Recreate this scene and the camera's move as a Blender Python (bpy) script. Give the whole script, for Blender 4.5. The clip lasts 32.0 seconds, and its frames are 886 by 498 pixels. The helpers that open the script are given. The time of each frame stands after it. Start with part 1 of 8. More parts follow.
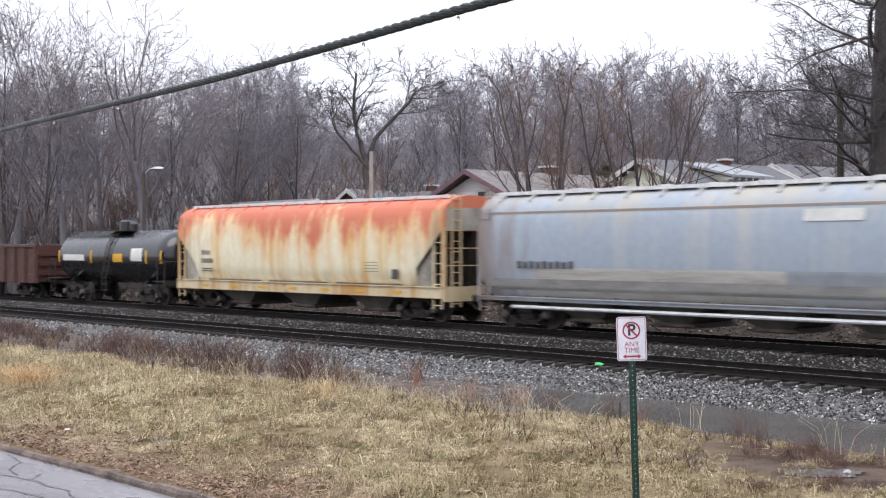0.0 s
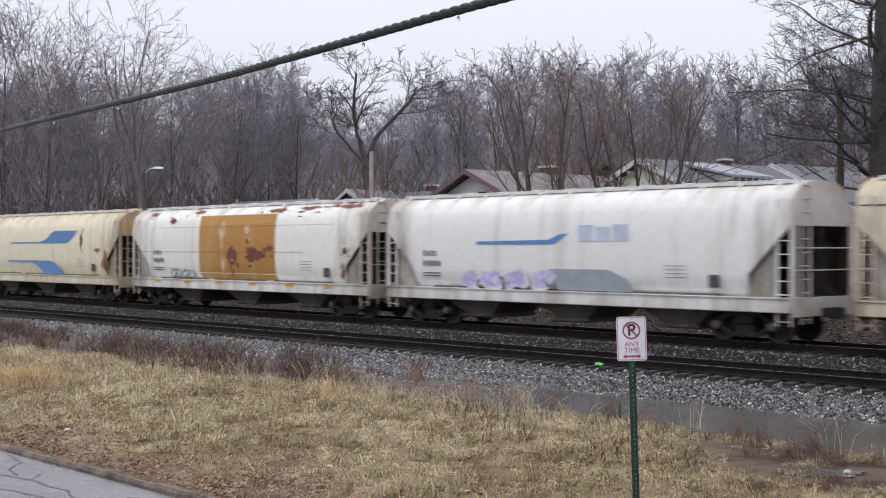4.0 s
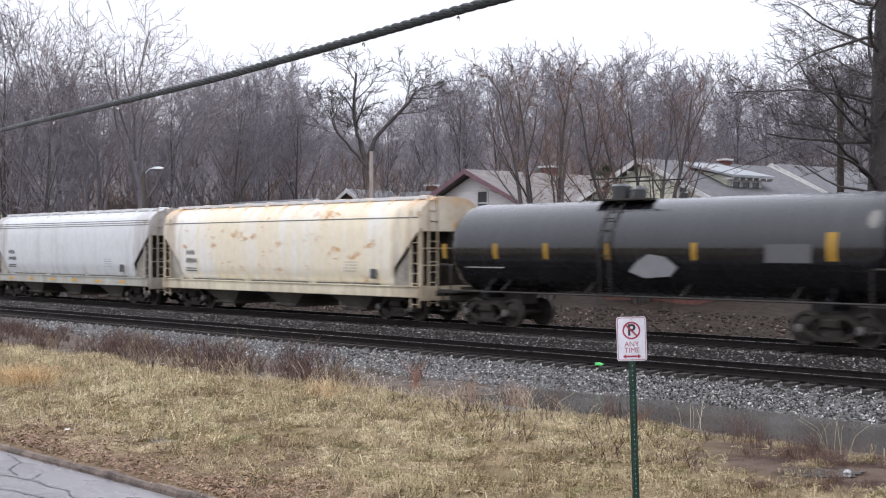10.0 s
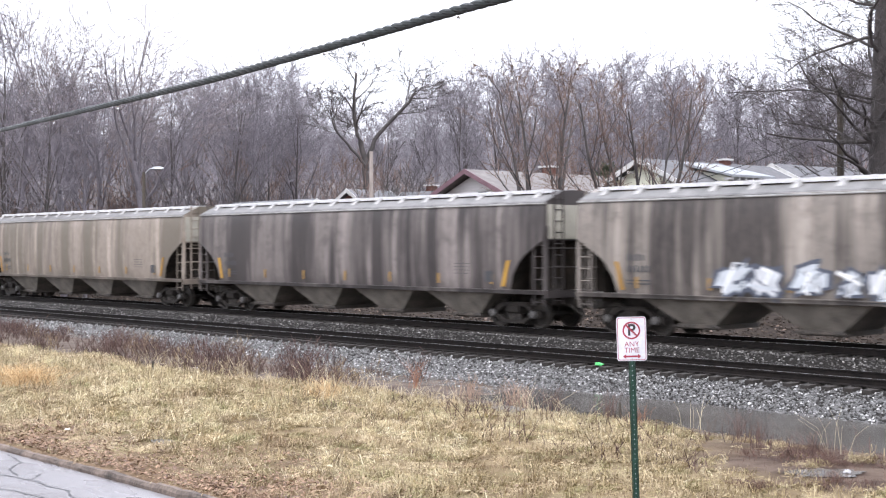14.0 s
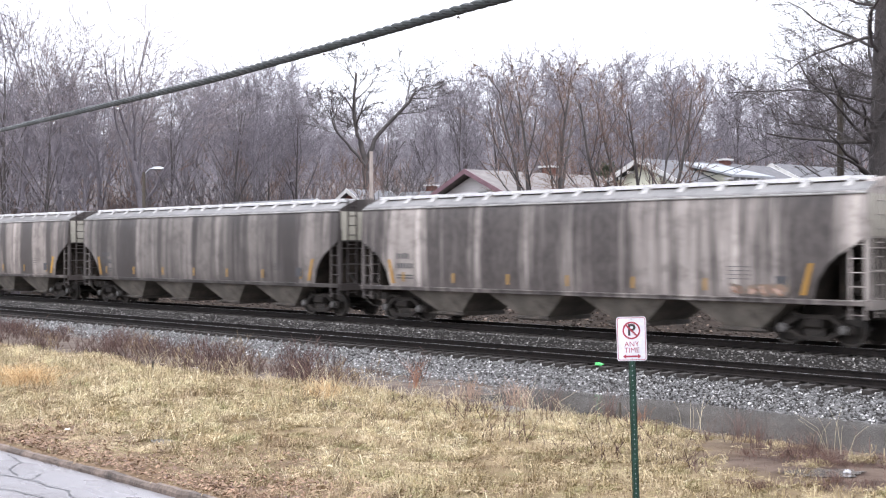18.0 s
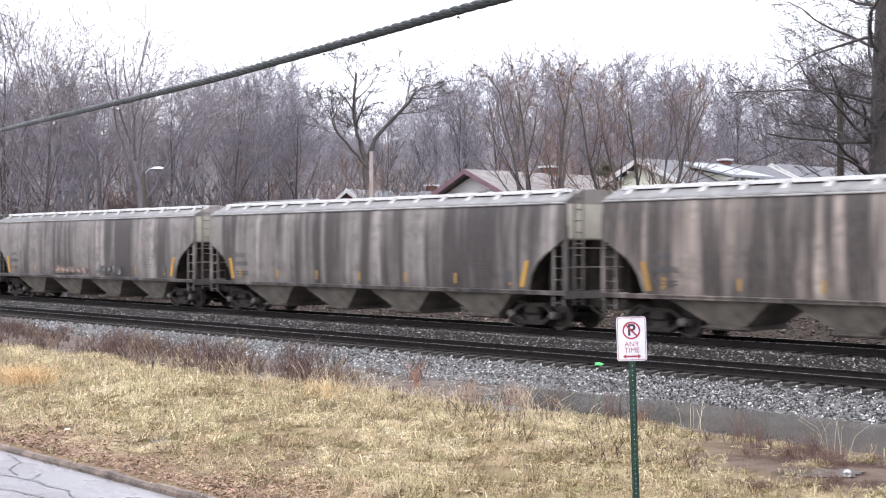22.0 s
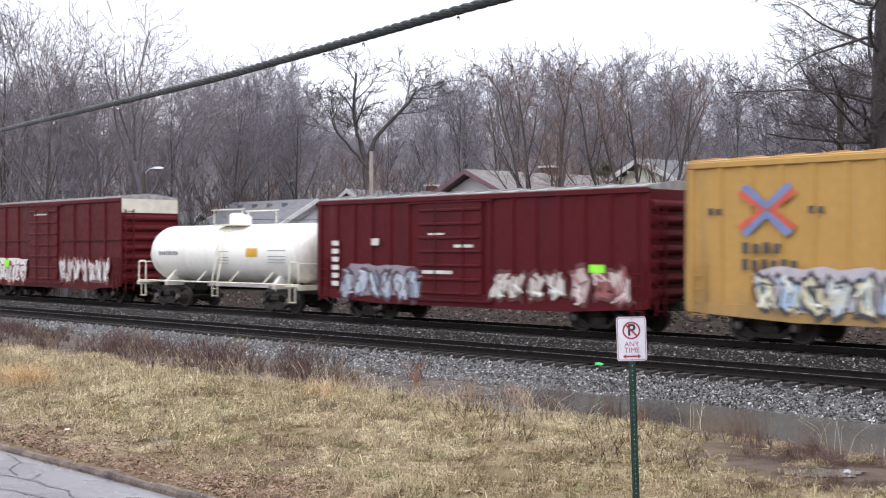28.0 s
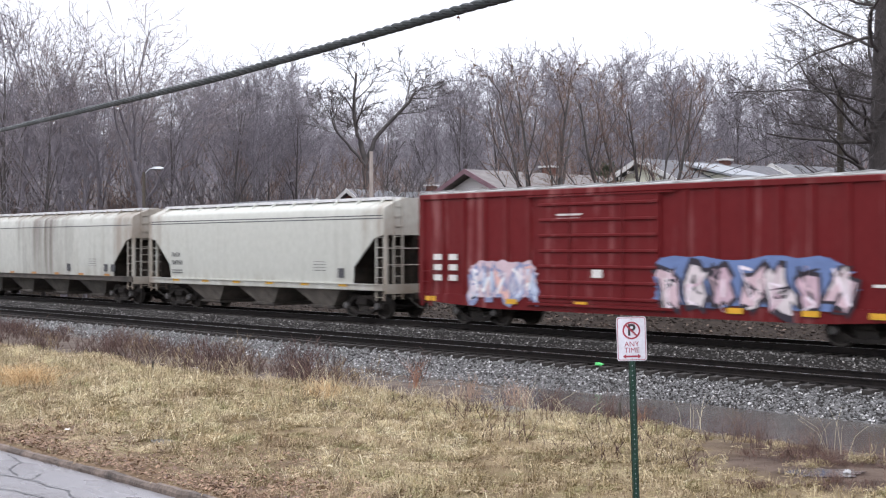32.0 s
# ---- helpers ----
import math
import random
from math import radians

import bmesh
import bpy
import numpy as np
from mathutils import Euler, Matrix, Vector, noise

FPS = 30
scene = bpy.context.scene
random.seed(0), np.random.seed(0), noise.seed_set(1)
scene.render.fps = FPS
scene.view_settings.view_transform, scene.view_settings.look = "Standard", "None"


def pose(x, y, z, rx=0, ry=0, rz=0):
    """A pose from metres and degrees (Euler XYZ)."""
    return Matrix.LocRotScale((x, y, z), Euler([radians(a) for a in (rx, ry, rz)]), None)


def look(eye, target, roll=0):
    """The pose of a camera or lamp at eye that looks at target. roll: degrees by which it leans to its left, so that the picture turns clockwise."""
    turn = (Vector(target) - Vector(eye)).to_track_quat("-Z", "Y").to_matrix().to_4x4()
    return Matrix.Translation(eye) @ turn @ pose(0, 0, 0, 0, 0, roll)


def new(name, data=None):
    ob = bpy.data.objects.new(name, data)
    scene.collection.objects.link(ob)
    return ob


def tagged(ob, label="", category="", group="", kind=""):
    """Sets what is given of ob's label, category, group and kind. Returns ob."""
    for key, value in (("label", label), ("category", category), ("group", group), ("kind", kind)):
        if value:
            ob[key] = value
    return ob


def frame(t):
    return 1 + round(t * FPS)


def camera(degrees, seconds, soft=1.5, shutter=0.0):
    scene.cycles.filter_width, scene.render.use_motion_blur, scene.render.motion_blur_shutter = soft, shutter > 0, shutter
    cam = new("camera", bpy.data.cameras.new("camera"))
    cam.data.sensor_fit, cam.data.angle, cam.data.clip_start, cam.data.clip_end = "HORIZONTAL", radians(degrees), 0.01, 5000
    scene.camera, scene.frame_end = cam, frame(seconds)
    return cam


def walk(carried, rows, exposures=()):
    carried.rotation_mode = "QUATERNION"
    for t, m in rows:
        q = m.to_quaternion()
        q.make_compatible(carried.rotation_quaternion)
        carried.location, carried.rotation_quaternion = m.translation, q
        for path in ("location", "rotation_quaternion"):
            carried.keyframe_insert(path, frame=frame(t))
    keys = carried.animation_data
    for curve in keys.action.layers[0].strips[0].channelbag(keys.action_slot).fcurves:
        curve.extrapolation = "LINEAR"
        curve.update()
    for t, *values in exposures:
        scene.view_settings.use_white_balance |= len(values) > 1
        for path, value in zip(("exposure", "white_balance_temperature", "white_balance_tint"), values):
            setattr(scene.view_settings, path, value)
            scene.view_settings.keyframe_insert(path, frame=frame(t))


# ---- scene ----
# The world: x runs along the railway, y away from the camera across it, z = 0 at the rail tops of the far track.
COS, SIN = 0.7256, 0.6881
EYE = Vector((0.0, 0.0, 2.57))
cam = camera(38.84, 32.0, soft=1.18, shutter=0.32)
aim = look(EYE, EYE + Vector((-COS, SIN, 0.0)) * 10)
walk(cam, [(0, aim), (32, aim)], exposures=[(0, 0.97), (2, 0.75), (3, 0.56), (6, 0.5), (7, 0.48), (8, 0.77), (9, 0.7), (10, 0.84), (11, 1.32), (12, 1.52), (13, 1.54), (18, 1.55), (23, 1.57), (25, 1.34), (27.5, 0.95), (28, 1.03), (29, 1.27), (30, 1.21), (31, 1.1), (32, 1.06)])


def spot(u, d, z=0.0):
    """The point d metres out along the view axis, u * d to its right."""
    return Vector((d * (-COS + SIN * u), d * (SIN + COS * u), z))


# ---- light: overcast, wet winter day ----
world = bpy.data.worlds.new("overcast_sky")
scene.world = world
world.use_nodes = True
wt = world.node_tree
wt.nodes.clear()
w_out = wt.nodes.new("ShaderNodeOutputWorld")
w_bg = wt.nodes.new("ShaderNodeBackground")
w_sky = wt.nodes.new("ShaderNodeTexSky")
w_sky.sky_type = "NISHITA"
w_sky.sun_disc = False
w_sky.sun_elevation, w_sky.sun_rotation = radians(38), radians(200)
w_mix = wt.nodes.new("ShaderNodeMix")
w_mix.data_type = "RGBA"
w_mix.inputs["Factor"].default_value = 0.93
# an overcast dome: dim towards the horizon, more than twice as bright overhead
w_dir = wt.nodes.new("ShaderNodeTexCoord")
w_sep = wt.nodes.new("ShaderNodeSeparateXYZ")
w_up = wt.nodes.new("ShaderNodeMix")
w_up.data_type = "RGBA"
w_up.inputs["A"].default_value = (5.1, 5.2, 5.8, 1)
w_up.inputs["B"].default_value = (11.4, 11.8, 13.35, 1)
wt.links.new(w_dir.outputs["Generated"], w_sep.inputs[0])
wt.links.new(w_sep.outputs["Z"], w_up.inputs["Factor"])
wt.links.new(w_up.outputs["Result"], w_mix.inputs["B"])
w_bg.inputs["Strength"].default_value = 0.1
wt.links.new(w_sky.outputs["Color"], w_mix.inputs["A"])
wt.links.new(w_mix.outputs["Result"], w_bg.inputs["Color"])
wt.links.new(w_bg.outputs["Background"], w_out.inputs["Surface"])
sun_data = bpy.data.lights.new("sun", "SUN")
sun_data.energy, sun_data.angle, sun_data.color = 0.7, radians(40), (1.0, 0.97, 0.93)
sun = new("sun", sun_data)
sun.matrix_world = look((0, 0, 50), (-20, 26, 0))

# ---- materials ----


class Mat:
    """A node material in the making."""

    def __init__(self, name, rough=0.6, metal=0.0, spec=0.5):
        self.m = bpy.data.materials.new(name)
        self.m.use_nodes = True
        self.t = self.m.node_tree
        self.b = self.t.nodes["Principled BSDF"]
        self.b.inputs["Roughness"].default_value = rough
        self.b.inputs["Metallic"].default_value = metal
        self.b.inputs["Specular IOR Level"].default_value = spec
        tc = self.t.nodes.new("ShaderNodeTexCoord")
        self.co = tc.outputs["Object"]

    def link(self, a, b):
        self.t.links.new(a, b)

    def shifted(self):
        """Object coordinates moved by a random amount for each object."""
        info = self.t.nodes.new("ShaderNodeObjectInfo")
        mul = self.t.nodes.new("ShaderNodeMath")
        mul.operation = "MULTIPLY"
        mul.inputs[1].default_value = 90.0
        self.link(info.outputs["Random"], mul.inputs[0])
        add = self.t.nodes.new("ShaderNodeVectorMath")
        self.link(self.co, add.inputs[0])
        self.link(mul.outputs[0], add.inputs[1])
        self.co = add.outputs[0]

    def noise(self, scale, stretch=(1, 1, 1), detail=4.0, rough=0.55, offset=(0, 0, 0)):
        mp = self.t.nodes.new("ShaderNodeMapping")
        mp.inputs["Scale"].default_value = stretch
        mp.inputs["Location"].default_value = offset
        self.link(self.co, mp.inputs["Vector"])
        n = self.t.nodes.new("ShaderNodeTexNoise")
        n.inputs["Scale"].default_value = scale
        n.inputs["Detail"].default_value = detail
        n.inputs["Roughness"].default_value = rough
        self.link(mp.outputs["Vector"], n.inputs["Vector"])
        return n.outputs["Fac"]

    def voronoi(self, scale, stretch=(1, 1, 1), feature="F1"):
        mp = self.t.nodes.new("ShaderNodeMapping")
        mp.inputs["Scale"].default_value = stretch
        self.link(self.co, mp.inputs["Vector"])
        n = self.t.nodes.new("ShaderNodeTexVoronoi")
        n.feature = feature
        n.inputs["Scale"].default_value = scale
        self.link(mp.outputs["Vector"], n.inputs["Vector"])
        return n

    def span(self, fac, lo, hi, to0=0.0, to1=1.0):
        r = self.t.nodes.new("ShaderNodeMapRange")
        r.inputs["From Min"].default_value, r.inputs["From Max"].default_value = lo, hi
        r.inputs["To Min"].default_value, r.inputs["To Max"].default_value = to0, to1
        self.link(fac, r.inputs["Value"])
        return r.outputs["Result"]

    def height(self, lo, hi):
        """0 at object height lo, 1 at hi."""
        s = self.t.nodes.new("ShaderNodeSeparateXYZ")
        self.link(self.co, s.inputs[0])
        return self.span(s.outputs["Z"], lo, hi)

    def math(self, op, a, b):
        n = self.t.nodes.new("ShaderNodeMath")
        n.operation = op
        for i, v in enumerate((a, b)):
            if isinstance(v, (int, float)):
                n.inputs[i].default_value = v
            else:
                self.link(v, n.inputs[i])
        return n.outputs[0]

    def mix(self, fac, a, b):
        n = self.t.nodes.new("ShaderNodeMix")
        n.data_type = "RGBA"
        for key, v in (("Factor", fac), ("A", a), ("B", b)):
            if isinstance(v, (int, float)):
                n.inputs[key].default_value = v
            elif isinstance(v, tuple):
                n.inputs[key].default_value = (*v, 1) if len(v) == 3 else v
            else:
                self.link(v, n.inputs[key])
        return n.outputs["Result"]

    def color(self, c):
        if isinstance(c, tuple):
            self.b.inputs["Base Color"].default_value = (*c, 1)
        else:
            self.link(c, self.b.inputs["Base Color"])

    def rough(self, fac, lo, hi):
        self.link(self.span(fac, 0.3, 0.7, lo, hi), self.b.inputs["Roughness"])

    def bump(self, fac, strength=0.3, dist=0.01):
        n = self.t.nodes.new("ShaderNodeBump")
        n.inputs["Strength"].default_value = strength
        n.inputs["Distance"].default_value = dist
        self.link(fac, n.inputs["Height"])
        self.link(n.outputs["Normal"], self.b.inputs["Normal"])

    def island(self):
        g = self.t.nodes.new("ShaderNodeNewGeometry")
        return g.outputs["Random Per Island"]

    def object_random(self):
        return self.t.nodes.new("ShaderNodeObjectInfo").outputs["Random"]


def grained(name, a, b, scale=6.0, rough=0.7, metal=0.0, bump=0.25, fine=40.0, stretch=(1, 1, 1), spec=0.5):
    """A surface that wanders between two colours at two scales."""
    k = Mat(name, rough, metal, spec)
    n1, n2 = k.noise(scale, stretch), k.noise(fine, stretch, 3.0)
    f = k.math("ADD", k.math("MULTIPLY", n1, 0.65), k.math("MULTIPLY", n2, 0.35))
    k.color(k.mix(k.span(f, 0.36, 0.64), a, b))
    k.rough(n1, max(0.05, rough - 0.12), min(1.0, rough + 0.12))
    if bump:
        k.bump(n2, bump, 0.01)
    return k.m


def flat(name, c, rough=0.6, metal=0.0):
    """Small plain parts: a slight stain only."""
    return grained(name, tuple(v * 0.82 for v in c), tuple(min(1, v * 1.1) for v in c), 3.0, rough, metal, 0.1)


def coach_paint(name, base, dirt, amount=0.5, rust=0.0, rust_high=0.0, rust_color=(0.33, 0.11, 0.03), rough=0.5, seed=0.0, pink=None, crisp=0.15, soot=None, band=None, ends=0.0, patchy=False, spec=0.35, coat=0.0, streaks=()):
    """Weathered rail-car paint: grime runs straight down, rust in patches and below the roof edge."""
    k = Mat(name, rough, 0.0, spec)
    k.b.inputs["Coat Weight"].default_value, k.b.inputs["Coat Roughness"].default_value = coat, 0.06
    off = (seed * 7.3, seed * 3.1, seed * 1.7)
    fine = k.noise(1.0, (2.6, 0.3, 0.10), 5.0, 0.6, off)
    wide = k.noise(1.0, (0.75, 0.2, 0.16), 3.0, 0.55, off)
    grime = k.math("ADD", k.math("MULTIPLY", fine, 0.55), k.math("MULTIPLY", wide, 0.5))
    lo = 0.63 - 0.2 * amount
    c = k.mix(k.span(grime, lo, lo + crisp), base, dirt)
    if soot:
        pale = k.noise(1.0, (1.9, 0.3, 0.07), 3.0, 0.55, (seed * 1.3, 8, 2))
        c = k.mix(k.span(pale, 0.54, 0.64, 0.0, 0.72), c, tuple(min(0.6, v * 1.8) for v in base))
        blot = k.noise(1.3, (1, 1, 1.3), 6.0, 0.65, (seed, 2, 3))
        c = k.mix(k.span(blot, 0.5, 0.72, 0.0, 0.6), c, tuple(v * 1.4 for v in soot))
        run = k.math("ADD", k.math("MULTIPLY", k.noise(1.0, (0.55, 0.2, 0.05), 3.0, 0.5, (seed * 2.9, 4, 1)), 0.8), k.math("MULTIPLY", k.noise(1.0, (3.4, 0.3, 0.22), 4.0, 0.6, off), 0.35))
        c = k.mix(k.span(run, 0.535, 0.635, 0.0, 0.94), c, soot)
        edge = k.math("MULTIPLY", k.height(2.3, 1.2), k.noise(1.0, (1.6, 0.3, 0.5), 4.0, 0.6, off))
        c = k.mix(k.span(edge, 0.3, 0.6, 0.0, 0.6), c, dirt)
    speck = k.noise(7.0, (1, 1, 0.5), 5.0, 0.6, off)
    c = k.mix(k.span(speck, 0.35, 0.75, 0.0, 0.35), c, tuple(v * 0.62 for v in base))
    if ends:
        se = k.t.nodes.new("ShaderNodeSeparateXYZ")
        k.link(k.co, se.inputs[0])
        out = k.math("ADD", k.math("ABSOLUTE", se.outputs["X"], 0.0), k.span(k.noise(1.0, (1.6, 0.3, 0.3), 5.0, 0.62, off), 0.3, 0.7, -1.3, 1.3))
        c = k.mix(k.span(out, ends - 1.9, ends + 0.6, 0.0, 0.75), c, (0.17, 0.10, 0.06))
        low = k.math("ADD", k.height(1.9, 0.7), k.span(k.noise(1.0, (2.4, 0.3, 0.6), 5.0, 0.65, off), 0.3, 0.7, -0.45, 0.45))
        c = k.mix(k.span(low, 0.35, 1.2, 0.0, 0.55), c, (0.20, 0.14, 0.095))
    if band:
        sx = k.t.nodes.new("ShaderNodeSeparateXYZ")
        k.link(k.co, sx.inputs[0])
        away = k.math("ABSOLUTE", k.math("SUBTRACT", sx.outputs["X"], band[0]), 0.0)
        away = k.math("ADD", away, k.span(k.noise(1.0, (1.1, 0.3, 0.12), 3.0, 0.6, off), 0.3, 0.7, -band[1] * 0.5, band[1] * 0.5))
        run = k.math("MULTIPLY", k.span(away, band[1], 0.1), k.span(k.noise(1.0, (3.2, 0.3, 0.10), 4.0, 0.6, (3, 1, seed)), 0.36, 0.58, 0.25, 1.0))
        c = k.mix(k.math("MULTIPLY", run, k.span(k.height(1.2, 4.1), 0.0, 1.0, 0.55, 0.95)), c, band[2])
    if rust_high:
        run = k.math("ADD", k.math("MULTIPLY", k.height(2.0, 4.3), 0.75), k.math("MULTIPLY", k.noise(1.0, (1.5, 0.3, 0.25), 5.0, 0.62, off), 0.6))
        lo = 1.02 - 0.5 * rust_high
        if patchy:
            blotch = k.math("ADD", k.math("MULTIPLY", k.noise(1.0, (0.7, 0.3, 0.4), 5.0, 0.66, (seed, 5, 2)), 0.8), k.math("MULTIPLY", k.noise(1.0, (2.8, 0.3, 0.12), 4.0, 0.6, off), 0.5))
            run = k.math("ADD", k.math("MULTIPLY", k.height(1.7, 4.2), 0.5), blotch)
            lo = 1.26 - 0.5 * rust_high
        if pink:
            c = k.mix(k.span(run, lo, lo + 0.3, 0.0, 0.85), c, rust_color)
            c = k.mix(k.span(run, lo + 0.16, lo + 0.3, 0.0, 0.85), c, pink)
        else:
            c = k.mix(k.span(run, lo, lo + 0.3), c, rust_color)
    for i, (tint, lo) in enumerate(streaks):
        run = k.math("ADD", k.math("MULTIPLY", k.noise(1.0, (1.9, 0.3, 0.08), 4.0, 0.6, (seed + i * 5, 1, 3)), 0.75), k.math("MULTIPLY", k.noise(1.0, (0.9, 0.3, 0.5), 3.0, 0.6, (seed + i * 3, 6, 1)), 0.3))
        c = k.mix(k.span(run, lo, lo + 0.09, 0.0, 0.8), c, tint)
    if rust:
        spot_n = k.noise(0.9, (1, 1, 1.6), 6.0, 0.68, off)
        lo = 0.72 - 0.22 * rust
        c = k.mix(k.span(spot_n, lo, lo + 0.08, 0.0, 0.9), c, rust_color)
    k.color(c)
    k.rough(speck, rough - 0.12, rough + 0.15)
    k.bump(k.noise(1.0, (0.9, 0.9, 0.5), 2.0), 0.12, 0.02)
    return k.m


M_STEEL = grained("dark_sooty_steel", (0.012, 0.011, 0.010), (0.045, 0.037, 0.03), 4.0, 0.62, 0.2)
M_TRUCK = grained("grimy_brown_steel", (0.011, 0.0095, 0.009), (0.047, 0.040, 0.035), 3.0, 0.8, 0.0, spec=0.2)
M_GRAIN_CHUTE = grained("dusty_grain_chute", (0.085, 0.074, 0.062), (0.25, 0.222, 0.19), 1.8, 0.75)
M_GATE = grained("dusty_gate_steel", (0.03, 0.026, 0.023), (0.11, 0.092, 0.078), 2.5, 0.8)
M_WHEEL = grained("oiled_wheel_steel", (0.014, 0.012, 0.011), (0.06, 0.05, 0.042), 5.0, 0.7, 0.1)
M_BEARING = grained("greasy_bearing_steel", (0.05, 0.047, 0.045), (0.16, 0.15, 0.145), 7.0, 0.45, 0.3)
M_TREAD = grained("bright_worn_steel", (0.28, 0.28, 0.29), (0.42, 0.42, 0.43), 9.0, 0.28, 0.9)
M_CHUTE = grained("dusty_chute_steel", (0.035, 0.031, 0.027), (0.13, 0.115, 0.098), 2.2, 0.75)
M_GRAIN_ROOF = grained("sooty_galvanised_roof", (0.055, 0.052, 0.05), (0.19, 0.183, 0.18), 1.4, 0.5, 0, 0.15, 9.0, (2.0, 0.4, 0.4))
M_BLACK = flat("plain_black_paint", (0.012, 0.012, 0.014), 0.5)
M_WALKWAY = grained("galvanised_walkway", (0.5, 0.5, 0.51), (0.74, 0.74, 0.75), 5.0, 0.45, 0.3)
M_STENCIL = flat("dark_stencil_paint", (0.055, 0.055, 0.06), 0.6)
M_END_PLATE = grained("dirty_pale_end_plate", (0.15, 0.135, 0.115), (0.36, 0.335, 0.29), 1.6, 0.7, 0, 0.15, 14.0, (1, 1, 0.5))
# Near-black for the hopper ends: dirt, plus their shade put into the colour.
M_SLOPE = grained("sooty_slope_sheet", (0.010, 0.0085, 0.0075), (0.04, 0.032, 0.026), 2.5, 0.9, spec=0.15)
M_WHITE_MARK = flat("white_stencil_paint", (0.62, 0.60, 0.57), 0.6)
M_OLD_TAPE = grained("dirty_yellow_tape", (0.16, 0.10, 0.05), (0.42, 0.24, 0.05), 3.5, 0.6)
M_EAVE = grained("sooty_eave_steel", (0.16, 0.155, 0.15), (0.38, 0.37, 0.36), 3.0, 0.5, 0, 0.1, 9.0, (0.6, 1, 1))
M_YELLOW_MARK = flat("yellow_reflective_tape", (0.62, 0.33, 0.02), 0.45)
M_BLUE = flat("logo_blue_paint", (0.10, 0.23, 0.48), 0.6)
M_LIME = flat("lime_tag", (0.30, 0.85, 0.05), 0.6)
M_BARK = grained("dark_wet_bark", (0.036, 0.031, 0.031), (0.09, 0.077, 0.075), 3.0, 0.8, 0, 0.3, 25.0, (1, 1, 0.3))
M_BARK_GREY = grained("grey_bare_bark", (0.112, 0.10, 0.113), (0.215, 0.193, 0.215), 3.0, 0.85, 0, 0.3, 25.0, (1, 1, 0.3))
# Paler bark for the far rows: haze put into the base colour.
M_BARK_HAZED = grained("grey_bark_haze_tinted", (0.21, 0.197, 0.215), (0.36, 0.34, 0.368), 3.0, 0.9, 0, 0.2, 25.0, (1, 1, 0.3))
M_BARK_PALE = grained("pale_sycamore_bark", (0.11, 0.092, 0.094), (0.29, 0.25, 0.255), 1.6, 0.8, 0, 0.3, 20.0, (1, 1, 0.4))
M_BARK_RED = grained("reddish_twig_bark", (0.10, 0.063, 0.05), (0.20, 0.132, 0.106), 3.0, 0.8, 0, 0.2)
M_LEAF = grained("withered_brown_leaf", (0.06, 0.035, 0.02), (0.13, 0.075, 0.04), 8.0, 0.8)


def ballast_material(name, tint, lo=0.25, hi=0.65, spec=0.5):
    k = Mat(name, 0.5, 0.0, spec)
    r = k.island()
    c = k.mix(k.span(r, 0.0, 1.0), tuple(v * 0.32 for v in tint), tint)
    c = k.mix(k.span(r, 0.89, 0.93), c, tuple(min(0.7, v * 2.6) for v in tint))
    n = k.noise(18.0, (1, 1, 1), 4.0)
    c = k.mix(k.span(n, 0.4, 0.75, 0.0, 0.5), c, (0.06, 0.052, 0.046))
    k.color(c)
    k.rough(n, lo, hi)
    return k.m


M_STONE = ballast_material("wet_grey_ballast", (0.20, 0.196, 0.194))
M_GRAVEL = ballast_material("brown_wet_gravel", (0.085, 0.064, 0.053), 0.7, 0.95, 0.2)
M_STONE_BROWN = ballast_material("grimy_grey_ballast", (0.155, 0.147, 0.142), 0.5, 0.9, 0.35)


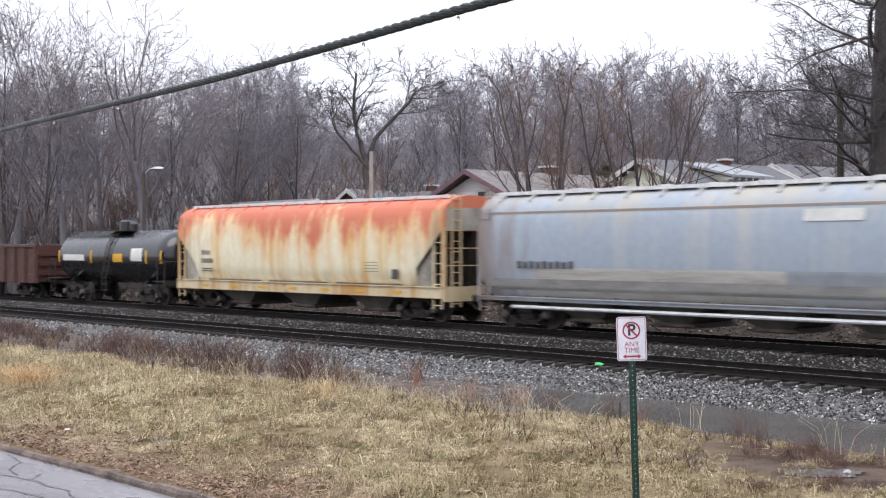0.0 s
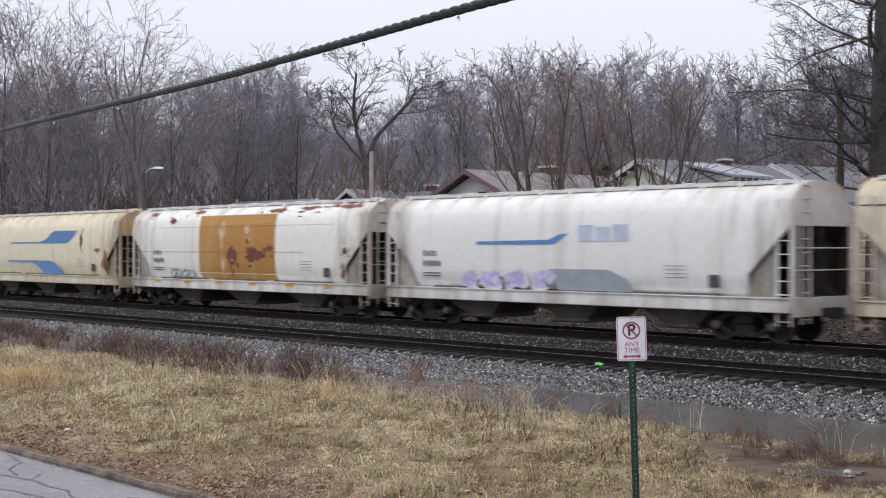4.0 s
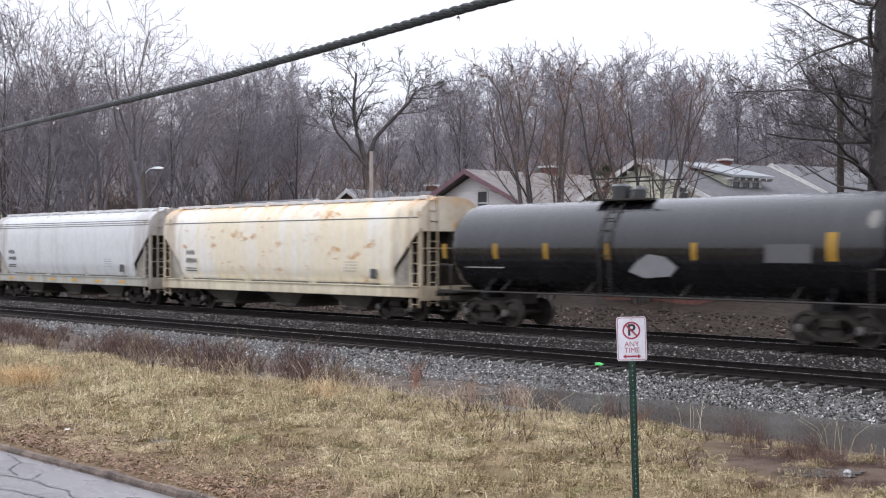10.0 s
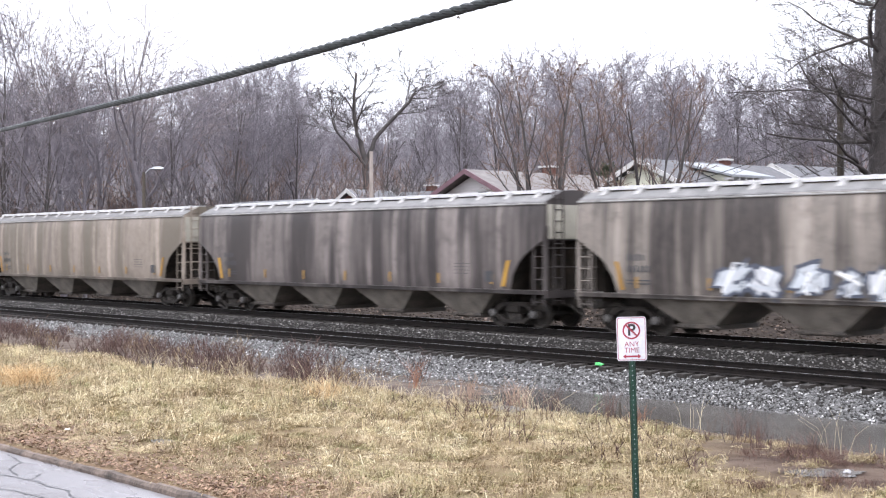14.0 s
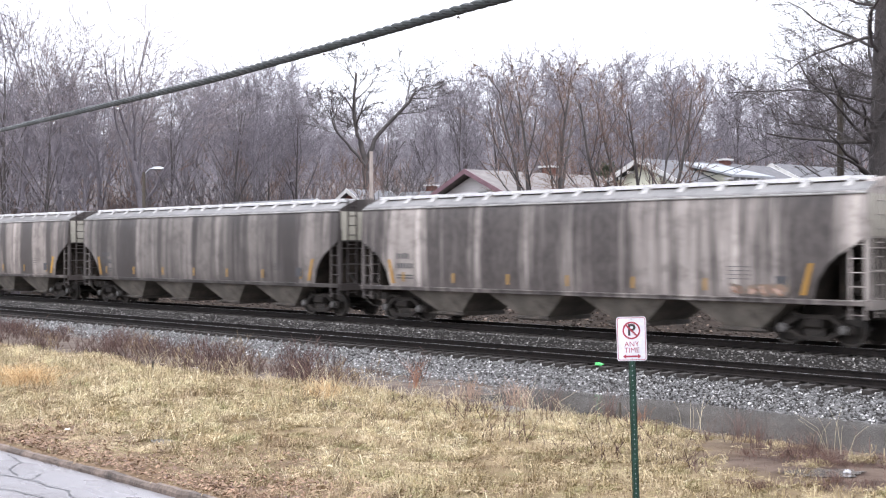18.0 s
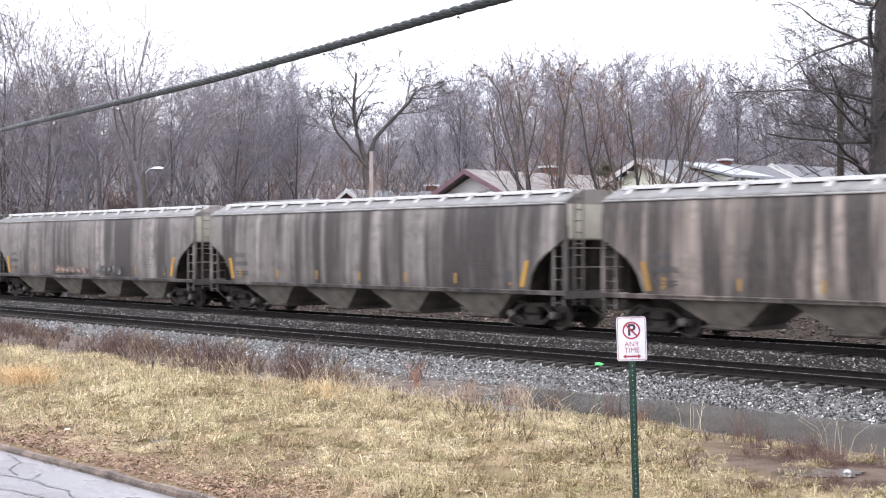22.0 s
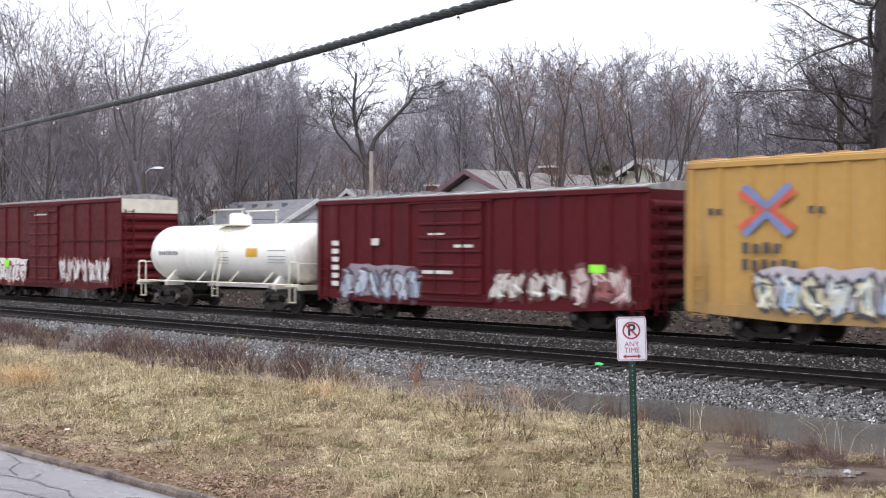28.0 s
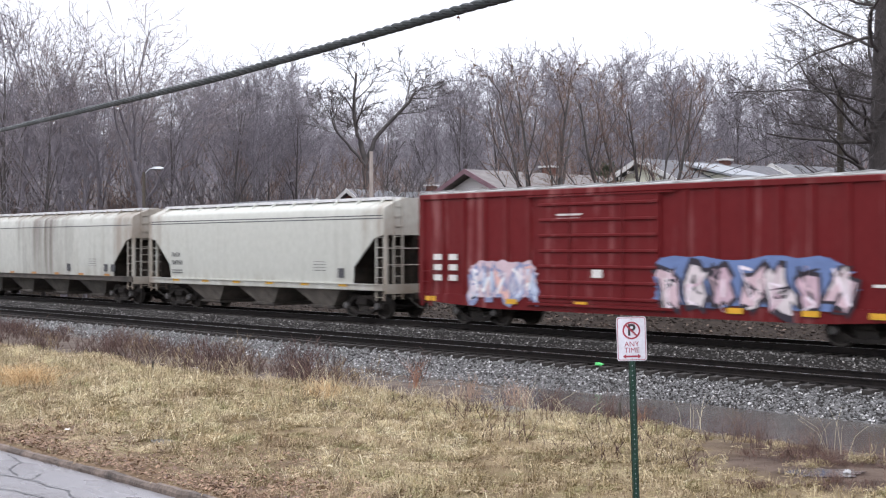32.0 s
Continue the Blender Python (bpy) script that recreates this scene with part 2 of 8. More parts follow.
def ground_material():
    """Straw-coloured lawn, wet grit under the tracks, leaf litter on the wooded hill: by the plan's own zones."""
    k = Mat("ground_cover", 0.9, 0.0, 0.12)
    s = k.t.nodes.new("ShaderNodeSeparateXYZ")
    k.link(k.co, s.inputs[0])
    y = s.outputs["Y"]
    wob = k.math("MULTIPLY", k.math("SUBTRACT", k.noise(0.5), 0.5), 3.0)
    yw = k.math("ADD", y, wob)
    straw = k.mix(k.span(k.noise(0.8), 0.35, 0.65), (0.15, 0.11, 0.065), (0.28, 0.215, 0.125))
    straw = k.mix(k.span(k.noise(2.4), 0.52, 0.7, 0, 0.8), straw, (0.13, 0.085, 0.055))
    straw = k.mix(k.span(k.noise(1.1, offset=(9, 4, 0)), 0.56, 0.72, 0, 0.6), straw, (0.12, 0.14, 0.04))
    straw = k.mix(k.span(k.noise(60.0), 0.35, 0.7, 0, 0.6), straw, (0.08, 0.06, 0.035))
    straw = k.mix(k.math("MULTIPLY", k.span(yw, 11.2, 9.5), 0.6), straw, k.mix(k.span(k.noise(9.0), 0.4, 0.6), (0.075, 0.043, 0.03), (0.2, 0.13, 0.088)))
    grit = k.mix(k.span(k.noise(25.0), 0.4, 0.6), (0.010, 0.009, 0.0085), (0.03, 0.027, 0.025))
    earth = k.mix(k.span(k.noise(3.0), 0.35, 0.65), (0.07, 0.052, 0.042), (0.15, 0.12, 0.10))
    litter = k.mix(k.span(k.noise(0.25), 0.35, 0.65), (0.10, 0.088, 0.09), (0.17, 0.15, 0.152))
    litter = k.mix(k.span(k.noise(1.0, (1, 1, 0.15), 6.0), 0.45, 0.6, 0, 0.7), litter, (0.05, 0.042, 0.044))
    mud = k.math("MULTIPLY", k.span(k.math("ADD", s.outputs["X"], wob), -13.2, -11.6), k.span(yw, 15.0, 16.2))
    c = k.mix(mud, straw, k.mix(k.span(k.noise(1.7), 0.42, 0.58), (0.055, 0.036, 0.028), (0.11, 0.08, 0.062)))
    c = k.mix(k.span(yw, 18.2, 19.2), c, earth)
    c = k.mix(k.span(yw, 22.6, 23.6), c, grit)
    c = k.mix(k.span(yw, 34.0, 36.0), c, k.mix(k.span(k.noise(3.0), 0.35, 0.65), (0.022, 0.017, 0.014), (0.05, 0.038, 0.031)))
    c = k.mix(k.span(yw, 44.0, 60.0), c, litter)
    k.color(c)
    k.bump(k.noise(30.0), 0.5, 0.03)
    return k.m


def asphalt_material():
    k = Mat("wet_worn_asphalt", 0.35)
    n = k.noise(0.7, (0.35, 1, 1))
    c = k.mix(k.span(k.noise(90.0), 0.3, 0.7), (0.15, 0.145, 0.15), (0.28, 0.27, 0.28))
    c = k.mix(k.span(n, 0.4, 0.65), c, (0.20, 0.19, 0.20))
    k.color(c)
    k.rough(n, 0.12, 0.4)
    k.bump(k.noise(120.0), 0.25, 0.004)
    return k.m


def water_material():
    k = Mat("muddy_puddle_water", 0.16)
    k.color(k.mix(k.span(k.noise(0.8), 0.4, 0.6), (0.06, 0.054, 0.048), (0.10, 0.091, 0.082)))
    k.bump(k.noise(9.0, (1, 2, 1)), 0.22, 0.02)
    return k.m


M_GROUND, M_ASPHALT, M_WATER = ground_material(), asphalt_material(), water_material()
M_PUDDLE = grained("still_puddle_water", (0.10, 0.09, 0.082), (0.15, 0.136, 0.125), 2.0, 0.14, 0, 0.0)
M_TAR = flat("tar_crack_seal", (0.018, 0.018, 0.02), 0.35)
M_KERB = grained("mossy_brown_concrete", (0.028, 0.02, 0.016), (0.20, 0.155, 0.13), 2.2, 0.85, 0, 0.6, 22.0)
M_TIE = grained("creosoted_wood", (0.009, 0.0074, 0.0065), (0.036, 0.029, 0.0245), 3.0, 0.8, 0, 0.4, 30.0, (1, 0.2, 1))
M_RAIL = grained("oily_dark_rail_web", (0.005, 0.0042, 0.004), (0.02, 0.016, 0.0145), 6.0, 0.75, 0.0, spec=0.15)


def grass_material(name, pale=0.0):
    """Dead blades: bleached and brown clumps, a little green, red-brown litter towards the kerb."""
    k = Mat(name, 0.75)
    r = k.island()
    clump = k.noise(2.2, (1, 1, 0), 4.0, 0.6)
    tone = k.math("ADD", k.math("MULTIPLY", r, 0.62), k.span(clump, 0.66, 0.34, -0.12, 0.5))
    c = k.mix(tone, (0.12, 0.085, 0.05), (0.70, 0.575, 0.345))
    c = k.mix(k.span(r, 0.82, 0.9, 0.0, 0.6 + 0.3 * pale), c, (0.72, 0.65, 0.48))
    patch = k.noise(0.5, (1, 1, 0))
    c = k.mix(k.span(patch, 0.48, 0.64, 0.0, 0.62), c, k.mix(r, (0.15, 0.092, 0.055), (0.36, 0.25, 0.15)))
    green = k.math("MULTIPLY", k.span(k.noise(1.3, (1, 1, 0), offset=(5, 8, 0)), 0.48, 0.64), k.span(r, 0.25, 0.5))
    c = k.mix(k.math("MULTIPLY", green, 0.7 - 0.5 * pale), c, (0.20, 0.215, 0.08))
    sep = k.t.nodes.new("ShaderNodeSeparateXYZ")
    k.link(k.co, sep.inputs[0])
    c = k.mix(k.math("MULTIPLY", k.span(sep.outputs["X"], -16.0, -9.0), k.span(k.noise(1.3, (1, 1, 0), offset=(2, 7, 0)), 0.36, 0.56, 0.15, 0.75)), c, k.mix(r, (0.12, 0.08, 0.045), (0.34, 0.26, 0.13)))
    k.color(k.mix(k.math("MULTIPLY", k.span(sep.outputs["Y"], 11.2, 9.4), k.span(k.noise(1.5, (1, 1, 0)), 0.38, 0.55, 0.0, 0.75)), c, (0.25, 0.155, 0.105)))
    return k.m


def weed_material():
    k = Mat("dead_reddish_weeds", 0.8)
    c = k.mix(k.island(), (0.034, 0.019, 0.018), (0.13, 0.074, 0.062))
    k.color(k.mix(k.span(k.noise(0.7, (1, 1, 0)), 0.55, 0.65), c, (0.27, 0.20, 0.115)))
    return k.m


M_GRASS, M_GRASS_PALE, M_WEED = grass_material("dry_winter_grass"), grass_material("bleached_tall_grass", 1.0), weed_material()
M_GREEN_POST = grained("green_enamel_post", (0.006, 0.026, 0.018), (0.013, 0.05, 0.034), 8.0, 0.4, 0.3)
M_SIGN_WHITE = flat("white_sign_sheeting", (0.62, 0.62, 0.68), 0.4)
M_SIGN_RED = flat("faded_red_sign_ink", (0.30, 0.03, 0.055), 0.5)
M_SIGN_BLACK = flat("black_sign_ink", (0.03, 0.025, 0.03), 0.5)
M_CABLE = grained("black_twisted_cable", (0.003, 0.0045, 0.0045), (0.017, 0.025, 0.023), 12.0, 0.45, spec=0.3)
M_WOOD_POLE = grained("grey_weathered_pole", (0.24, 0.20, 0.18), (0.40, 0.35, 0.32), 4.0, 0.85, 0, 0.3, 30.0, (1, 1, 0.2))
M_POLE_DARK = grained("dark_weathered_pole", (0.035, 0.028, 0.022), (0.085, 0.07, 0.055), 4.0, 0.85, 0, 0.3, 30.0, (1, 1, 0.2))
M_LAMP_GREY = flat("galvanised_lamp_metal", (0.42, 0.44, 0.46), 0.45, 0.5)
M_SIDING_WHITE = grained("white_house_siding", (0.50, 0.47, 0.47), (0.66, 0.63, 0.63), 2.0, 0.7, 0, 0.15, 30, (0.3, 0.3, 6))
M_SIDING_CREAM = grained("cream_house_siding", (0.60, 0.60, 0.48), (0.74, 0.73, 0.60), 2.0, 0.7, 0, 0.15, 30, (0.3, 0.3, 6))
M_SIDING_TAN = grained("tan_house_siding", (0.40, 0.33, 0.22), (0.52, 0.44, 0.31), 2.0, 0.7, 0, 0.15, 30, (0.3, 0.3, 6))
M_BRICK_RED = grained("dark_red_brick", (0.09, 0.034, 0.027), (0.17, 0.075, 0.06), 5.0, 0.85)
M_ROOF_GREY = grained("wet_grey_shingles", (0.13, 0.13, 0.138), (0.21, 0.21, 0.22), 3.0, 0.9, 0, 0.3, 25, spec=0.12)
M_ROOF_DARK = grained("dark_grey_shingles", (0.10, 0.10, 0.11), (0.17, 0.165, 0.17), 3.0, 0.9, 0, 0.3, 25, spec=0.12)
M_ROOF_LIGHT = grained("light_mossy_shingles", (0.14, 0.128, 0.124), (0.23, 0.212, 0.206), 2.0, 0.9, 0, 0.3, 25, spec=0.12)
M_ROOF_PALE = grained("pale_wet_roofing", (0.20, 0.212, 0.228), (0.29, 0.302, 0.318), 3.0, 0.6, 0, 0.3, 25)
M_ROOF_BROWN = grained("red_brown_shingles", (0.11, 0.075, 0.07), (0.19, 0.135, 0.125), 3.0, 0.9, 0, 0.3, 25, spec=0.12)
M_TRIM_PURPLE = grained("maroon_trim_boards", (0.12, 0.06, 0.075), (0.19, 0.11, 0.13), 3.0, 0.6)
M_TRIM_WHITE = flat("white_trim_boards", (0.54, 0.53, 0.52), 0.55)
M_GLASS_DARK = flat("dark_window_glass", (0.035, 0.037, 0.042), 0.08)

# ---- mesh building ----


class Shape:
    """Collects vertices and faces for one mesh."""

    def __init__(self):
        self.v, self.f = [], []

    def box(self, x0, x1, y0, y1, z0, z1):
        n = len(self.v)
        self.v += [(x, y, z) for x in (x0, x1) for y in (y0, y1) for z in (z0, z1)]
        self.f += [tuple(n + i for i in q) for q in ((0, 1, 3, 2), (4, 6, 7, 5), (0, 4, 5, 1), (2, 3, 7, 6), (0, 2, 6, 4), (1, 5, 7, 3))]
        return self

    def slab(self, x0, x1, y0, y1, z0, z1, c=0.03):
        """A box with its four long edges chamfered (section in y and z)."""
        s = [(y0 + c, z0), (y1 - c, z0), (y1, z0 + c), (y1, z1 - c), (y1 - c, z1), (y0 + c, z1), (y0, z1 - c), (y0, z0 + c)]
        return self.loft([[(x, y, z) for y, z in s] for x in (x0, x1)])

    def loft(self, rings, caps=True, closed=True):
        n0, k = len(self.v), len(rings[0])
        for r in rings:
            self.v += [tuple(p) for p in r]
        for i in range(len(rings) - 1):
            for j in range(k if closed else k - 1):
                a, b = n0 + i * k + j, n0 + i * k + (j + 1) % k
                self.f.append((a, b, b + k, a + k))
        if caps and closed:
            self.f.append(tuple(n0 + j for j in reversed(range(k))))
            self.f.append(tuple(n0 + (len(rings) - 1) * k + j for j in range(k)))
        return self

    def tube(self, pts, radii, n=8, caps=True):
        pts = [Vector(p) for p in pts]
        if isinstance(radii, (int, float)):
            radii = [radii] * len(pts)
        rings = []
        for i, p in enumerate(pts):
            d = (pts[min(i + 1, len(pts) - 1)] - pts[max(i - 1, 0)]).normalized()
            a = d.orthogonal().normalized() if abs(d.z) < 0.95 else Vector((1, 0, 0))
            a = (a - d * a.dot(d)).normalized()
            if abs(d.z) < 0.95:
                a = Vector((0, 0, 1)).cross(d).normalized()
            b = d.cross(a)
            rings.append([p + (a * math.cos(2 * math.pi * j / n) + b * math.sin(2 * math.pi * j / n)) * radii[i] for j in range(n)])
        return self.loft(rings, caps)

    def spike(self, p, tip, r):
        """A fine three-sided twig that runs out to a point."""
        d = (tip - p).normalized()
        a = d.orthogonal().normalized() * r
        b = d.cross(a)
        n = len(self.v)
        self.v += [tuple(p + a), tuple(p - a * 0.5 + b * 0.866), tuple(p - a * 0.5 - b * 0.866), tuple(tip)]
        self.f += [(n, n + 1, n + 3), (n + 1, n + 2, n + 3), (n + 2, n, n + 3)]
        return self

    def prism(self, pts, axis, lo, hi):
        """A polygon drawn in the two other axes, pulled from lo to hi along axis."""
        def place(p, t):
            return {"x": (t, p[0], p[1]), "y": (p[0], t, p[1]), "z": (p[0], p[1], t)}[axis]
        return self.loft([[place(p, lo) for p in pts], [place(p, hi) for p in pts]])

    def mesh(self, name, smooth=False):
        me = bpy.data.meshes.new(name)
        me.from_pydata(self.v, [], self.f)
        bm = bmesh.new()
        bm.from_mesh(me)
        bmesh.ops.recalc_face_normals(bm, faces=bm.faces)
        bm.to_mesh(me)
        bm.free()
        if smooth:
            me.polygons.foreach_set("use_smooth", [True] * len(me.polygons))
            me.set_sharp_from_angle(angle=radians(38))
        return me


def quick_mesh(name, verts, faces, material, smooth=False):
    """A large mesh straight from arrays."""
    me = bpy.data.meshes.new(name)
    me.from_pydata(verts, [], faces)
    if smooth:
        me.polygons.foreach_set("use_smooth", [True] * len(me.polygons))
    me.materials.append(material)
    return me


def part(name, shape, material, parent=None, label="", smooth=False, at=None):
    """One mesh object, a part of its parent."""
    me = shape.mesh(name, smooth) if isinstance(shape, Shape) else shape
    if not me.materials:
        me.materials.append(material)
    ob = new(name, me)
    if material is not me.materials[0]:
        ob.material_slots[0].link = "OBJECT"
        ob.material_slots[0].material = material
    ob.parent = parent
    if at is not None:
        ob.matrix_local = at
    if label:
        ob["label"] = label
    return ob


def thing(name, label, category, at=None, group="", kind=""):
    ob = new(name)
    ob.empty_display_size = 0.3
    if at is not None:
        ob.matrix_basis = at
    return tagged(ob, label, category, group, kind)


# ---- ground ----
PROFILE = [(-2200, 1.0), (-6, 1.0), (0.9, 1.0), (2.2, -0.70), (2.5, -0.79), (9.05, -0.79), (9.14, -0.68), (14.0, -0.67), (18.6, -0.78),
           (20.1, -0.92), (21.0, -1.05), (23.2, -1.05), (23.7, -0.95), (25.2, -0.68), (25.65, -0.57), (28.3, -0.54), (29.3, -0.24), (32.7, -0.24),
           (34.2, -0.70), (36.0, -0.5), (39.0, 0.0), (46.0, 0.8), (70.0, 1.0), (2200, 1.2)]
HILL = [(-3000, 0.0), (88, 0.0), (125, 2.0), (180, 7.0), (240, 13.0), (310, 19.0), (420, 22.0), (3500, 22.0)]


def ramp(table, v):
    return float(np.interp(v, [a for a, _ in table], [b for _, b in table]))


def ground_z(x, y):
    z = ramp(PROFILE, y)
    d = -x * COS + y * SIN
    away = min(1.0, max(0.0, (y - 42.0) / 40.0))
    z += ramp(HILL, d) * away * away * (3 - 2 * away)
    if 9.3 < y < 24.0:
        b = min(1.0, (y - 9.3) / 1.5) * min(1.0, (24.0 - y) / 0.8)
        z += b * (0.09 * noise.noise((x * 0.33, y * 0.33, 1.7)) + 0.03 * noise.noise((x * 1.3, y * 1.3, 4.0)))
        fill = min(1.0, max(0.0, (-19.0 - x) / 3.5)) * min(1.0, max(0.0, (y - 19.0) / 1.2)) * min(1.0, max(0.0, 24.0 - y))
        z += 0.17 * fill
        z += 0.20 * max(0.0, min(1.0, (-27.0 - x) / 14.0)) * max(0.0, min(1.0, (y - 17.5) / 2.0)) * min(1.0, max(0, 23.6 - y))
    if y > 36:
        z += min(1.0, (y - 36) / 8) * (0.25 * noise.noise((x * 0.2, y * 0.2, 9.0)) + 1.4 * noise.noise((x * 0.02, y * 0.02, 3.0)) * away)
    return z


def build_ground():
    xs = sorted(set([-2200, -1500, -1000, -700, -500, -400, -320, -260] + list(np.arange(-220, -64, 6.0)) + list(np.arange(-64, -6, 0.5))
                    + list(np.arange(-6, 60, 6.0)) + [80, 120, 180, 260, 400, 700, 1200, 2200]))
    ys = sorted(set([a for a, _ in PROFILE] + list(np.arange(9.4, 24.4, 0.35)) + list(np.arange(24.5, 40, 1.0)) + list(np.arange(40, 120, 4.0))
                    + list(np.arange(120, 330, 10.0)) + [360, 400, 480, 600, 900, 1500]))
    verts = [(float(x), float(y), ground_z(x, y)) for x in xs for y in ys]
    k = len(ys)
    faces = [(i * k + j, (i + 1) * k + j, (i + 1) * k + j + 1, i * k + j + 1) for i in range(len(xs) - 1) for j in range(k - 1)]
    ob = new("ground", quick_mesh("ground", verts, faces, M_GROUND, True))
    tagged(ob, "uneven ground of winter grass, wet grit and leaf litter", "ground", kind="structure")


build_ground()


def build_street():
    s = Shape()
    xs = [-400, -120] + list(np.arange(-60, 40, 2.0)) + [120, 400]
    rings = [[(x, 2.45, -0.82), (x, 9.03, -0.82), (x, 9.03, -0.775), (x, 5.7, -0.72), (x, 2.45, -0.775)] for x in xs]
    road = part("road", s.loft(rings), M_ASPHALT)
    tagged(road, "wet grey asphalt street with sealed cracks", "road", kind="structure")
    cracks = [[(-0.40, 18.2), (-0.3525, 18.6), (-0.330, 18.1), (-0.307, 17.5), (-0.295, 16.9), (-0.285, 16.2)], [(-0.330, 18.1), (-0.318, 18.7), (-0.300, 18.9)],
              [(-0.40, 17.9), (-0.3525, 17.45), (-0.335, 17.1), (-0.319, 16.8), (-0.300, 16.3)], [(-0.345, 20.4), (-0.338, 19.6), (-0.3445, 19.0), (-0.337, 18.35)]]
    for n_line, line in enumerate(cracks):
        b = Shape()
        knots = [spot(u, d) for u, d in line]
        pts = []
        for p, q in zip(knots, knots[1:]):
            for i in range(7):
                w = p.lerp(q, i / 7)
                pts.append((w.x + 0.06 * noise.noise((w.x * 3, w.y * 3, n_line)), w.y + 0.10 * noise.noise((w.x * 2.2, w.y * 2.2, 7 + n_line))))
        for i in range(len(pts) - 1):
            (xa, ya), (xb, yb) = pts[i], pts[i + 1]
            w = 0.016 + 0.007 * math.sin(i * 1.7 + n_line)
            za, zb = (-0.775 + 0.055 * (9.03 - y) / 3.33 + 0.004 if y > 5.7 else -0.716 for y in (ya, yb))
            n = len(b.v)
            b.v += [(xa, ya - w, za), (xa, ya + w, za), (xb, yb + w, zb), (xb, yb - w, zb)]
            b.f.append((n, n + 1, n + 2, n + 3))
        part("crack_seal", b, M_TAR, road, "black tar seal in a crack")
    kerb = thing("kerb", "worn brown concrete kerb beside the lawn", "kerb", kind="structure")
    rnd = random.Random(5)
    x = -60.0
    while x < 20:
        w = rnd.choice((0.9, 1.5, 2.0, 2.7))
        dz, dy = rnd.uniform(-0.03, 0.012), rnd.uniform(-0.025, 0.025)
        sec = [(9.03 + dy, -0.85), (9.17 + dy, -0.85), (9.17 + dy, -0.69 + dz), (9.145 + dy, -0.665 + dz), (9.075 + dy, -0.67 + dz), (9.04 + dy, -0.71 + dz)]
        b = Shape()
        k = 10
        b.loft([[(x + w * (i + (0.012 if i == 0 else -0.012 if i == k else 0)) / k, y + 0.03 * noise.noise((x + i * 1.7, y * 9, 1)), z + 0.03 * noise.noise((x + i * 2.3, z * 9, 5))) for y, z in sec] for i in range(k + 1)])
        part("kerb_stone", b, M_KERB, kerb)
        x += w
    water = Shape()
    pts_a = [(-34, 20.6), (-30, 20.2), (-26, 19.9), (-20, 19.6), (-14, 19.2), (-4, 18.8), (6, 18.8)]
    pts_b = [(-34, 23.2), (-30, 23.5), (-26, 23.7), (-20, 23.7), (-14, 23.75), (-4, 23.75), (6, 23.75)]
    for (xa, ya), (xb, yb), (xc, yc), (xd, yd) in zip(pts_a, pts_a[1:], pts_b[1:], pts_b):
        n = len(water.v)
        water.v += [(xa, ya - 0.6, -0.935), (xb, yb - 0.6, -0.935), (xc, yc, -0.935), (xd, yd, -0.935)]
        water.f.append((n, n + 1, n + 2, n + 3))
    tagged(part("water", water, M_WATER), "shallow muddy rain water standing in the trackside ditch", "water", kind="structure")


build_street()

# ---- tracks ----
TRACKS = {"far": (31.02, 0.0), "near": (26.78, -0.305)}


def rail_section(y, z):
    s = [(-0.07, -0.18), (0.07, -0.18), (0.07, -0.168), (0.012, -0.145), (0.010, -0.045), (0.036, -0.035), (0.036, -0.008), (0.028, 0.0),
         (-0.028, 0.0), (-0.036, -0.008), (-0.036, -0.035), (-0.010, -0.045), (-0.012, -0.145), (-0.07, -0.168)]
    return [(y + a, z + b) for a, b in s]


def build_track(which, label):
    cy, cz = TRACKS[which]
    track = thing("railway_track", label, "railway track", kind="structure", group="railway tracks")
    for side in (-1, 1):
        y = cy + side * 0.7535
        rail = part("rail", Shape().loft([[(x, a, b) for a, b in rail_section(y, cz)] for x in (-700, 700)]), M_RAIL, track, "rusty steel rail")
        top = Shape().box(-700, 700, y - 0.024, y + 0.024, cz, cz + 0.004)
        part("worn_railhead", top, M_TREAD, rail, "bright worn rail top")
    rnd = random.Random(11 if which == "far" else 12)
    tie = Shape().slab(-0.115, 0.115, -1.3, 1.3, -0.16, 0, 0.012).mesh("tie")
    tie.materials.append(M_TIE)
    plate = Shape().box(-0.1, 0.1, -0.18, 0.18, 0, 0.018)
    plate = plate.mesh("tie_plate")
    plate.materials.append(M_RAIL)
    lo, hi = (-78, -8) if which == "far" else (-64, -8)
    x = lo
    while x < hi:
        t = part("tie", tie, M_TIE, track, at=pose(x, cy + rnd.uniform(-0.05, 0.05), cz - 0.188 - rnd.uniform(0, 0.012), 0, 0, rnd.uniform(-1.2, 1.2)))
        if which == "near":
            for side in (-1, 1):
                part("tie_plate", plate, M_RAIL, t, at=pose(0, side * 0.7535, 0))
        x += 0.495 + rnd.uniform(-0.02, 0.02)
    rest = Shape()
    for a, b in ((-250, lo - 0.5), (hi + 0.3, 120)):
        for x in np.arange(a, b, 0.52):
            rest.box(x - 0.11, x + 0.11, cy - 1.3, cy + 1.3, cz - 0.34, cz - 0.19)
    tagged(part("far_ties", rest, M_TIE, track), kind="stuff")


build_track("far", "main line of steel rails on creosoted ties in grey ballast")
build_track("near", "empty track of rusty rails on dark wooden ties")


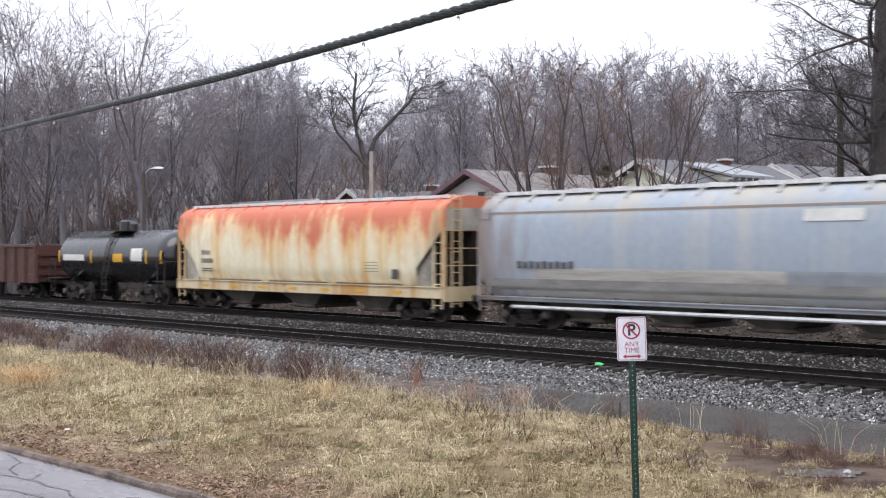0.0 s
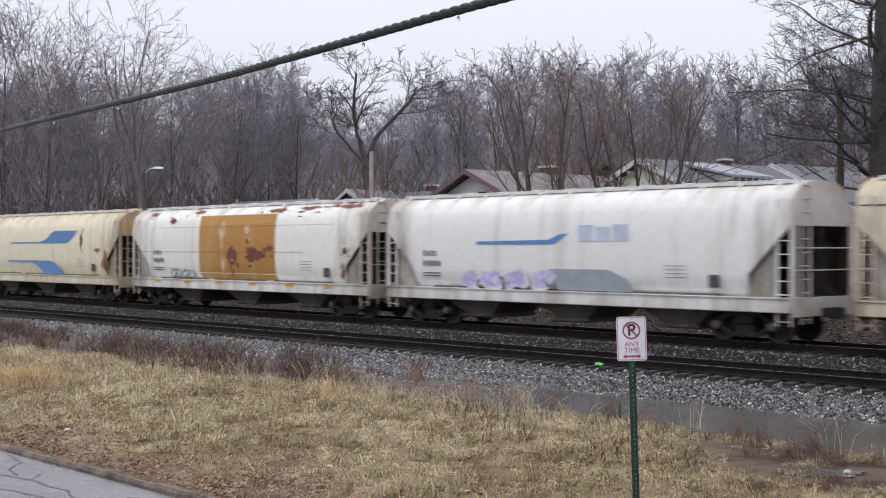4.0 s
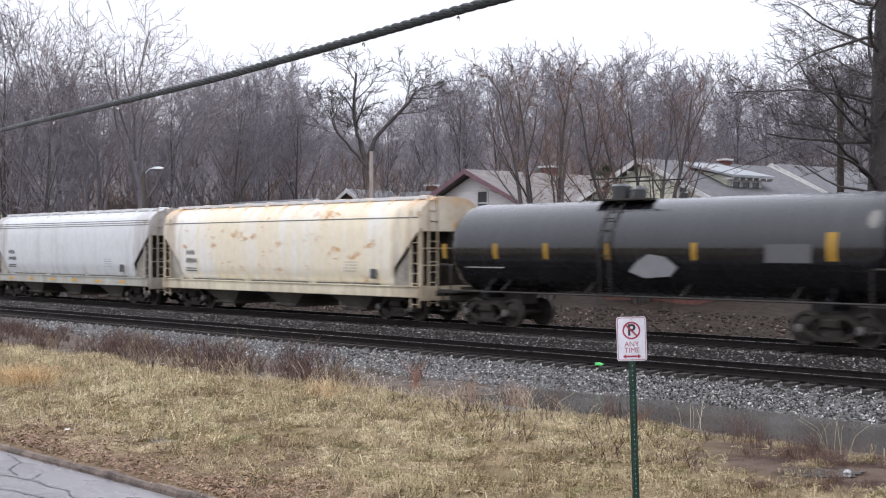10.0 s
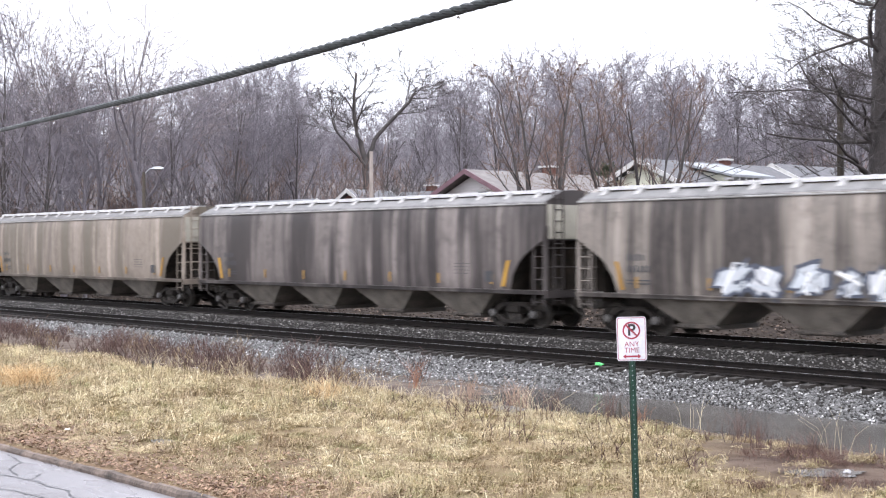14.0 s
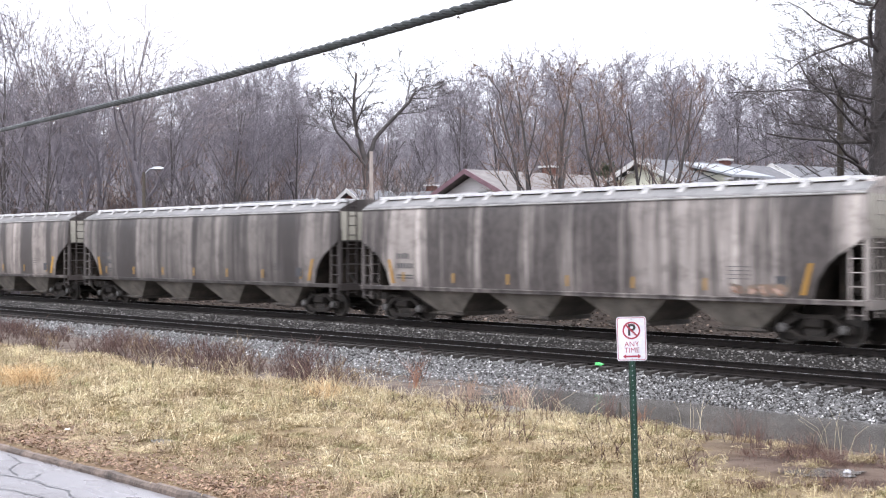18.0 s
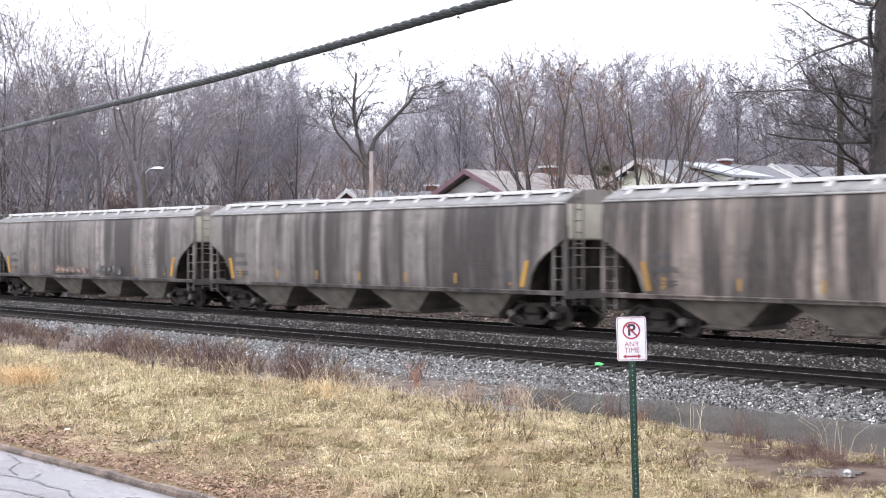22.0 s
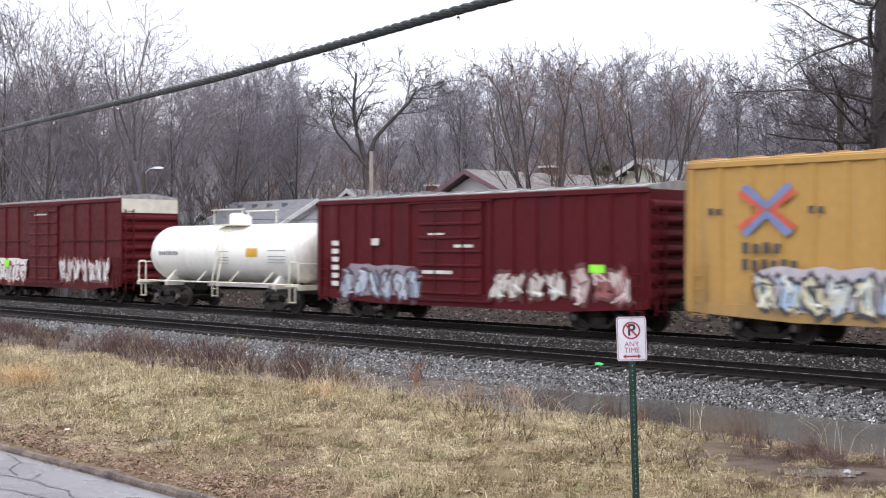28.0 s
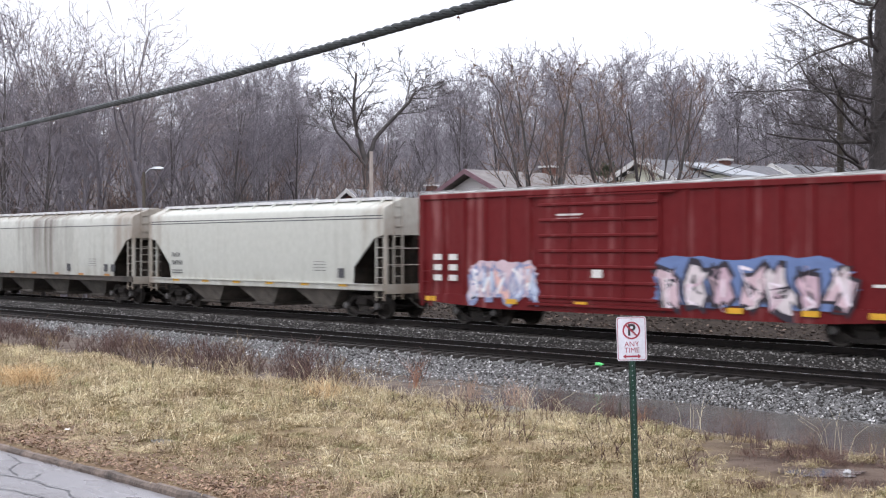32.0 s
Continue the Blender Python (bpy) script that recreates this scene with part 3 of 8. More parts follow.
def build_ballast(name, label, count, x0, x1, y0, y1, size, material, seed):
    """Loose broken stones, thrown over the bed and its shoulders."""
    rng = np.random.default_rng(seed)
    base = np.array([(1, 0, 0), (-1, 0, 0), (0, 1, 0), (0, -1, 0), (0, 0, 1), (0, 0, -1)], float)
    tri = np.array([(0, 2, 4), (2, 1, 4), (1, 3, 4), (3, 0, 4), (2, 0, 5), (1, 2, 5), (3, 1, 5), (0, 3, 5)])
    verts, faces = [], []
    n = 0
    ties = [(cy, cz) for cy, cz in TRACKS.values()]
    while n < count:
        x, y = rng.uniform(x0, x1), rng.uniform(y0, y1)
        z = ground_z(x, y)
        if any(abs(abs(y - cy) - 0.7535) < 0.09 for cy, _ in ties):
            continue
        s = size * rng.uniform(0.5, 1.25)
        r = Matrix.Rotation(rng.uniform(0, 6.28), 3, "Z") @ Matrix.Rotation(rng.uniform(-0.8, 0.8), 3, "X")
        p = base * (s * rng.uniform(0.6, 1.2), s * rng.uniform(0.6, 1.1), s * rng.uniform(0.45, 0.8)) + rng.normal(0, s * 0.14, (6, 3))
        p = p @ np.array(r) + (x, y, z + s * rng.uniform(-0.1, 0.35))
        verts.append(p)
        faces.append(tri + 6 * n)
        n += 1
    me = quick_mesh(name, np.concatenate(verts).tolist(), np.concatenate(faces).tolist(), material)
    tagged(new(name, me), label, "ballast", kind="stuff")


build_ballast("ballast", "wet grey broken-stone ballast on the near track shoulder", 50000, -62, -9, 23.3, 26.2, 0.041, M_STONE, 1)
build_ballast("ballast", "grimy grey ballast between the rails", 34000, -74, -11, 26.2, 33.4, 0.042, M_STONE_BROWN, 2)
build_ballast("ballast", "brown gravel beyond the main line", 9000, -78, -14, 33.6, 40, 0.09, M_GRAVEL, 3)

build_ballast("gravel", "sparse stones strewn in the muddy ditch", 5200, -52, -17, 21.6, 23.5, 0.034, M_STONE, 4)

# ---- grass and weeds ----


def build_blades(name, label, count, zone, length, width, material, seed, keep, many=(10, 26), spread=0.10, lay=1.0):
    """Tussocks: blades that spring from one root and lie over the way the matted lawn lies there."""
    rng = np.random.default_rng(seed)
    x0, x1, y0, y1 = zone
    verts, faces = [], []
    n = 0
    while n < count:
        cx, cy = rng.uniform(x0, x1), rng.uniform(y0, y1)
        if rng.uniform() > 0.72 + 1.3 * noise.noise((cx * 1.1, cy * 1.1, seed)) or not keep(cx, cy):
            continue
        rough = max(0.0, 0.5 + 0.7 * noise.noise((cx * 0.35, cy * 0.35, seed + 3)) + 0.5 * noise.noise((cx * 1.5, cy * 1.5, seed + 5)))
        tall = length * (0.4 + 1.2 * rough) * rng.uniform(0.7, 1.3) * min(1.0, 0.5 + 0.5 * max(0.0, (cy - 9.1) / 1.8)) * (1.0 - 0.38 * max(0.0, min(1.0, (cx + 23.0) / 6.0)))
        fall = 6.28 * noise.noise((cx * 0.75, cy * 0.75, seed + 9)) + rng.normal(0, 0.5)
        bias = rng.uniform(0.3, 1.3) * lay
        z = ground_z(cx, cy) - 0.01
        for _ in range(rng.integers(*many)):
            a = fall + rng.normal(0, 1.3 / (0.4 + bias))
            x, y = cx + rng.normal(0, spread * 0.6), cy + rng.normal(0, spread * 0.6)
            h = tall * rng.uniform(0.4, 1.3)
            out = h * rng.uniform(0.4, 1.5) * (0.6 + 0.6 * bias)
            up = max(0.10 * h, h * (0.85 - 0.42 * out / h))
            dx, dy = math.cos(a), math.sin(a)
            w = width * rng.uniform(0.6, 1.6)
            wx, wy = -dy * w, dx * w
            mx, my, mz = x + dx * out * 0.42, y + dy * out * 0.42, z + up * 0.95
            verts += [(x - wx, y - wy, z), (x + wx, y + wy, z), (mx + wx * 0.8, my + wy * 0.8, mz), (mx - wx * 0.8, my - wy * 0.8, mz + w), (x + dx * out, y + dy * out, z + up * rng.uniform(0.25, 1.1))]
            faces += [(5 * n, 5 * n + 1, 5 * n + 2, 5 * n + 3), (5 * n + 3, 5 * n + 2, 5 * n + 4)]
            n += 1
    tagged(new(name, quick_mesh(name, verts, faces, material)), label, name.replace("_", " "), kind="stuff")


def lawn_edge(x, y):
    return y < 18.4 + 0.8 * noise.noise((x * 0.4, 3, 1)) + (0.9 if x > -24 else 0)


def muddiness(x, y):
    """1 in the trodden mud round the rain puddle, 0 on the lawn."""
    a = max(0.0, min(1.0, (x + 12.6 + 1.6 * noise.noise((x * 0.6, y * 0.6, 8))) / 1.6))
    b = max(0.0, min(1.0, (y - 15.4 - 0.9 * noise.noise((x * 0.5, y * 0.5, 3))) / 0.9))
    return 0.8 * a * b


def visible_lawn(x, y):
    return lawn_edge(x, y) and -46 + (19 - y) * 2.6 - 6 < x < -4 and muddiness(x, y) < 0.45 + 0.9 * noise.noise((x * 1.9, y * 1.9, 2))


build_blades("grass", "matted straw-coloured winter grass", 200000, (-46, -5, 9.2, 19.6), 0.24, 0.0042, M_GRASS, 21, visible_lawn)
build_blades("grass", "tall bleached grass tufts in the lawn", 22000, (-46, -8, 10.5, 19.4), 0.36, 0.0040, M_GRASS_PALE, 22, visible_lawn, (7, 20), 0.16, 0.6)


def build_leaf_litter():
    """Fallen oak leaves caught in the grass, thickest along the kerb."""
    rng = np.random.default_rng(55)
    verts, faces = [], []
    n = 0
    while n < 9000:
        x, y = rng.uniform(-30, -5), 9.2 + abs(rng.normal(0, 1.3))
        if y > 18.5 or noise.noise((x * 0.6, y * 0.6, 12)) < rng.uniform(-0.5, 0.35):
            continue
        z = ground_z(x, y) + rng.uniform(0.01, 0.07)
        a, s = rng.uniform(0, 6.28), rng.uniform(0.02, 0.05)
        c0, s0 = math.cos(a) * s, math.sin(a) * s
        t = rng.uniform(-0.5, 0.5) * s
        verts += [(x - c0, y - s0, z - t), (x + s0 * 0.5, y - c0 * 0.5, z + abs(t)), (x + c0, y + s0, z + t), (x - s0 * 0.5, y + c0 * 0.5, z + abs(t) * 0.4)]
        faces.append((4 * n, 4 * n + 1, 4 * n + 2, 4 * n + 3))
        n += 1
    k = Mat("fallen_brown_leaf", 0.7)
    k.color(k.mix(k.island(), (0.11, 0.062, 0.045), (0.36, 0.23, 0.15)))
    tagged(new("leaf_litter", quick_mesh("leaf_litter", verts, faces, k.m)), "fallen reddish-brown leaves lying in the grass", "leaves", kind="stuff")


build_leaf_litter()


def build_weeds():
    """Dead stalks with side twigs along the ditch."""
    rng = np.random.default_rng(31)
    s = Shape()
    n = 0
    while n < 7200:
        x = rng.uniform(-62, -10)
        left = x < -24
        y = rng.uniform(18.2, 23.4) if left else rng.uniform(15.2, 19.8)
        if noise.noise((x * 0.55, y * 0.75, 6)) < (-0.04 + 0.07 * (y - 19.5) if left else 0.05):
            continue
        if not left and rng.uniform() > 0.22:
            n += 1
            continue
        h = rng.uniform(0.15, 0.75) * (0.85 if left else 0.5) * (0.55 + 0.8 * max(0.0, noise.noise((x * 0.8, y * 0.8, 16)) + 0.4))
        z = ground_z(x, y) - 0.02
        a = rng.uniform(0, 6.28)
        l = rng.uniform(0.05, 1.0) if left else rng.uniform(0.1, 0.9)
        top = (x + math.cos(a) * h * l, y + math.sin(a) * h * l, z + h)
        s.tube([(x, y, z), top], [0.008, 0.004], 3, False)
        for _ in range(rng.integers(2, 6)):
            t = rng.uniform(0.35, 0.95)
            b = rng.uniform(0, 6.28)
            q = [p + (w - p) * t for p, w in zip((x, y, z), top)]
            ll = h * rng.uniform(0.15, 0.4)
            s.tube([q, (q[0] + math.cos(b) * ll * 0.7, q[1] + math.sin(b) * ll * 0.7, q[2] + ll * 0.7)], [0.005, 0.003], 3, False)
        n += 1
    me = quick_mesh("weeds", s.v, s.f, M_WEED)
    tagged(new("weeds", me), "dead reddish-brown weed stalks along the ditch", "weeds", kind="stuff")


build_weeds()

# ---- trees ----


def grow(s, rnd, p, d, length, r, level, top, spec):
    """One limb and its own limbs. s: a shape for the trunk and main limbs, one for the finer crown."""
    dd = d.normalized()
    if level >= top:
        bend = Vector((rnd.gauss(0, 0.12), rnd.gauss(0, 0.12), rnd.gauss(0, 0.08)))
        s[1].spike(p, p + (dd + bend) * length, spec["thin"])
        return
    segs = (9, 6, 3, 2, 1)[min(level, 4)]
    pts, rad = [p.copy()], [r]
    q = p.copy()
    wob = spec["wobble"] if level else spec.get("trunk", spec["wobble"] * 0.6)
    run_out = (spec.get("run_out", 0.8), 0.72)[min(level, 1)]
    for i in range(segs):
        dd = (dd + Vector((rnd.gauss(0, wob), rnd.gauss(0, wob), rnd.gauss(0, wob * 0.6) + spec["rise"] * (0.3 if level else 0)))).normalized()
        q = q + dd * (length / segs)
        pts.append(q.copy())
        rad.append(max(spec["thin"], r * (1 - run_out * (i + 1) / segs)))
    s[0 if level < 2 else 1].tube(pts, rad, (7, 5, 4, 3, 3)[min(level, 4)], False)
    branch_out(s, rnd, pts, rad, length, level, top, spec)


def branch_out(s, rnd, pts, rad, length, level, top, spec):
    """The limbs that leave one limb."""
    segs = len(pts) - 1
    count = spec["count"][level]
    for i in range(count):
        t = spec["first"][min(level, 1)] + (1 - spec["first"][min(level, 1)]) * (i + rnd.random()) / count
        k = min(segs - 1, int(t * segs))
        u = t * segs - k
        base = pts[k].lerp(pts[k + 1], min(1, u))
        axis = (pts[k + 1] - pts[k]).normalized()
        side = axis.orthogonal().normalized()
        side.rotate(Matrix.Rotation(rnd.uniform(0, 6.283), 3, axis))
        ang = radians(rnd.uniform(*spec[("limb_angle", "angle", "twig_angle", "twig_angle")[level]]))
        nd = axis * math.cos(ang) + side * math.sin(ang)
        if nd.z < spec.get("droop", -0.3):
            nd.z = abs(nd.z) * 0.4
        grow(s, rnd, base, nd, length * rnd.uniform(*spec["ratio" if level else "limb"]) * (1.15 - 0.55 * t if level == 0 else 1.0), max(spec["thin"], rad[k] * rnd.uniform(*spec["taper"])), level + 1, top, spec)


TREE = {"wobble": 0.09, "rise": 0.25, "thin": 0.012, "count": (13, 6, 5, 3), "first": (0.28, 0.25), "limb_angle": (26, 56), "angle": (28, 60), "twig_angle": (30, 66), "ratio": (0.34, 0.56), "limb": (0.34, 0.56), "taper": (0.42, 0.62), "reach": 9.0}


def tree_done(s, material, twigs):
    top = max(v[2] for v in s[1].v)
    return quick_mesh("trunk", s[0].v, s[0].f, material, True), quick_mesh("crown", s[1].v, s[1].f, twigs or material), top


def tree_meshes(seed, height, r, material, twigs=None, stems=1, spread=0.0, levels=4, **over):
    """The two meshes of a bare tree: trunk with main limbs, and crown of twigs."""
    spec = {**TREE, **over}
    rnd = random.Random(seed)
    s = (Shape(), Shape())
    for i in range(stems):
        a = 6.283 * i / stems + rnd.uniform(-0.3, 0.3)
        d = Vector((math.cos(a) * spread, math.sin(a) * spread, 1.0))
        grow(s, rnd, Vector((math.cos(a) * r * 0.6, math.sin(a) * r * 0.6, -0.4)) if stems > 1 else Vector((0, 0, -0.4)), d, height * rnd.uniform(0.85, 1.0), r * (0.65 if stems > 1 else 1), 0, levels, spec)
    return tree_done(s, material, twigs)


def forked_tree(seed, stems, material, twigs=None, levels=4, **over):
    """A tree whose leading stems bend in their own way: each a run of (x, y, z) with its radius at the foot and at the tip."""
    spec = {**TREE, **over}
    rnd = random.Random(seed)
    s = (Shape(), Shape())
    for knots, r0, r1 in stems:
        knots = [Vector(k) for k in knots]
        pts = []
        for i in range(len(knots) - 1):
            a, b, c, d = knots[max(i - 1, 0)], knots[i], knots[i + 1], knots[min(i + 2, len(knots) - 1)]
            for k in range(4):
                t = k / 4
                pts.append(0.5 * (2 * b + (c - a) * t + (2 * a - 5 * b + 4 * c - d) * t * t + (3 * b - a - 3 * c + d) * t ** 3) + Vector((rnd.gauss(0, 0.05), rnd.gauss(0, 0.05), 0)))
        pts.append(knots[-1])
        rad = [r0 + (r1 - r0) * i / (len(pts) - 1) for i in range(len(pts))]
        s[0].tube(pts, rad, 8, False)
        branch_out(s, rnd, pts, rad, spec["reach"], 0, levels, spec)
    return tree_done(s, material, twigs)


def plant_tree(meshes, u, d, label, rz=0.0, size=1.0, group="", name="tree", top=None):
    """A bare tree; top: the height its crown reaches."""
    p = spot(u, d)
    g = ground_z(p.x, p.y)
    if top is not None:
        size = (top - g) / meshes[2]
    ob = thing(name, label, name.replace("_", " "), pose(p.x, p.y, g, 0, 0, rz) @ Matrix.Scale(size, 4), group)
    part("trunk", meshes[0], meshes[0].materials[0], ob)
    part("crown", meshes[1], meshes[1].materials[0], ob)
    return ob


def skyline(u):
    """How steeply the wood's edge stands above the horizon, by bearing."""
    return ramp([(-0.40, 0.135), (-0.20, 0.135), (-0.165, 0.148), (-0.13, 0.150), (-0.10, 0.118), (-0.06, 0.115), (-0.03, 0.122), (0.0, 0.138), (0.05, 0.152), (0.10, 0.154),
                 (0.15, 0.154), (0.20, 0.149), (0.245, 0.143), (0.27, 0.155), (0.40, 0.17)], u)


FOREST = [tree_meshes(40 + i, 18, 0.2, (M_BARK_GREY, M_BARK, M_BARK_GREY)[i % 3], M_BARK_GREY, count=((14, 7, 5, 4), (16, 7, 5, 3), (12, 7, 5, 5))[i % 3],
                      thin=0.017, first=((0.32, 0.2), (0.22, 0.2), (0.42, 0.2))[i % 3], limb_angle=(16, 44), angle=(24, 56), twig_angle=(30, 68), limb=(0.30, 0.48), ratio=(0.34, 0.52), rise=0.12, wobble=0.085, trunk=0.035) for i in range(6)]
# Trees for the far rows, haze tinted into their bark colour.
HAZE_TINTED = [tree_meshes(60 + i, 18, 0.2, M_BARK_HAZED, M_BARK_HAZED, levels=3, count=((17, 9, 8), (19, 8, 8), (15, 9, 9))[i], thin=0.030, first=(0.25, 0.2), limb_angle=(18, 46), angle=(28, 60), twig_angle=(30, 70),
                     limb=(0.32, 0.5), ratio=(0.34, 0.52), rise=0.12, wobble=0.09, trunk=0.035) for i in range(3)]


def build_forest():
    rnd = random.Random(77)
    rows = [(86, 12, FOREST), (96, 17, FOREST), (108, 20, FOREST), (122, 22, FOREST), (138, 26, FOREST + HAZE_TINTED), (158, 30, HAZE_TINTED), (182, 32, HAZE_TINTED), (215, 34, HAZE_TINTED)]
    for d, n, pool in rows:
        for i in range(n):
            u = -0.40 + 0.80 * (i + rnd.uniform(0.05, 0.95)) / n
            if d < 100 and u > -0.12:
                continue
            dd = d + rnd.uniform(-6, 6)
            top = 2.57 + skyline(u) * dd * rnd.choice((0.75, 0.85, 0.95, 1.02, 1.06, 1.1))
            plant_tree(rnd.choice(pool), u, dd, "bare grey woodland tree on the hillside" if pool is FOREST else "bare tree in the rows tinted pale for haze, far up the hill", rnd.uniform(0, 360), group="woodland trees", top=top)
    brush = [tree_meshes(90 + i, 6.5, 0.05, M_BARK, M_BARK_RED if i else M_BARK, stems=5, spread=0.3, levels=3, count=(7, 5, 4), thin=0.012, first=(0.15, 0.2), angle=(18, 46)) for i in range(2)]
    for i in range(60):
        u = -0.39 + 0.78 * (i + rnd.uniform(0, 1)) / 60
        plant_tree(brush[i % 2], u, rnd.uniform(74, 104), "thin leafless sapling in the undergrowth", rnd.uniform(0, 360), rnd.uniform(0.7, 1.35), "undergrowth saplings", "sapling")


build_forest()


def build_distance():
    """The far side of the wooded hill: a ragged grey band of tree tops."""
    s = Shape()
    n = 900
    for i in range(n + 1):
        u = -0.5 + 1.0 * i / n
        h = 0.088 + 0.012 * noise.noise((u * 30, 1, 0)) + 0.008 * noise.noise((u * 140, 5, 0)) + 0.007 * noise.noise((u * 900, 9, 0))
        a, b = spot(u, 330, 8.0), spot(u, 330, 2.57 + h * 330)
        s.v += [tuple(a), tuple(b)]
        if i:
            s.f.append((2 * i - 2, 2 * i, 2 * i + 1, 2 * i - 1))
    # Distance haze is mixed into this grey base colour.
    k = Mat("far_wood_haze_tinted", 0.95)
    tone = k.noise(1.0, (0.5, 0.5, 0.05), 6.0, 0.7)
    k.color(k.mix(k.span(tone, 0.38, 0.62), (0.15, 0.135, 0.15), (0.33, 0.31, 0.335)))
    tagged(new("backdrop", quick_mesh("backdrop", s.v, s.f, k.m)), "grey band of far woodland with haze put into its colour", "backdrop", kind="structure")


build_distance()
SYC_A = tree_meshes(104, 13, 0.30, M_BARK_GREY, M_BARK_PALE, run_out=0.45, count=(9, 8, 6, 4), limb_angle=(14, 46), angle=(30, 62), limb=(0.75, 1.05), ratio=(0.30, 0.48), taper=(0.36, 0.52), thin=0.013, wobble=0.13, first=(0.5, 0.2), trunk=0.04, rise=0.16)
SYC_B = tree_meshes(107, 12, 0.24, M_BARK_GREY, M_BARK_PALE, run_out=0.5, count=(8, 8, 6, 4), limb_angle=(12, 38), angle=(28, 60), limb=(0.8, 1.1), ratio=(0.28, 0.46), taper=(0.36, 0.52), thin=0.013, wobble=0.11, first=(0.45, 0.2), trunk=0.04, rise=0.16)
for u, d, rz, tip, m, words in ((-0.2345, 74, 220, 0.215, SYC_A, "tall pale-barked sycamore with spreading bare limbs"), (-0.302, 78, 120, 0.215, SYC_B, "slender pale sycamore rising above the wood"),
                                (-0.268, 84, 200, 0.19, SYC_B, "bare tree with fine pale twigs"), (-0.340, 80, 10, 0.23, SYC_A, "pale bare tree at the wood's edge"), (-0.198, 88, 290, 0.165, SYC_A, "thin pale bare tree")):
    plant_tree(m, u, d, words, rz, top=2.57 + tip * d)
for u, d, rz, tip, k in ((-0.352, 72, 0, 0.20, 1), (-0.318, 70, 60, 0.165, 4), (-0.285, 76, 130, 0.16, 0), (-0.215, 73, 200, 0.145, 1), (-0.168, 78, 75, 0.158, 4), (-0.150, 80, 300, 0.166, 0), (-0.118, 82, 20, 0.15, 4)):
    plant_tree(FOREST[k], u, d, "dark bare tree at the edge of the wood", rz, top=2.57 + tip * d, group="woodland trees")
CENTER = forked_tree(113, [([(0, 0, -0.4), (0.05, 0, 4.0), (-0.2, 0, 7.6), (-0.85, 0.3, 9.8), (-1.0, 0.2, 12.0), (-0.8, 0, 13.4)], 0.30, 0.05),
                           ([(-0.15, 0, 7.2), (0.4, 0.1, 8.9), (1.8, 0.2, 10.5), (2.9, 0, 11.7), (3.2, 0, 12.4)], 0.18, 0.05), ([(-0.1, 0, 6.9), (-1.0, -0.5, 8.2), (-2.2, -0.6, 9.6), (-2.5, -0.4, 10.9)], 0.12, 0.04)],
                     M_BARK, M_BARK, count=(9, 6, 5, 4), limb_angle=(26, 58), limb=(0.24, 0.44), ratio=(0.36, 0.54), wobble=0.15, thin=0.013, first=(0.5, 0.2), taper=(0.34, 0.5), rise=0.1)
plant_tree(CENTER, -0.0594, 84, "dark forked tree taller than the wood behind", 46.5)
VASE_A = tree_meshes(121, 10.8, 0.24, M_BARK, M_BARK_RED, stems=4, spread=0.22, levels=4, count=(7, 6, 4, 3), limb_angle=(18, 44), angle=(24, 54), limb=(0.26, 0.42), ratio=(0.3, 0.48), thin=0.009, first=(0.34, 0.2), wobble=0.08)
VASE_B = tree_meshes(122, 9.6, 0.22, M_BARK, M_BARK_RED, stems=5, spread=0.36, levels=4, count=(8, 6, 4, 3), limb_angle=(16, 42), angle=(22, 52), limb=(0.26, 0.42), ratio=(0.3, 0.48), thin=0.009, first=(0.26, 0.2), wobble=0.08)
seed_tree = plant_tree(VASE_A, 0.084, 56, "many-stemmed tree with reddish twigs and a few withered leaves", top=2.57 + 0.172 * 56)
plant_tree(VASE_B, 0.158, 52, "broad many-stemmed tree with reddish-brown twigs", 30, top=2.57 + 0.158 * 52)
BIG = tree_meshes(133, 21, 0.52, M_BARK, M_BARK, count=(72, 10, 7, 4), limb_angle=(50, 90), angle=(30, 66), limb=(0.18, 0.34), ratio=(0.28, 0.46), first=(0.22, 0.12), taper=(0.14, 0.27), thin=0.0095, rise=0.02, wobble=0.18, droop=-0.45, trunk=0.012)
plant_tree(BIG, 0.3465, 47, "great dark tree with arching bare limbs", 15)


def build_evergreens():
    """Small dark junipers between the houses: a stem under many short needle sprays."""
    green = grained("juniper_needles", (0.028, 0.034, 0.02), (0.07, 0.08, 0.045), 5.0, 0.85)
    for seed, (u, d, h, w) in enumerate(((-0.0285, 80, 4.4, 1.6), (0.131, 72, 6.4, 2.8))):
        rnd = random.Random(400 + seed)
        p = spot(u, d)
        t = thing("evergreen", "dark green juniper among the bare trees", "evergreen tree", pose(p.x, p.y, ground_z(p.x, p.y)), "evergreens")
        part("trunk", Shape().tube([(0, 0, -0.3), (0, 0, h * 0.9)], [0.12, 0.02], 6), M_BARK, t)
        s = Shape()
        for _ in range(1500):
            f = rnd.random() ** 0.8
            a, r = rnd.uniform(0, 6.283), w * (1 - f) ** 0.7 * rnd.uniform(0.25, 1.0) * (0.8 + 0.3 * math.sin(f * 23 + rnd.random()))
            q = Vector((math.cos(a) * r, math.sin(a) * r, h * (0.08 + 0.92 * f)))
            s.spike(q, q + Vector((math.cos(a) * 0.3 + rnd.gauss(0, 0.12), math.sin(a) * 0.3 + rnd.gauss(0, 0.12), rnd.uniform(0.15, 0.55))), rnd.uniform(0.05, 0.09))
        tagged(part("foliage", quick_mesh("foliage", s.v, s.f, green), green, t), kind="stuff")


build_evergreens()


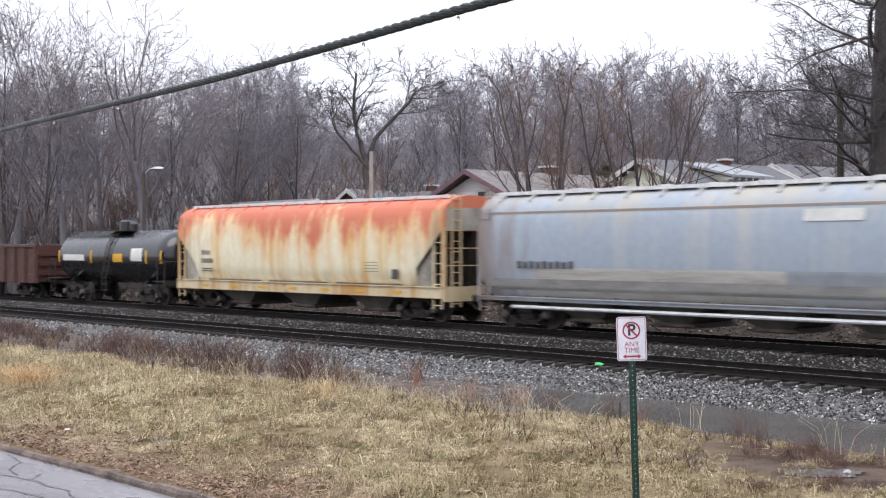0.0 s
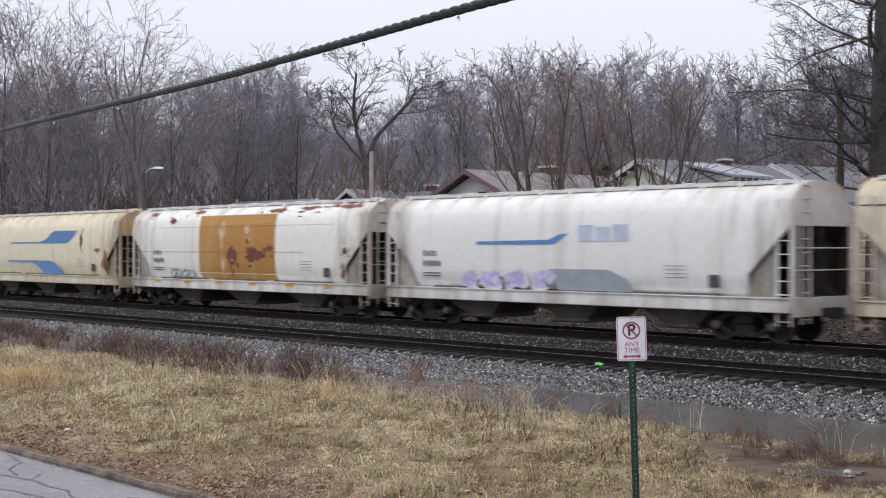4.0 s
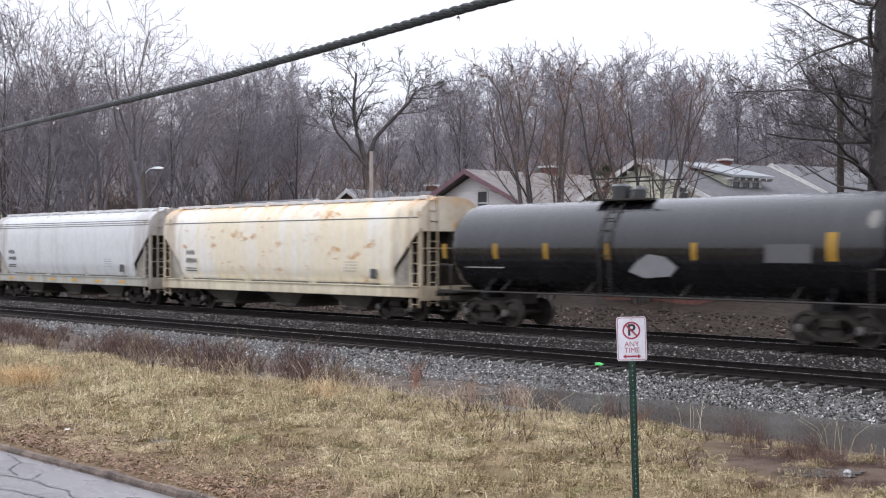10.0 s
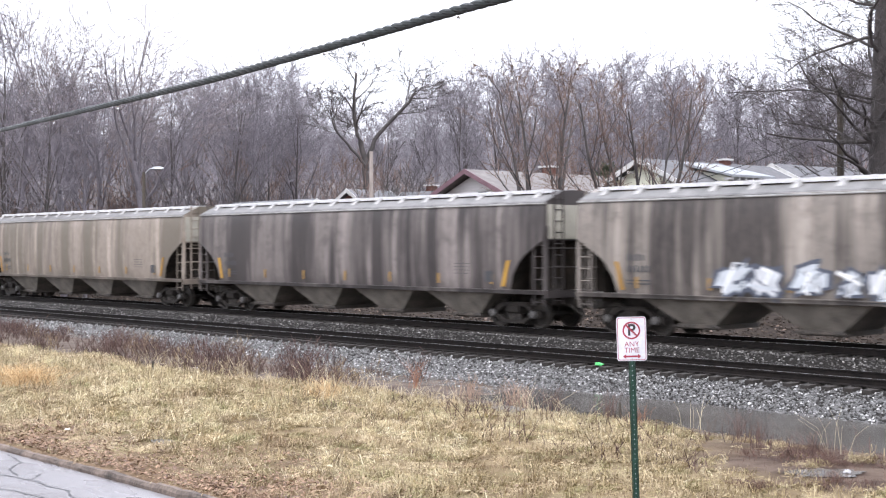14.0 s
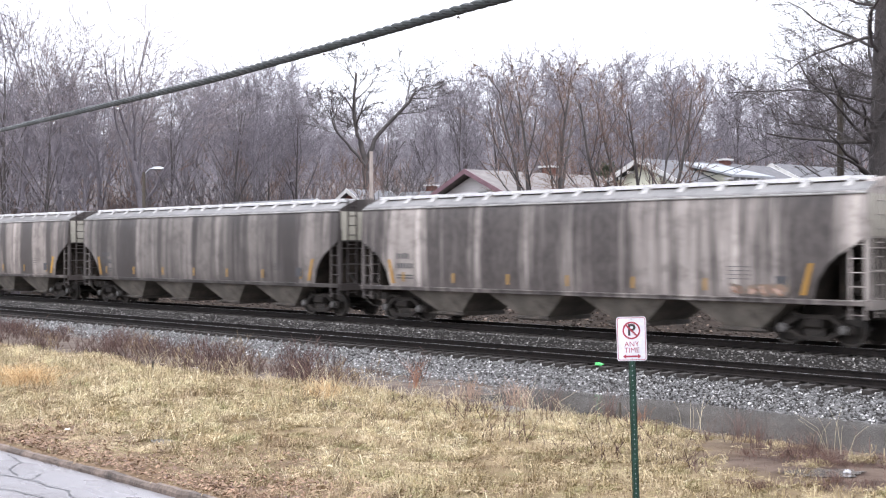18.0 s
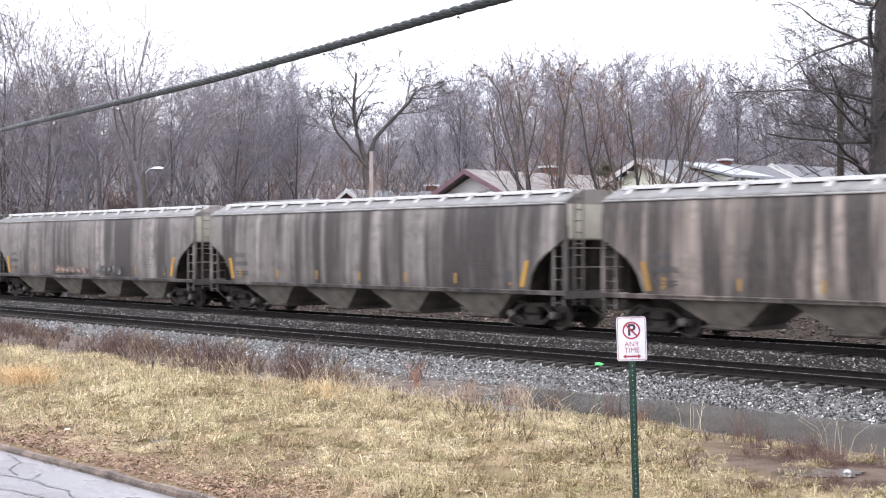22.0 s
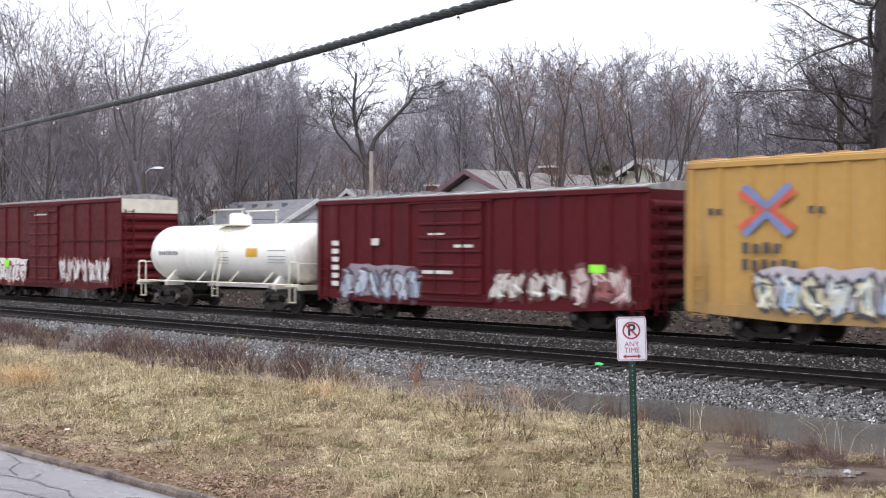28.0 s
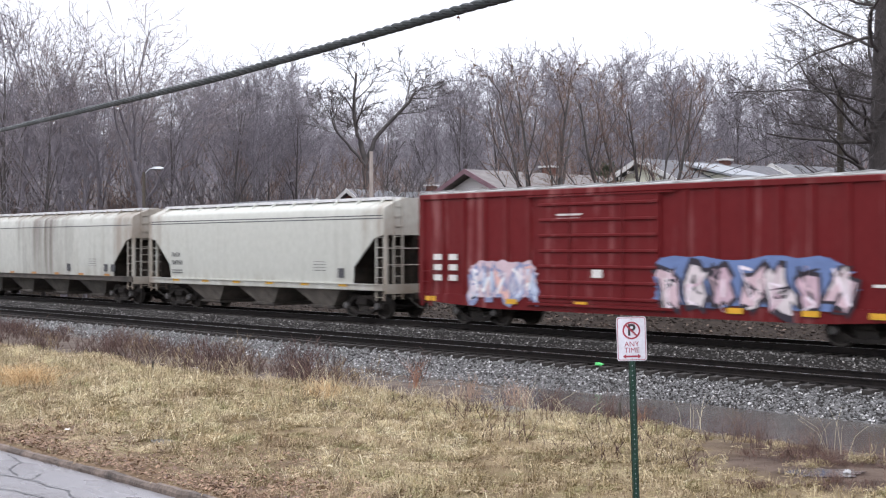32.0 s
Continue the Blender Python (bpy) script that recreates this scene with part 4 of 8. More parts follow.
def build_hanging_leaves():
    """Curled brown leaves and seed pods left on the topmost twigs."""
    rnd = random.Random(9)
    me = seed_tree.children[1].data
    high = [v.co.copy() for v in me.vertices if v.co.z > VASE_A[2] * 0.84 and v.co.x ** 2 + v.co.y ** 2 < 20.0]
    s = Shape()
    for _ in range(170):
        p = rnd.choice(high)
        a, b = Vector((rnd.gauss(0, 1), rnd.gauss(0, 1), rnd.gauss(0, 1))).normalized() * 0.07, Vector((rnd.gauss(0, 1), rnd.gauss(0, 1), -1)).normalized() * 0.10
        n = len(s.v)
        s.v += [tuple(p), tuple(p + b * 0.5 + a * 0.5), tuple(p + b), tuple(p + b * 0.5 - a * 0.5)]
        s.f.append((n, n + 1, n + 2, n + 3))
    ob = part("withered_leaves", quick_mesh("withered_leaves", s.v, s.f, M_LEAF), M_LEAF, seed_tree, "withered brown leaves on the topmost twigs")
    tagged(ob, kind="stuff")


build_hanging_leaves()

# ---- houses ----


def window(parent, x, y, z, w, h, face, frame_mat):
    """A sash window standing on the plane face ('y': towards -y, 'x': towards +x), sill height z."""
    fr = Shape()
    t, dpt = 0.09, 0.05
    def bar(a0, a1, z0, z1, d0=-dpt, d1=0.02):
        if face == "y":
            fr.box(x + a0, x + a1, y + d0, y + d1, z0, z1)
        else:
            fr.box(x - d1, x - d0, y + a0, y + a1, z0, z1)
    bar(-w / 2 - t, -w / 2, z - t, z + h + t)
    bar(w / 2, w / 2 + t, z - t, z + h + t)
    bar(-w / 2, w / 2, z + h, z + h + t)
    bar(-w / 2 - 0.03, w / 2 + 0.03, z - t, z, -0.09)
    bar(-w / 2, w / 2, z + h * 0.48, z + h * 0.54, -0.03)
    f = part("window", fr, frame_mat, parent, "white framed sash window")
    g = Shape()
    if face == "y":
        g.box(x - w / 2, x + w / 2, y - 0.012, y + 0.01, z, z + h)
    else:
        g.box(x - 0.01, x + 0.012, y - w / 2, y + w / 2, z, z + h)
    part("pane", g, M_GLASS_DARK, f)


def gable_block(parent, x0, x1, y0, y1, base, eave, ridge, along, wall, roof, trim, over=0.45):
    """Walls with gables and a two-slope roof; the ridge runs along x or y."""
    s = Shape()
    if along == "y":
        c = (x0 + x1) / 2
        s.prism([(x0, base), (x1, base), (x1, eave), (c, ridge - 0.12), (x0, eave)], "y", y0, y1)
        half, lo, hi = (x1 - x0) / 2, y0 - over, y1 + over
    else:
        c = (y0 + y1) / 2
        s.prism([(y0, base), (y1, base), (y1, eave), (c, ridge - 0.12), (y0, eave)], "x", x0, x1)
        half, lo, hi = (y1 - y0) / 2, x0 - over, x1 + over
    part("wall", s, wall, parent)
    slope = (ridge - eave) / half
    out = half + over
    low = ridge - slope * out
    axis = "y" if along == "y" else "x"
    for sd in (-1, 1):
        r = Shape().prism([(c, ridge + 0.02), (c + sd * out, low + 0.02), (c + sd * out, low + 0.14), (c, ridge + 0.14)], axis, lo, hi)
        part("roof", r, roof, parent)
        for e in (lo, hi):
            e0, e1 = (e - 0.05, e - 0.003) if e == lo else (e + 0.003, e + 0.05)
            f = Shape().prism([(c, ridge - 0.10), (c + sd * out, low - 0.10), (c + sd * out, low + 0.16), (c, ridge + 0.16)], axis, e0, e1)
            part("bargeboard", f, trim, parent)


def chimney(parent, x, y, z0, z1, w=0.55):
    c = part("chimney", Shape().box(x - w / 2, x + w / 2, y - w / 2, y + w / 2, z0, z1), M_BRICK_RED, parent, "red brick chimney")
    part("chimney_cap", Shape().box(x - w * 0.75, x + w * 0.75, y - w * 0.75, y + w * 0.75, z1, z1 + 0.09), M_TRIM_WHITE, c)


def build_houses():
    def base(u, d, rz):
        p = spot(u, d)
        return pose(p.x, p.y, 0, 0, 0, rz)
    h = thing("house", "white house with a maroon-trimmed gable and mossy grey roof", "house", base(0.0245, 66, -6), "houses")
    gable_block(h, -5.4, 5.4, 0, 9.6, 0.3, 4.38, 6.6, "y", M_SIDING_WHITE, M_ROOF_LIGHT, M_TRIM_PURPLE, 0.6)
    window(h, 0.75, 0, 4.35, 0.75, 1.2, "y", M_TRIM_WHITE)
    window(h, 3.0, 0, 2.6, 0.9, 1.3, "y", M_TRIM_WHITE)
    chimney(h, 0, 5.4, 6.2, 7.05, 0.62)
    gable_block(h, 5.5, 10.0, 3.0, 8.5, 0.3, 3.3, 4.4, "x", M_SIDING_WHITE, M_ROOF_GREY, M_TRIM_WHITE, 0.4)

    h = thing("house", "brick house with white-trimmed gable and grey roof", "house", base(-0.0735, 80, 4), "houses")
    gable_block(h, -2.1, 2.1, 0, 3.2, 0.5, 4.95, 6.25, "y", M_BRICK_RED, M_ROOF_GREY, M_TRIM_WHITE, 0.35)
    window(h, 0.1, 0, 4.6, 0.6, 1.0, "y", M_TRIM_WHITE)
    gable_block(h, -1.2, 8.6, 3.3, 9.3, 0.5, 4.2, 6.30, "x", M_BRICK_RED, M_ROOF_GREY, M_TRIM_WHITE, 0.35)
    chimney(h, -0.6, 8.2, 5.6, 6.9)

    h = thing("house", "low white house with grey vented roof", "house", base(-0.1390, 70, 0), "houses")
    gable_block(h, -7.6, 0, 0, 6.2, 0.4, 3.6, 5.32, "x", M_SIDING_WHITE, M_ROOF_GREY, M_TRIM_WHITE, 0.4)
    gable_block(h, 0.5, 2.6, 1.3, 5.3, 0.4, 3.7, 4.72, "x", M_SIDING_WHITE, M_ROOF_GREY, M_TRIM_WHITE, 0.35)
    for i in range(4):
        part("roof_vent", Shape().box(-6.4 + i * 1.5, -6.15 + i * 1.5, 2.3, 2.55, 4.8, 5.25), M_ROOF_DARK, h)

    h = thing("house", "small far house with grey roof among trees", "house", base(-0.2300, 88, 20), "houses")
    gable_block(h, -3.0, 1.8, 0, 5, 0.5, 3.5, 5.1, "x", M_SIDING_WHITE, M_ROOF_GREY, M_TRIM_WHITE, 0.4)

    h = thing("house", "cream clapboard house with a three-window dormer", "house", base(0.160, 62, -5), "houses")
    gable_block(h, -5.4, 5.4, 0, 9.5, 0.3, 4.45, 6.9, "y", M_SIDING_CREAM, M_ROOF_DARK, M_TRIM_WHITE, 0.45)
    for i in range(9):
        for sd in (-1, 1):
            x = sd * (0.7 + i * 0.6)
            part("rafter_tail", Shape().box(x - 0.05, x + 0.05, -0.42, 0.0, 6.9 - abs(x) * 0.4537 - 0.28, 6.9 - abs(x) * 0.4537 - 0.14), M_TRIM_WHITE, h)
    window(h, 2.6, 0, 4.95, 0.55, 0.6, "y", M_TRIM_WHITE)
    chimney(h, 0, 6.2, 6.4, 7.2, 0.42)
    part("dormer_wall", Shape().prism([(0.3, 5.4), (3.1, 4.75), (3.1, 6.12), (0.3, 6.65)], "y", 2.6, 5.2), M_SIDING_CREAM, h)
    part("dormer_roof", Shape().prism([(-0.1, 6.92), (3.65, 6.06), (3.65, 6.17), (-0.1, 7.03)], "y", 2.2, 5.6), M_ROOF_PALE, h)
    for i in range(7):
        part("rafter_tail", Shape().box(3.11, 3.6, 2.3 + i * 0.52, 2.39 + i * 0.52, 5.93, 6.05), M_TRIM_WHITE, h)
    for i in range(3):
        window(h, 3.112, 3.15 + i * 0.75, 5.02, 0.52, 0.85, "x", M_TRIM_WHITE)
    part("porch_roof", Shape().prism([(5.0, 4.75), (8.6, 3.75), (8.6, 3.87), (5.0, 4.87)], "y", 0.8, 8.0), M_ROOF_BROWN, h, "red-brown shingled porch roof")
    for yy in (1.0, 4.4, 7.8):
        part("porch_post", Shape().box(8.3, 8.42, yy - 0.06, yy + 0.06, 0.3, 3.83), M_TRIM_WHITE, h)

    h = thing("house", "tan gabled house with grey shingle roof", "house", base(0.2640, 76, -4), "houses")
    gable_block(h, -4.7, 4.7, 0, 8, 0.3, 5.3, 7.6, "y", M_SIDING_TAN, M_ROOF_DARK, M_TRIM_WHITE, 0.3)
    window(h, -0.5, 0, 5.5, 1.0, 1.2, "y", M_TRIM_WHITE)

    g = thing("garage", "low garage with pale wet roof and dark walls", "garage", base(0.150, 53, -6), "houses")
    gable_block(g, -1.6, 3.6, 0, 5.0, 0.3, 3.55, 4.2, "x", M_BRICK_RED, M_ROOF_PALE, M_TRIM_WHITE, 0.35)


build_houses()

# ---- poles, lamp, wires ----


def wire(name, label, a, b, sag, r, material, n=24):
    a, b = Vector(a), Vector(b)
    pts = [a.lerp(b, i / n) + Vector((0, 0, -sag * 4 * (i / n) * (1 - i / n))) for i in range(n + 1)]
    ob = part(name, Shape().tube(pts, r, 5), material)
    return tagged(ob, label, "wire")


def utility_pole(u, d, top, r, material, arm, label, rz):
    p = spot(u, d)
    g = ground_z(p.x, p.y)
    t = thing("utility_pole", label, "utility pole", pose(p.x, p.y, g, 0, 0, rz))
    part("pole", Shape().tube([(0, 0, -0.3), (0.02, 0, (top - g) * 0.5), (0, 0, top - g)], [r, r * 0.9, r * 0.75], 10), material, t, smooth=True)
    if arm:
        part("crossarm", Shape().box(-1.0, 1.0, -0.16, -0.06, top - g - 0.5, top - g - 0.38), material, t)
        for x in (-0.9, -0.4, 0.4, 0.9):
            part("insulator", Shape().tube([(x, -0.11, top - g - 0.38), (x, -0.11, top - g - 0.22)], [0.04, 0.03], 8), M_LAMP_GREY, t)
    return Vector((p.x, p.y, top))


def build_poles():
    a = utility_pole(-0.0571, 68, 7.85, 0.13, M_WOOD_POLE, False, "weathered grey utility pole behind the train", 20)
    b = utility_pole(0.316, 50, 9.0, 0.16, M_POLE_DARK, False, "dark wooden utility pole beside a great tree", 30)
    q = spot(0.02, 62, 4.6)
    wire("service_wire", "thin service wire drooping to a house", b - Vector((0, 0, 1.6)), (q.x, q.y, 4.5), 1.0, 0.014, M_CABLE)
    r = spot(-0.17, 71, 4.7)
    wire("service_wire", "thin service wire drooping past the houses", (q.x, q.y, 4.5), (r.x, r.y, 4.3), 0.25, 0.014, M_CABLE)
    p = spot(-0.238, 66)
    g = ground_z(p.x, p.y)
    lamp = thing("street_lamp", "dark pole street lamp with a curved grey arm", "street lamp", pose(p.x, p.y, g, 0, 0, 43))
    part("pole", Shape().tube([(0, 0, -0.2), (0, 0, 6.6 - g)], [0.11, 0.08], 8), M_POLE_DARK, lamp)
    part("arm", Shape().tube([(0, 0, 6.1 - g), (0.06, 0, 6.55 - g), (0.3, 0, 6.78 - g), (0.62, 0, 6.8 - g)], 0.028, 6), M_LAMP_GREY, lamp)
    part("lamp_head", Shape().loft([[(x, y * w, 6.8 - g + z * k) for y, z in ((-1, -0.3), (-0.7, 0.6), (0, 1), (0.7, 0.6), (1, -0.3), (0, -0.7))] for x, w, k in ((0.45, 0.05, 0.05), (0.62, 0.13, 0.1), (0.9, 0.14, 0.1), (1.05, 0.06, 0.05))]), M_LAMP_GREY, lamp, "grey cobra lamp head")


build_poles()


def build_sign():
    p = spot(0.1554, 13.0)
    g = ground_z(p.x, p.y)
    t = thing("parking_sign", "white and red parking restriction sign on a green steel post", "road sign", pose(p.x, p.y, g, 0, 0, 41.5) @ pose(0, 0, 0, 0, -1.7, 0))
    top = 1.87 - g
    post = Shape()
    sec = [(-0.036, 0.0), (-0.03, 0.0), (-0.022, -0.034), (0.022, -0.034), (0.03, 0.0), (0.036, 0.0), (0.036, 0.006), (0.026, 0.006), (0.018, -0.028), (-0.018, -0.028), (-0.026, 0.006), (-0.036, 0.006)]
    post.loft([[(a, b + 0.04, z) for a, b in sec] for z in (-0.3, top - 0.05)])
    part("post", post, M_GREEN_POST, t, "green U-channel post with bolt holes")
    for i in range(48):
        z = 0.2 + i * 0.0508
        if z < top - 0.5:
            part("bolt_hole", Shape().tube([(0, 0.0025, z), (0, 0.0062, z)], 0.0055, 6), M_LAMP_GREY, t)
    w, h, r = 0.1525, 0.457, 0.028
    def rounded(w, z0, z1, r):
        pts = []
        for cx, cz, a0 in ((w - r, z1 - r, 0), (-w + r, z1 - r, 90), (-w + r, z0 + r, 180), (w - r, z0 + r, 270)):
            for k in range(5):
                a = radians(a0 + 22.5 * k)
                pts.append((cx + r * math.cos(a), cz + r * math.sin(a)))
        return pts
    z0, z1 = top - h, top
    part("plate", Shape().prism(rounded(w, z0, z1, r), "y", 0.0, 0.004), M_SIGN_WHITE, t, "white sheet metal plate")
    def ring(outer, inner, name, mat, y):
        s = Shape()
        k = len(outer)
        s.v += [(x, y, z) for x, z in outer] + [(x, y, z) for x, z in inner]
        s.f += [(i, (i + 1) % k, k + (i + 1) % k, k + i) for i in range(k)]
        part(name, s, mat, t)
    ring(rounded(w - 0.008, z0 + 0.008, z1 - 0.008, 0.024), rounded(w - 0.014, z0 + 0.014, z1 - 0.014, 0.02), "border", M_SIGN_RED, -0.0015)
    cz, R = top - 0.142, 0.092
    circ = lambda rr: [(rr * math.cos(6.2832 * i / 40), cz + rr * math.sin(6.2832 * i / 40)) for i in range(40)]
    ring(circ(R), circ(R - 0.017), "prohibition_ring", M_SIGN_RED, -0.003)
    s = Shape()
    a = radians(45)
    for sx, sz in ((-1, -1), (-1, 1), (1, 1), (1, -1)):
        x, z = sx * (R - 0.012), sz * 0.0085
        s.v.append((x * math.cos(a) + z * math.sin(a), -0.0045, cz - x * math.sin(a) + z * math.cos(a)))
    s.f.append((0, 1, 2, 3))
    part("slash", s, M_SIGN_RED, t)
    def words(text, size, x, z, mat, y=-0.003, name="lettering"):
        cu = bpy.data.curves.new("lettering", "FONT")
        cu.body, cu.size, cu.align_x, cu.align_y, cu.offset = text, size, "CENTER", "CENTER", size * (0.022 if text == "P" else 0.0)
        tmp = bpy.data.objects.new("lettering", cu)
        me = bpy.data.meshes.new_from_object(tmp)
        bpy.data.objects.remove(tmp)
        me.transform(pose(x, y, z, 90, 0, 0))
        part(name, me, mat, t)
    words("P", 0.165, 0.0, cz, M_SIGN_BLACK)
    words("ANY", 0.074, 0, top - 0.285, M_SIGN_RED)
    words("TIME", 0.074, 0, top - 0.348, M_SIGN_RED)
    s = Shape()
    za = z0 + 0.047
    s.v += [(x, -0.003, za + z) for x, z in ((-0.095, 0), (-0.06, 0.024), (-0.06, 0.009), (0.06, 0.009), (0.06, 0.024), (0.095, 0), (0.06, -0.024), (0.06, -0.009), (-0.06, -0.009), (-0.06, -0.024))]
    s.f += [(0, 1, 9), (2, 3, 7, 8), (4, 5, 6)]
    part("double_arrow", s, M_SIGN_RED, t)
    for z in (z0 + 0.02, z1 - 0.025):
        part("bolt", Shape().tube([(0, -0.008, z), (0, 0.03, z)], 0.008, 8), M_LAMP_GREY, t)


build_sign()


def build_cable():
    """Twisted overhead service cable, close to the camera."""
    knots = [spot(u, 1 / (0.2651 + 0.3787 * u), 2.57 + k / (0.2651 + 0.3787 * u)) for u, k in ((-0.50, 0.058), (-0.3525, 0.0942), (-0.2066, 0.1292), (-0.1277, 0.1505), (-0.0720, 0.1662), (0.0544, 0.2015), (0.30, 0.262))]
    t = thing("overhead_cable", "dark twisted overhead service cable with rain drops", "cable")
    line = []
    for i in range(len(knots) - 1):
        p0, p1, p2, p3 = knots[max(i - 1, 0)], knots[i], knots[i + 1], knots[min(i + 2, len(knots) - 1)]
        for k in range(60):
            s = k / 60
            line.append(0.5 * ((2 * p1) + (p2 - p0) * s + (2 * p0 - 5 * p1 + 4 * p2 - p3) * s * s + (3 * p1 - p0 - 3 * p2 + p3) * s ** 3))
    run = 0.0
    strands = [[], [], []]
    for i, p in enumerate(line):
        d = (line[min(i + 1, len(line) - 1)] - line[max(i - 1, 0)]).normalized()
        run += (line[i] - line[i - 1]).length if i else 0
        a = Vector((0, 0, 1)).cross(d).normalized()
        b = d.cross(a)
        for j in range(3):
            w = run * 2 * math.pi / 0.16 + j * 2.094
            strands[j].append(p + (a * math.cos(w) + b * math.sin(w)) * 0.0055)
    for j in range(3):
        part("strand", Shape().tube(strands[j], 0.0102, 7), M_CABLE, t, smooth=True)
    drop = Mat("rain_drop", 0.02)
    drop.b.inputs["Transmission Weight"].default_value = 1.0
    drop.b.inputs["IOR"].default_value = 1.33
    for k in (75, 96, 218, 246, 284):
        p = line[min(k, len(line) - 1)]
        rings = [[(p.x + r * math.cos(1.05 * j), p.y + r * math.sin(1.05 * j), p.z - 0.017 - z) for j in range(6)] for r, z in ((0.002, 0.0), (0.006, 0.006), (0.006, 0.011), (0.002, 0.016))]
        part("water_drop", Shape().loft(rings), drop.m, t, "clear hanging rain drop", True)


build_cable()


# ---- litter and odd growth in the foreground ----


def scrap(name, label, category, u, d, size, material, seed, lift=0.0):
    """A crumpled lump lying on the ground."""
    rnd = random.Random(seed)
    p = spot(u, d)
    n = 9
    rings = []
    for k in range(5):
        a = math.pi * k / 4
        rings.append([(math.sin(a) * size[0] * math.cos(6.2832 * j / n) * rnd.uniform(0.7, 1.2) + 0.001 * j, math.sin(a) * size[1] * math.sin(6.2832 * j / n) * rnd.uniform(0.7, 1.2), size[2] * (0.5 - 0.5 * math.cos(a)) * rnd.uniform(0.8, 1.2)) for j in range(n)])
    ob = part(name, Shape().loft(rings), material)
    ob.matrix_basis = pose(p.x, p.y, ground_z(p.x, p.y) + lift, 0, 0, rnd.uniform(0, 180))
    return tagged(ob, label, category)


def tuft(name, label, u, d, count, height, spread, material, seed, lean=0.35, into=None):
    """A clump of standing dead stems."""
    rnd = random.Random(seed)
    p = spot(u, d)
    s = Shape()
    for _ in range(count):
        a, r = rnd.uniform(0, 6.28), abs(rnd.gauss(0, spread))
        h = height * rnd.uniform(0.5, 1.1)
        l = rnd.uniform(0.1, lean)
        b = rnd.uniform(0, 6.28)
        x, y = math.cos(a) * r, math.sin(a) * r
        s.tube([(x, y, -0.03), (x + math.cos(b) * h * l * 0.4, y + math.sin(b) * h * l * 0.4, h * 0.6), (x + math.cos(b) * h * l * 1.2, y + math.sin(b) * h * l * 1.2, h * 0.97)], [0.0035, 0.003, 0.0015], 3, False)
    if into is not None:
        z = ground_z(p.x, p.y)
        n = len(into.v)
        into.v += [(x + p.x, y + p.y, h + z) for x, y, h in s.v]
        into.f += [tuple(n + i for i in q) for q in s.f]
        return None
    ob = new(name, quick_mesh(name, s.v, s.f, material))
    ob.matrix_basis = pose(p.x, p.y, ground_z(p.x, p.y))
    return tagged(ob, label, "plant", kind="stuff" if count > 300 else "")


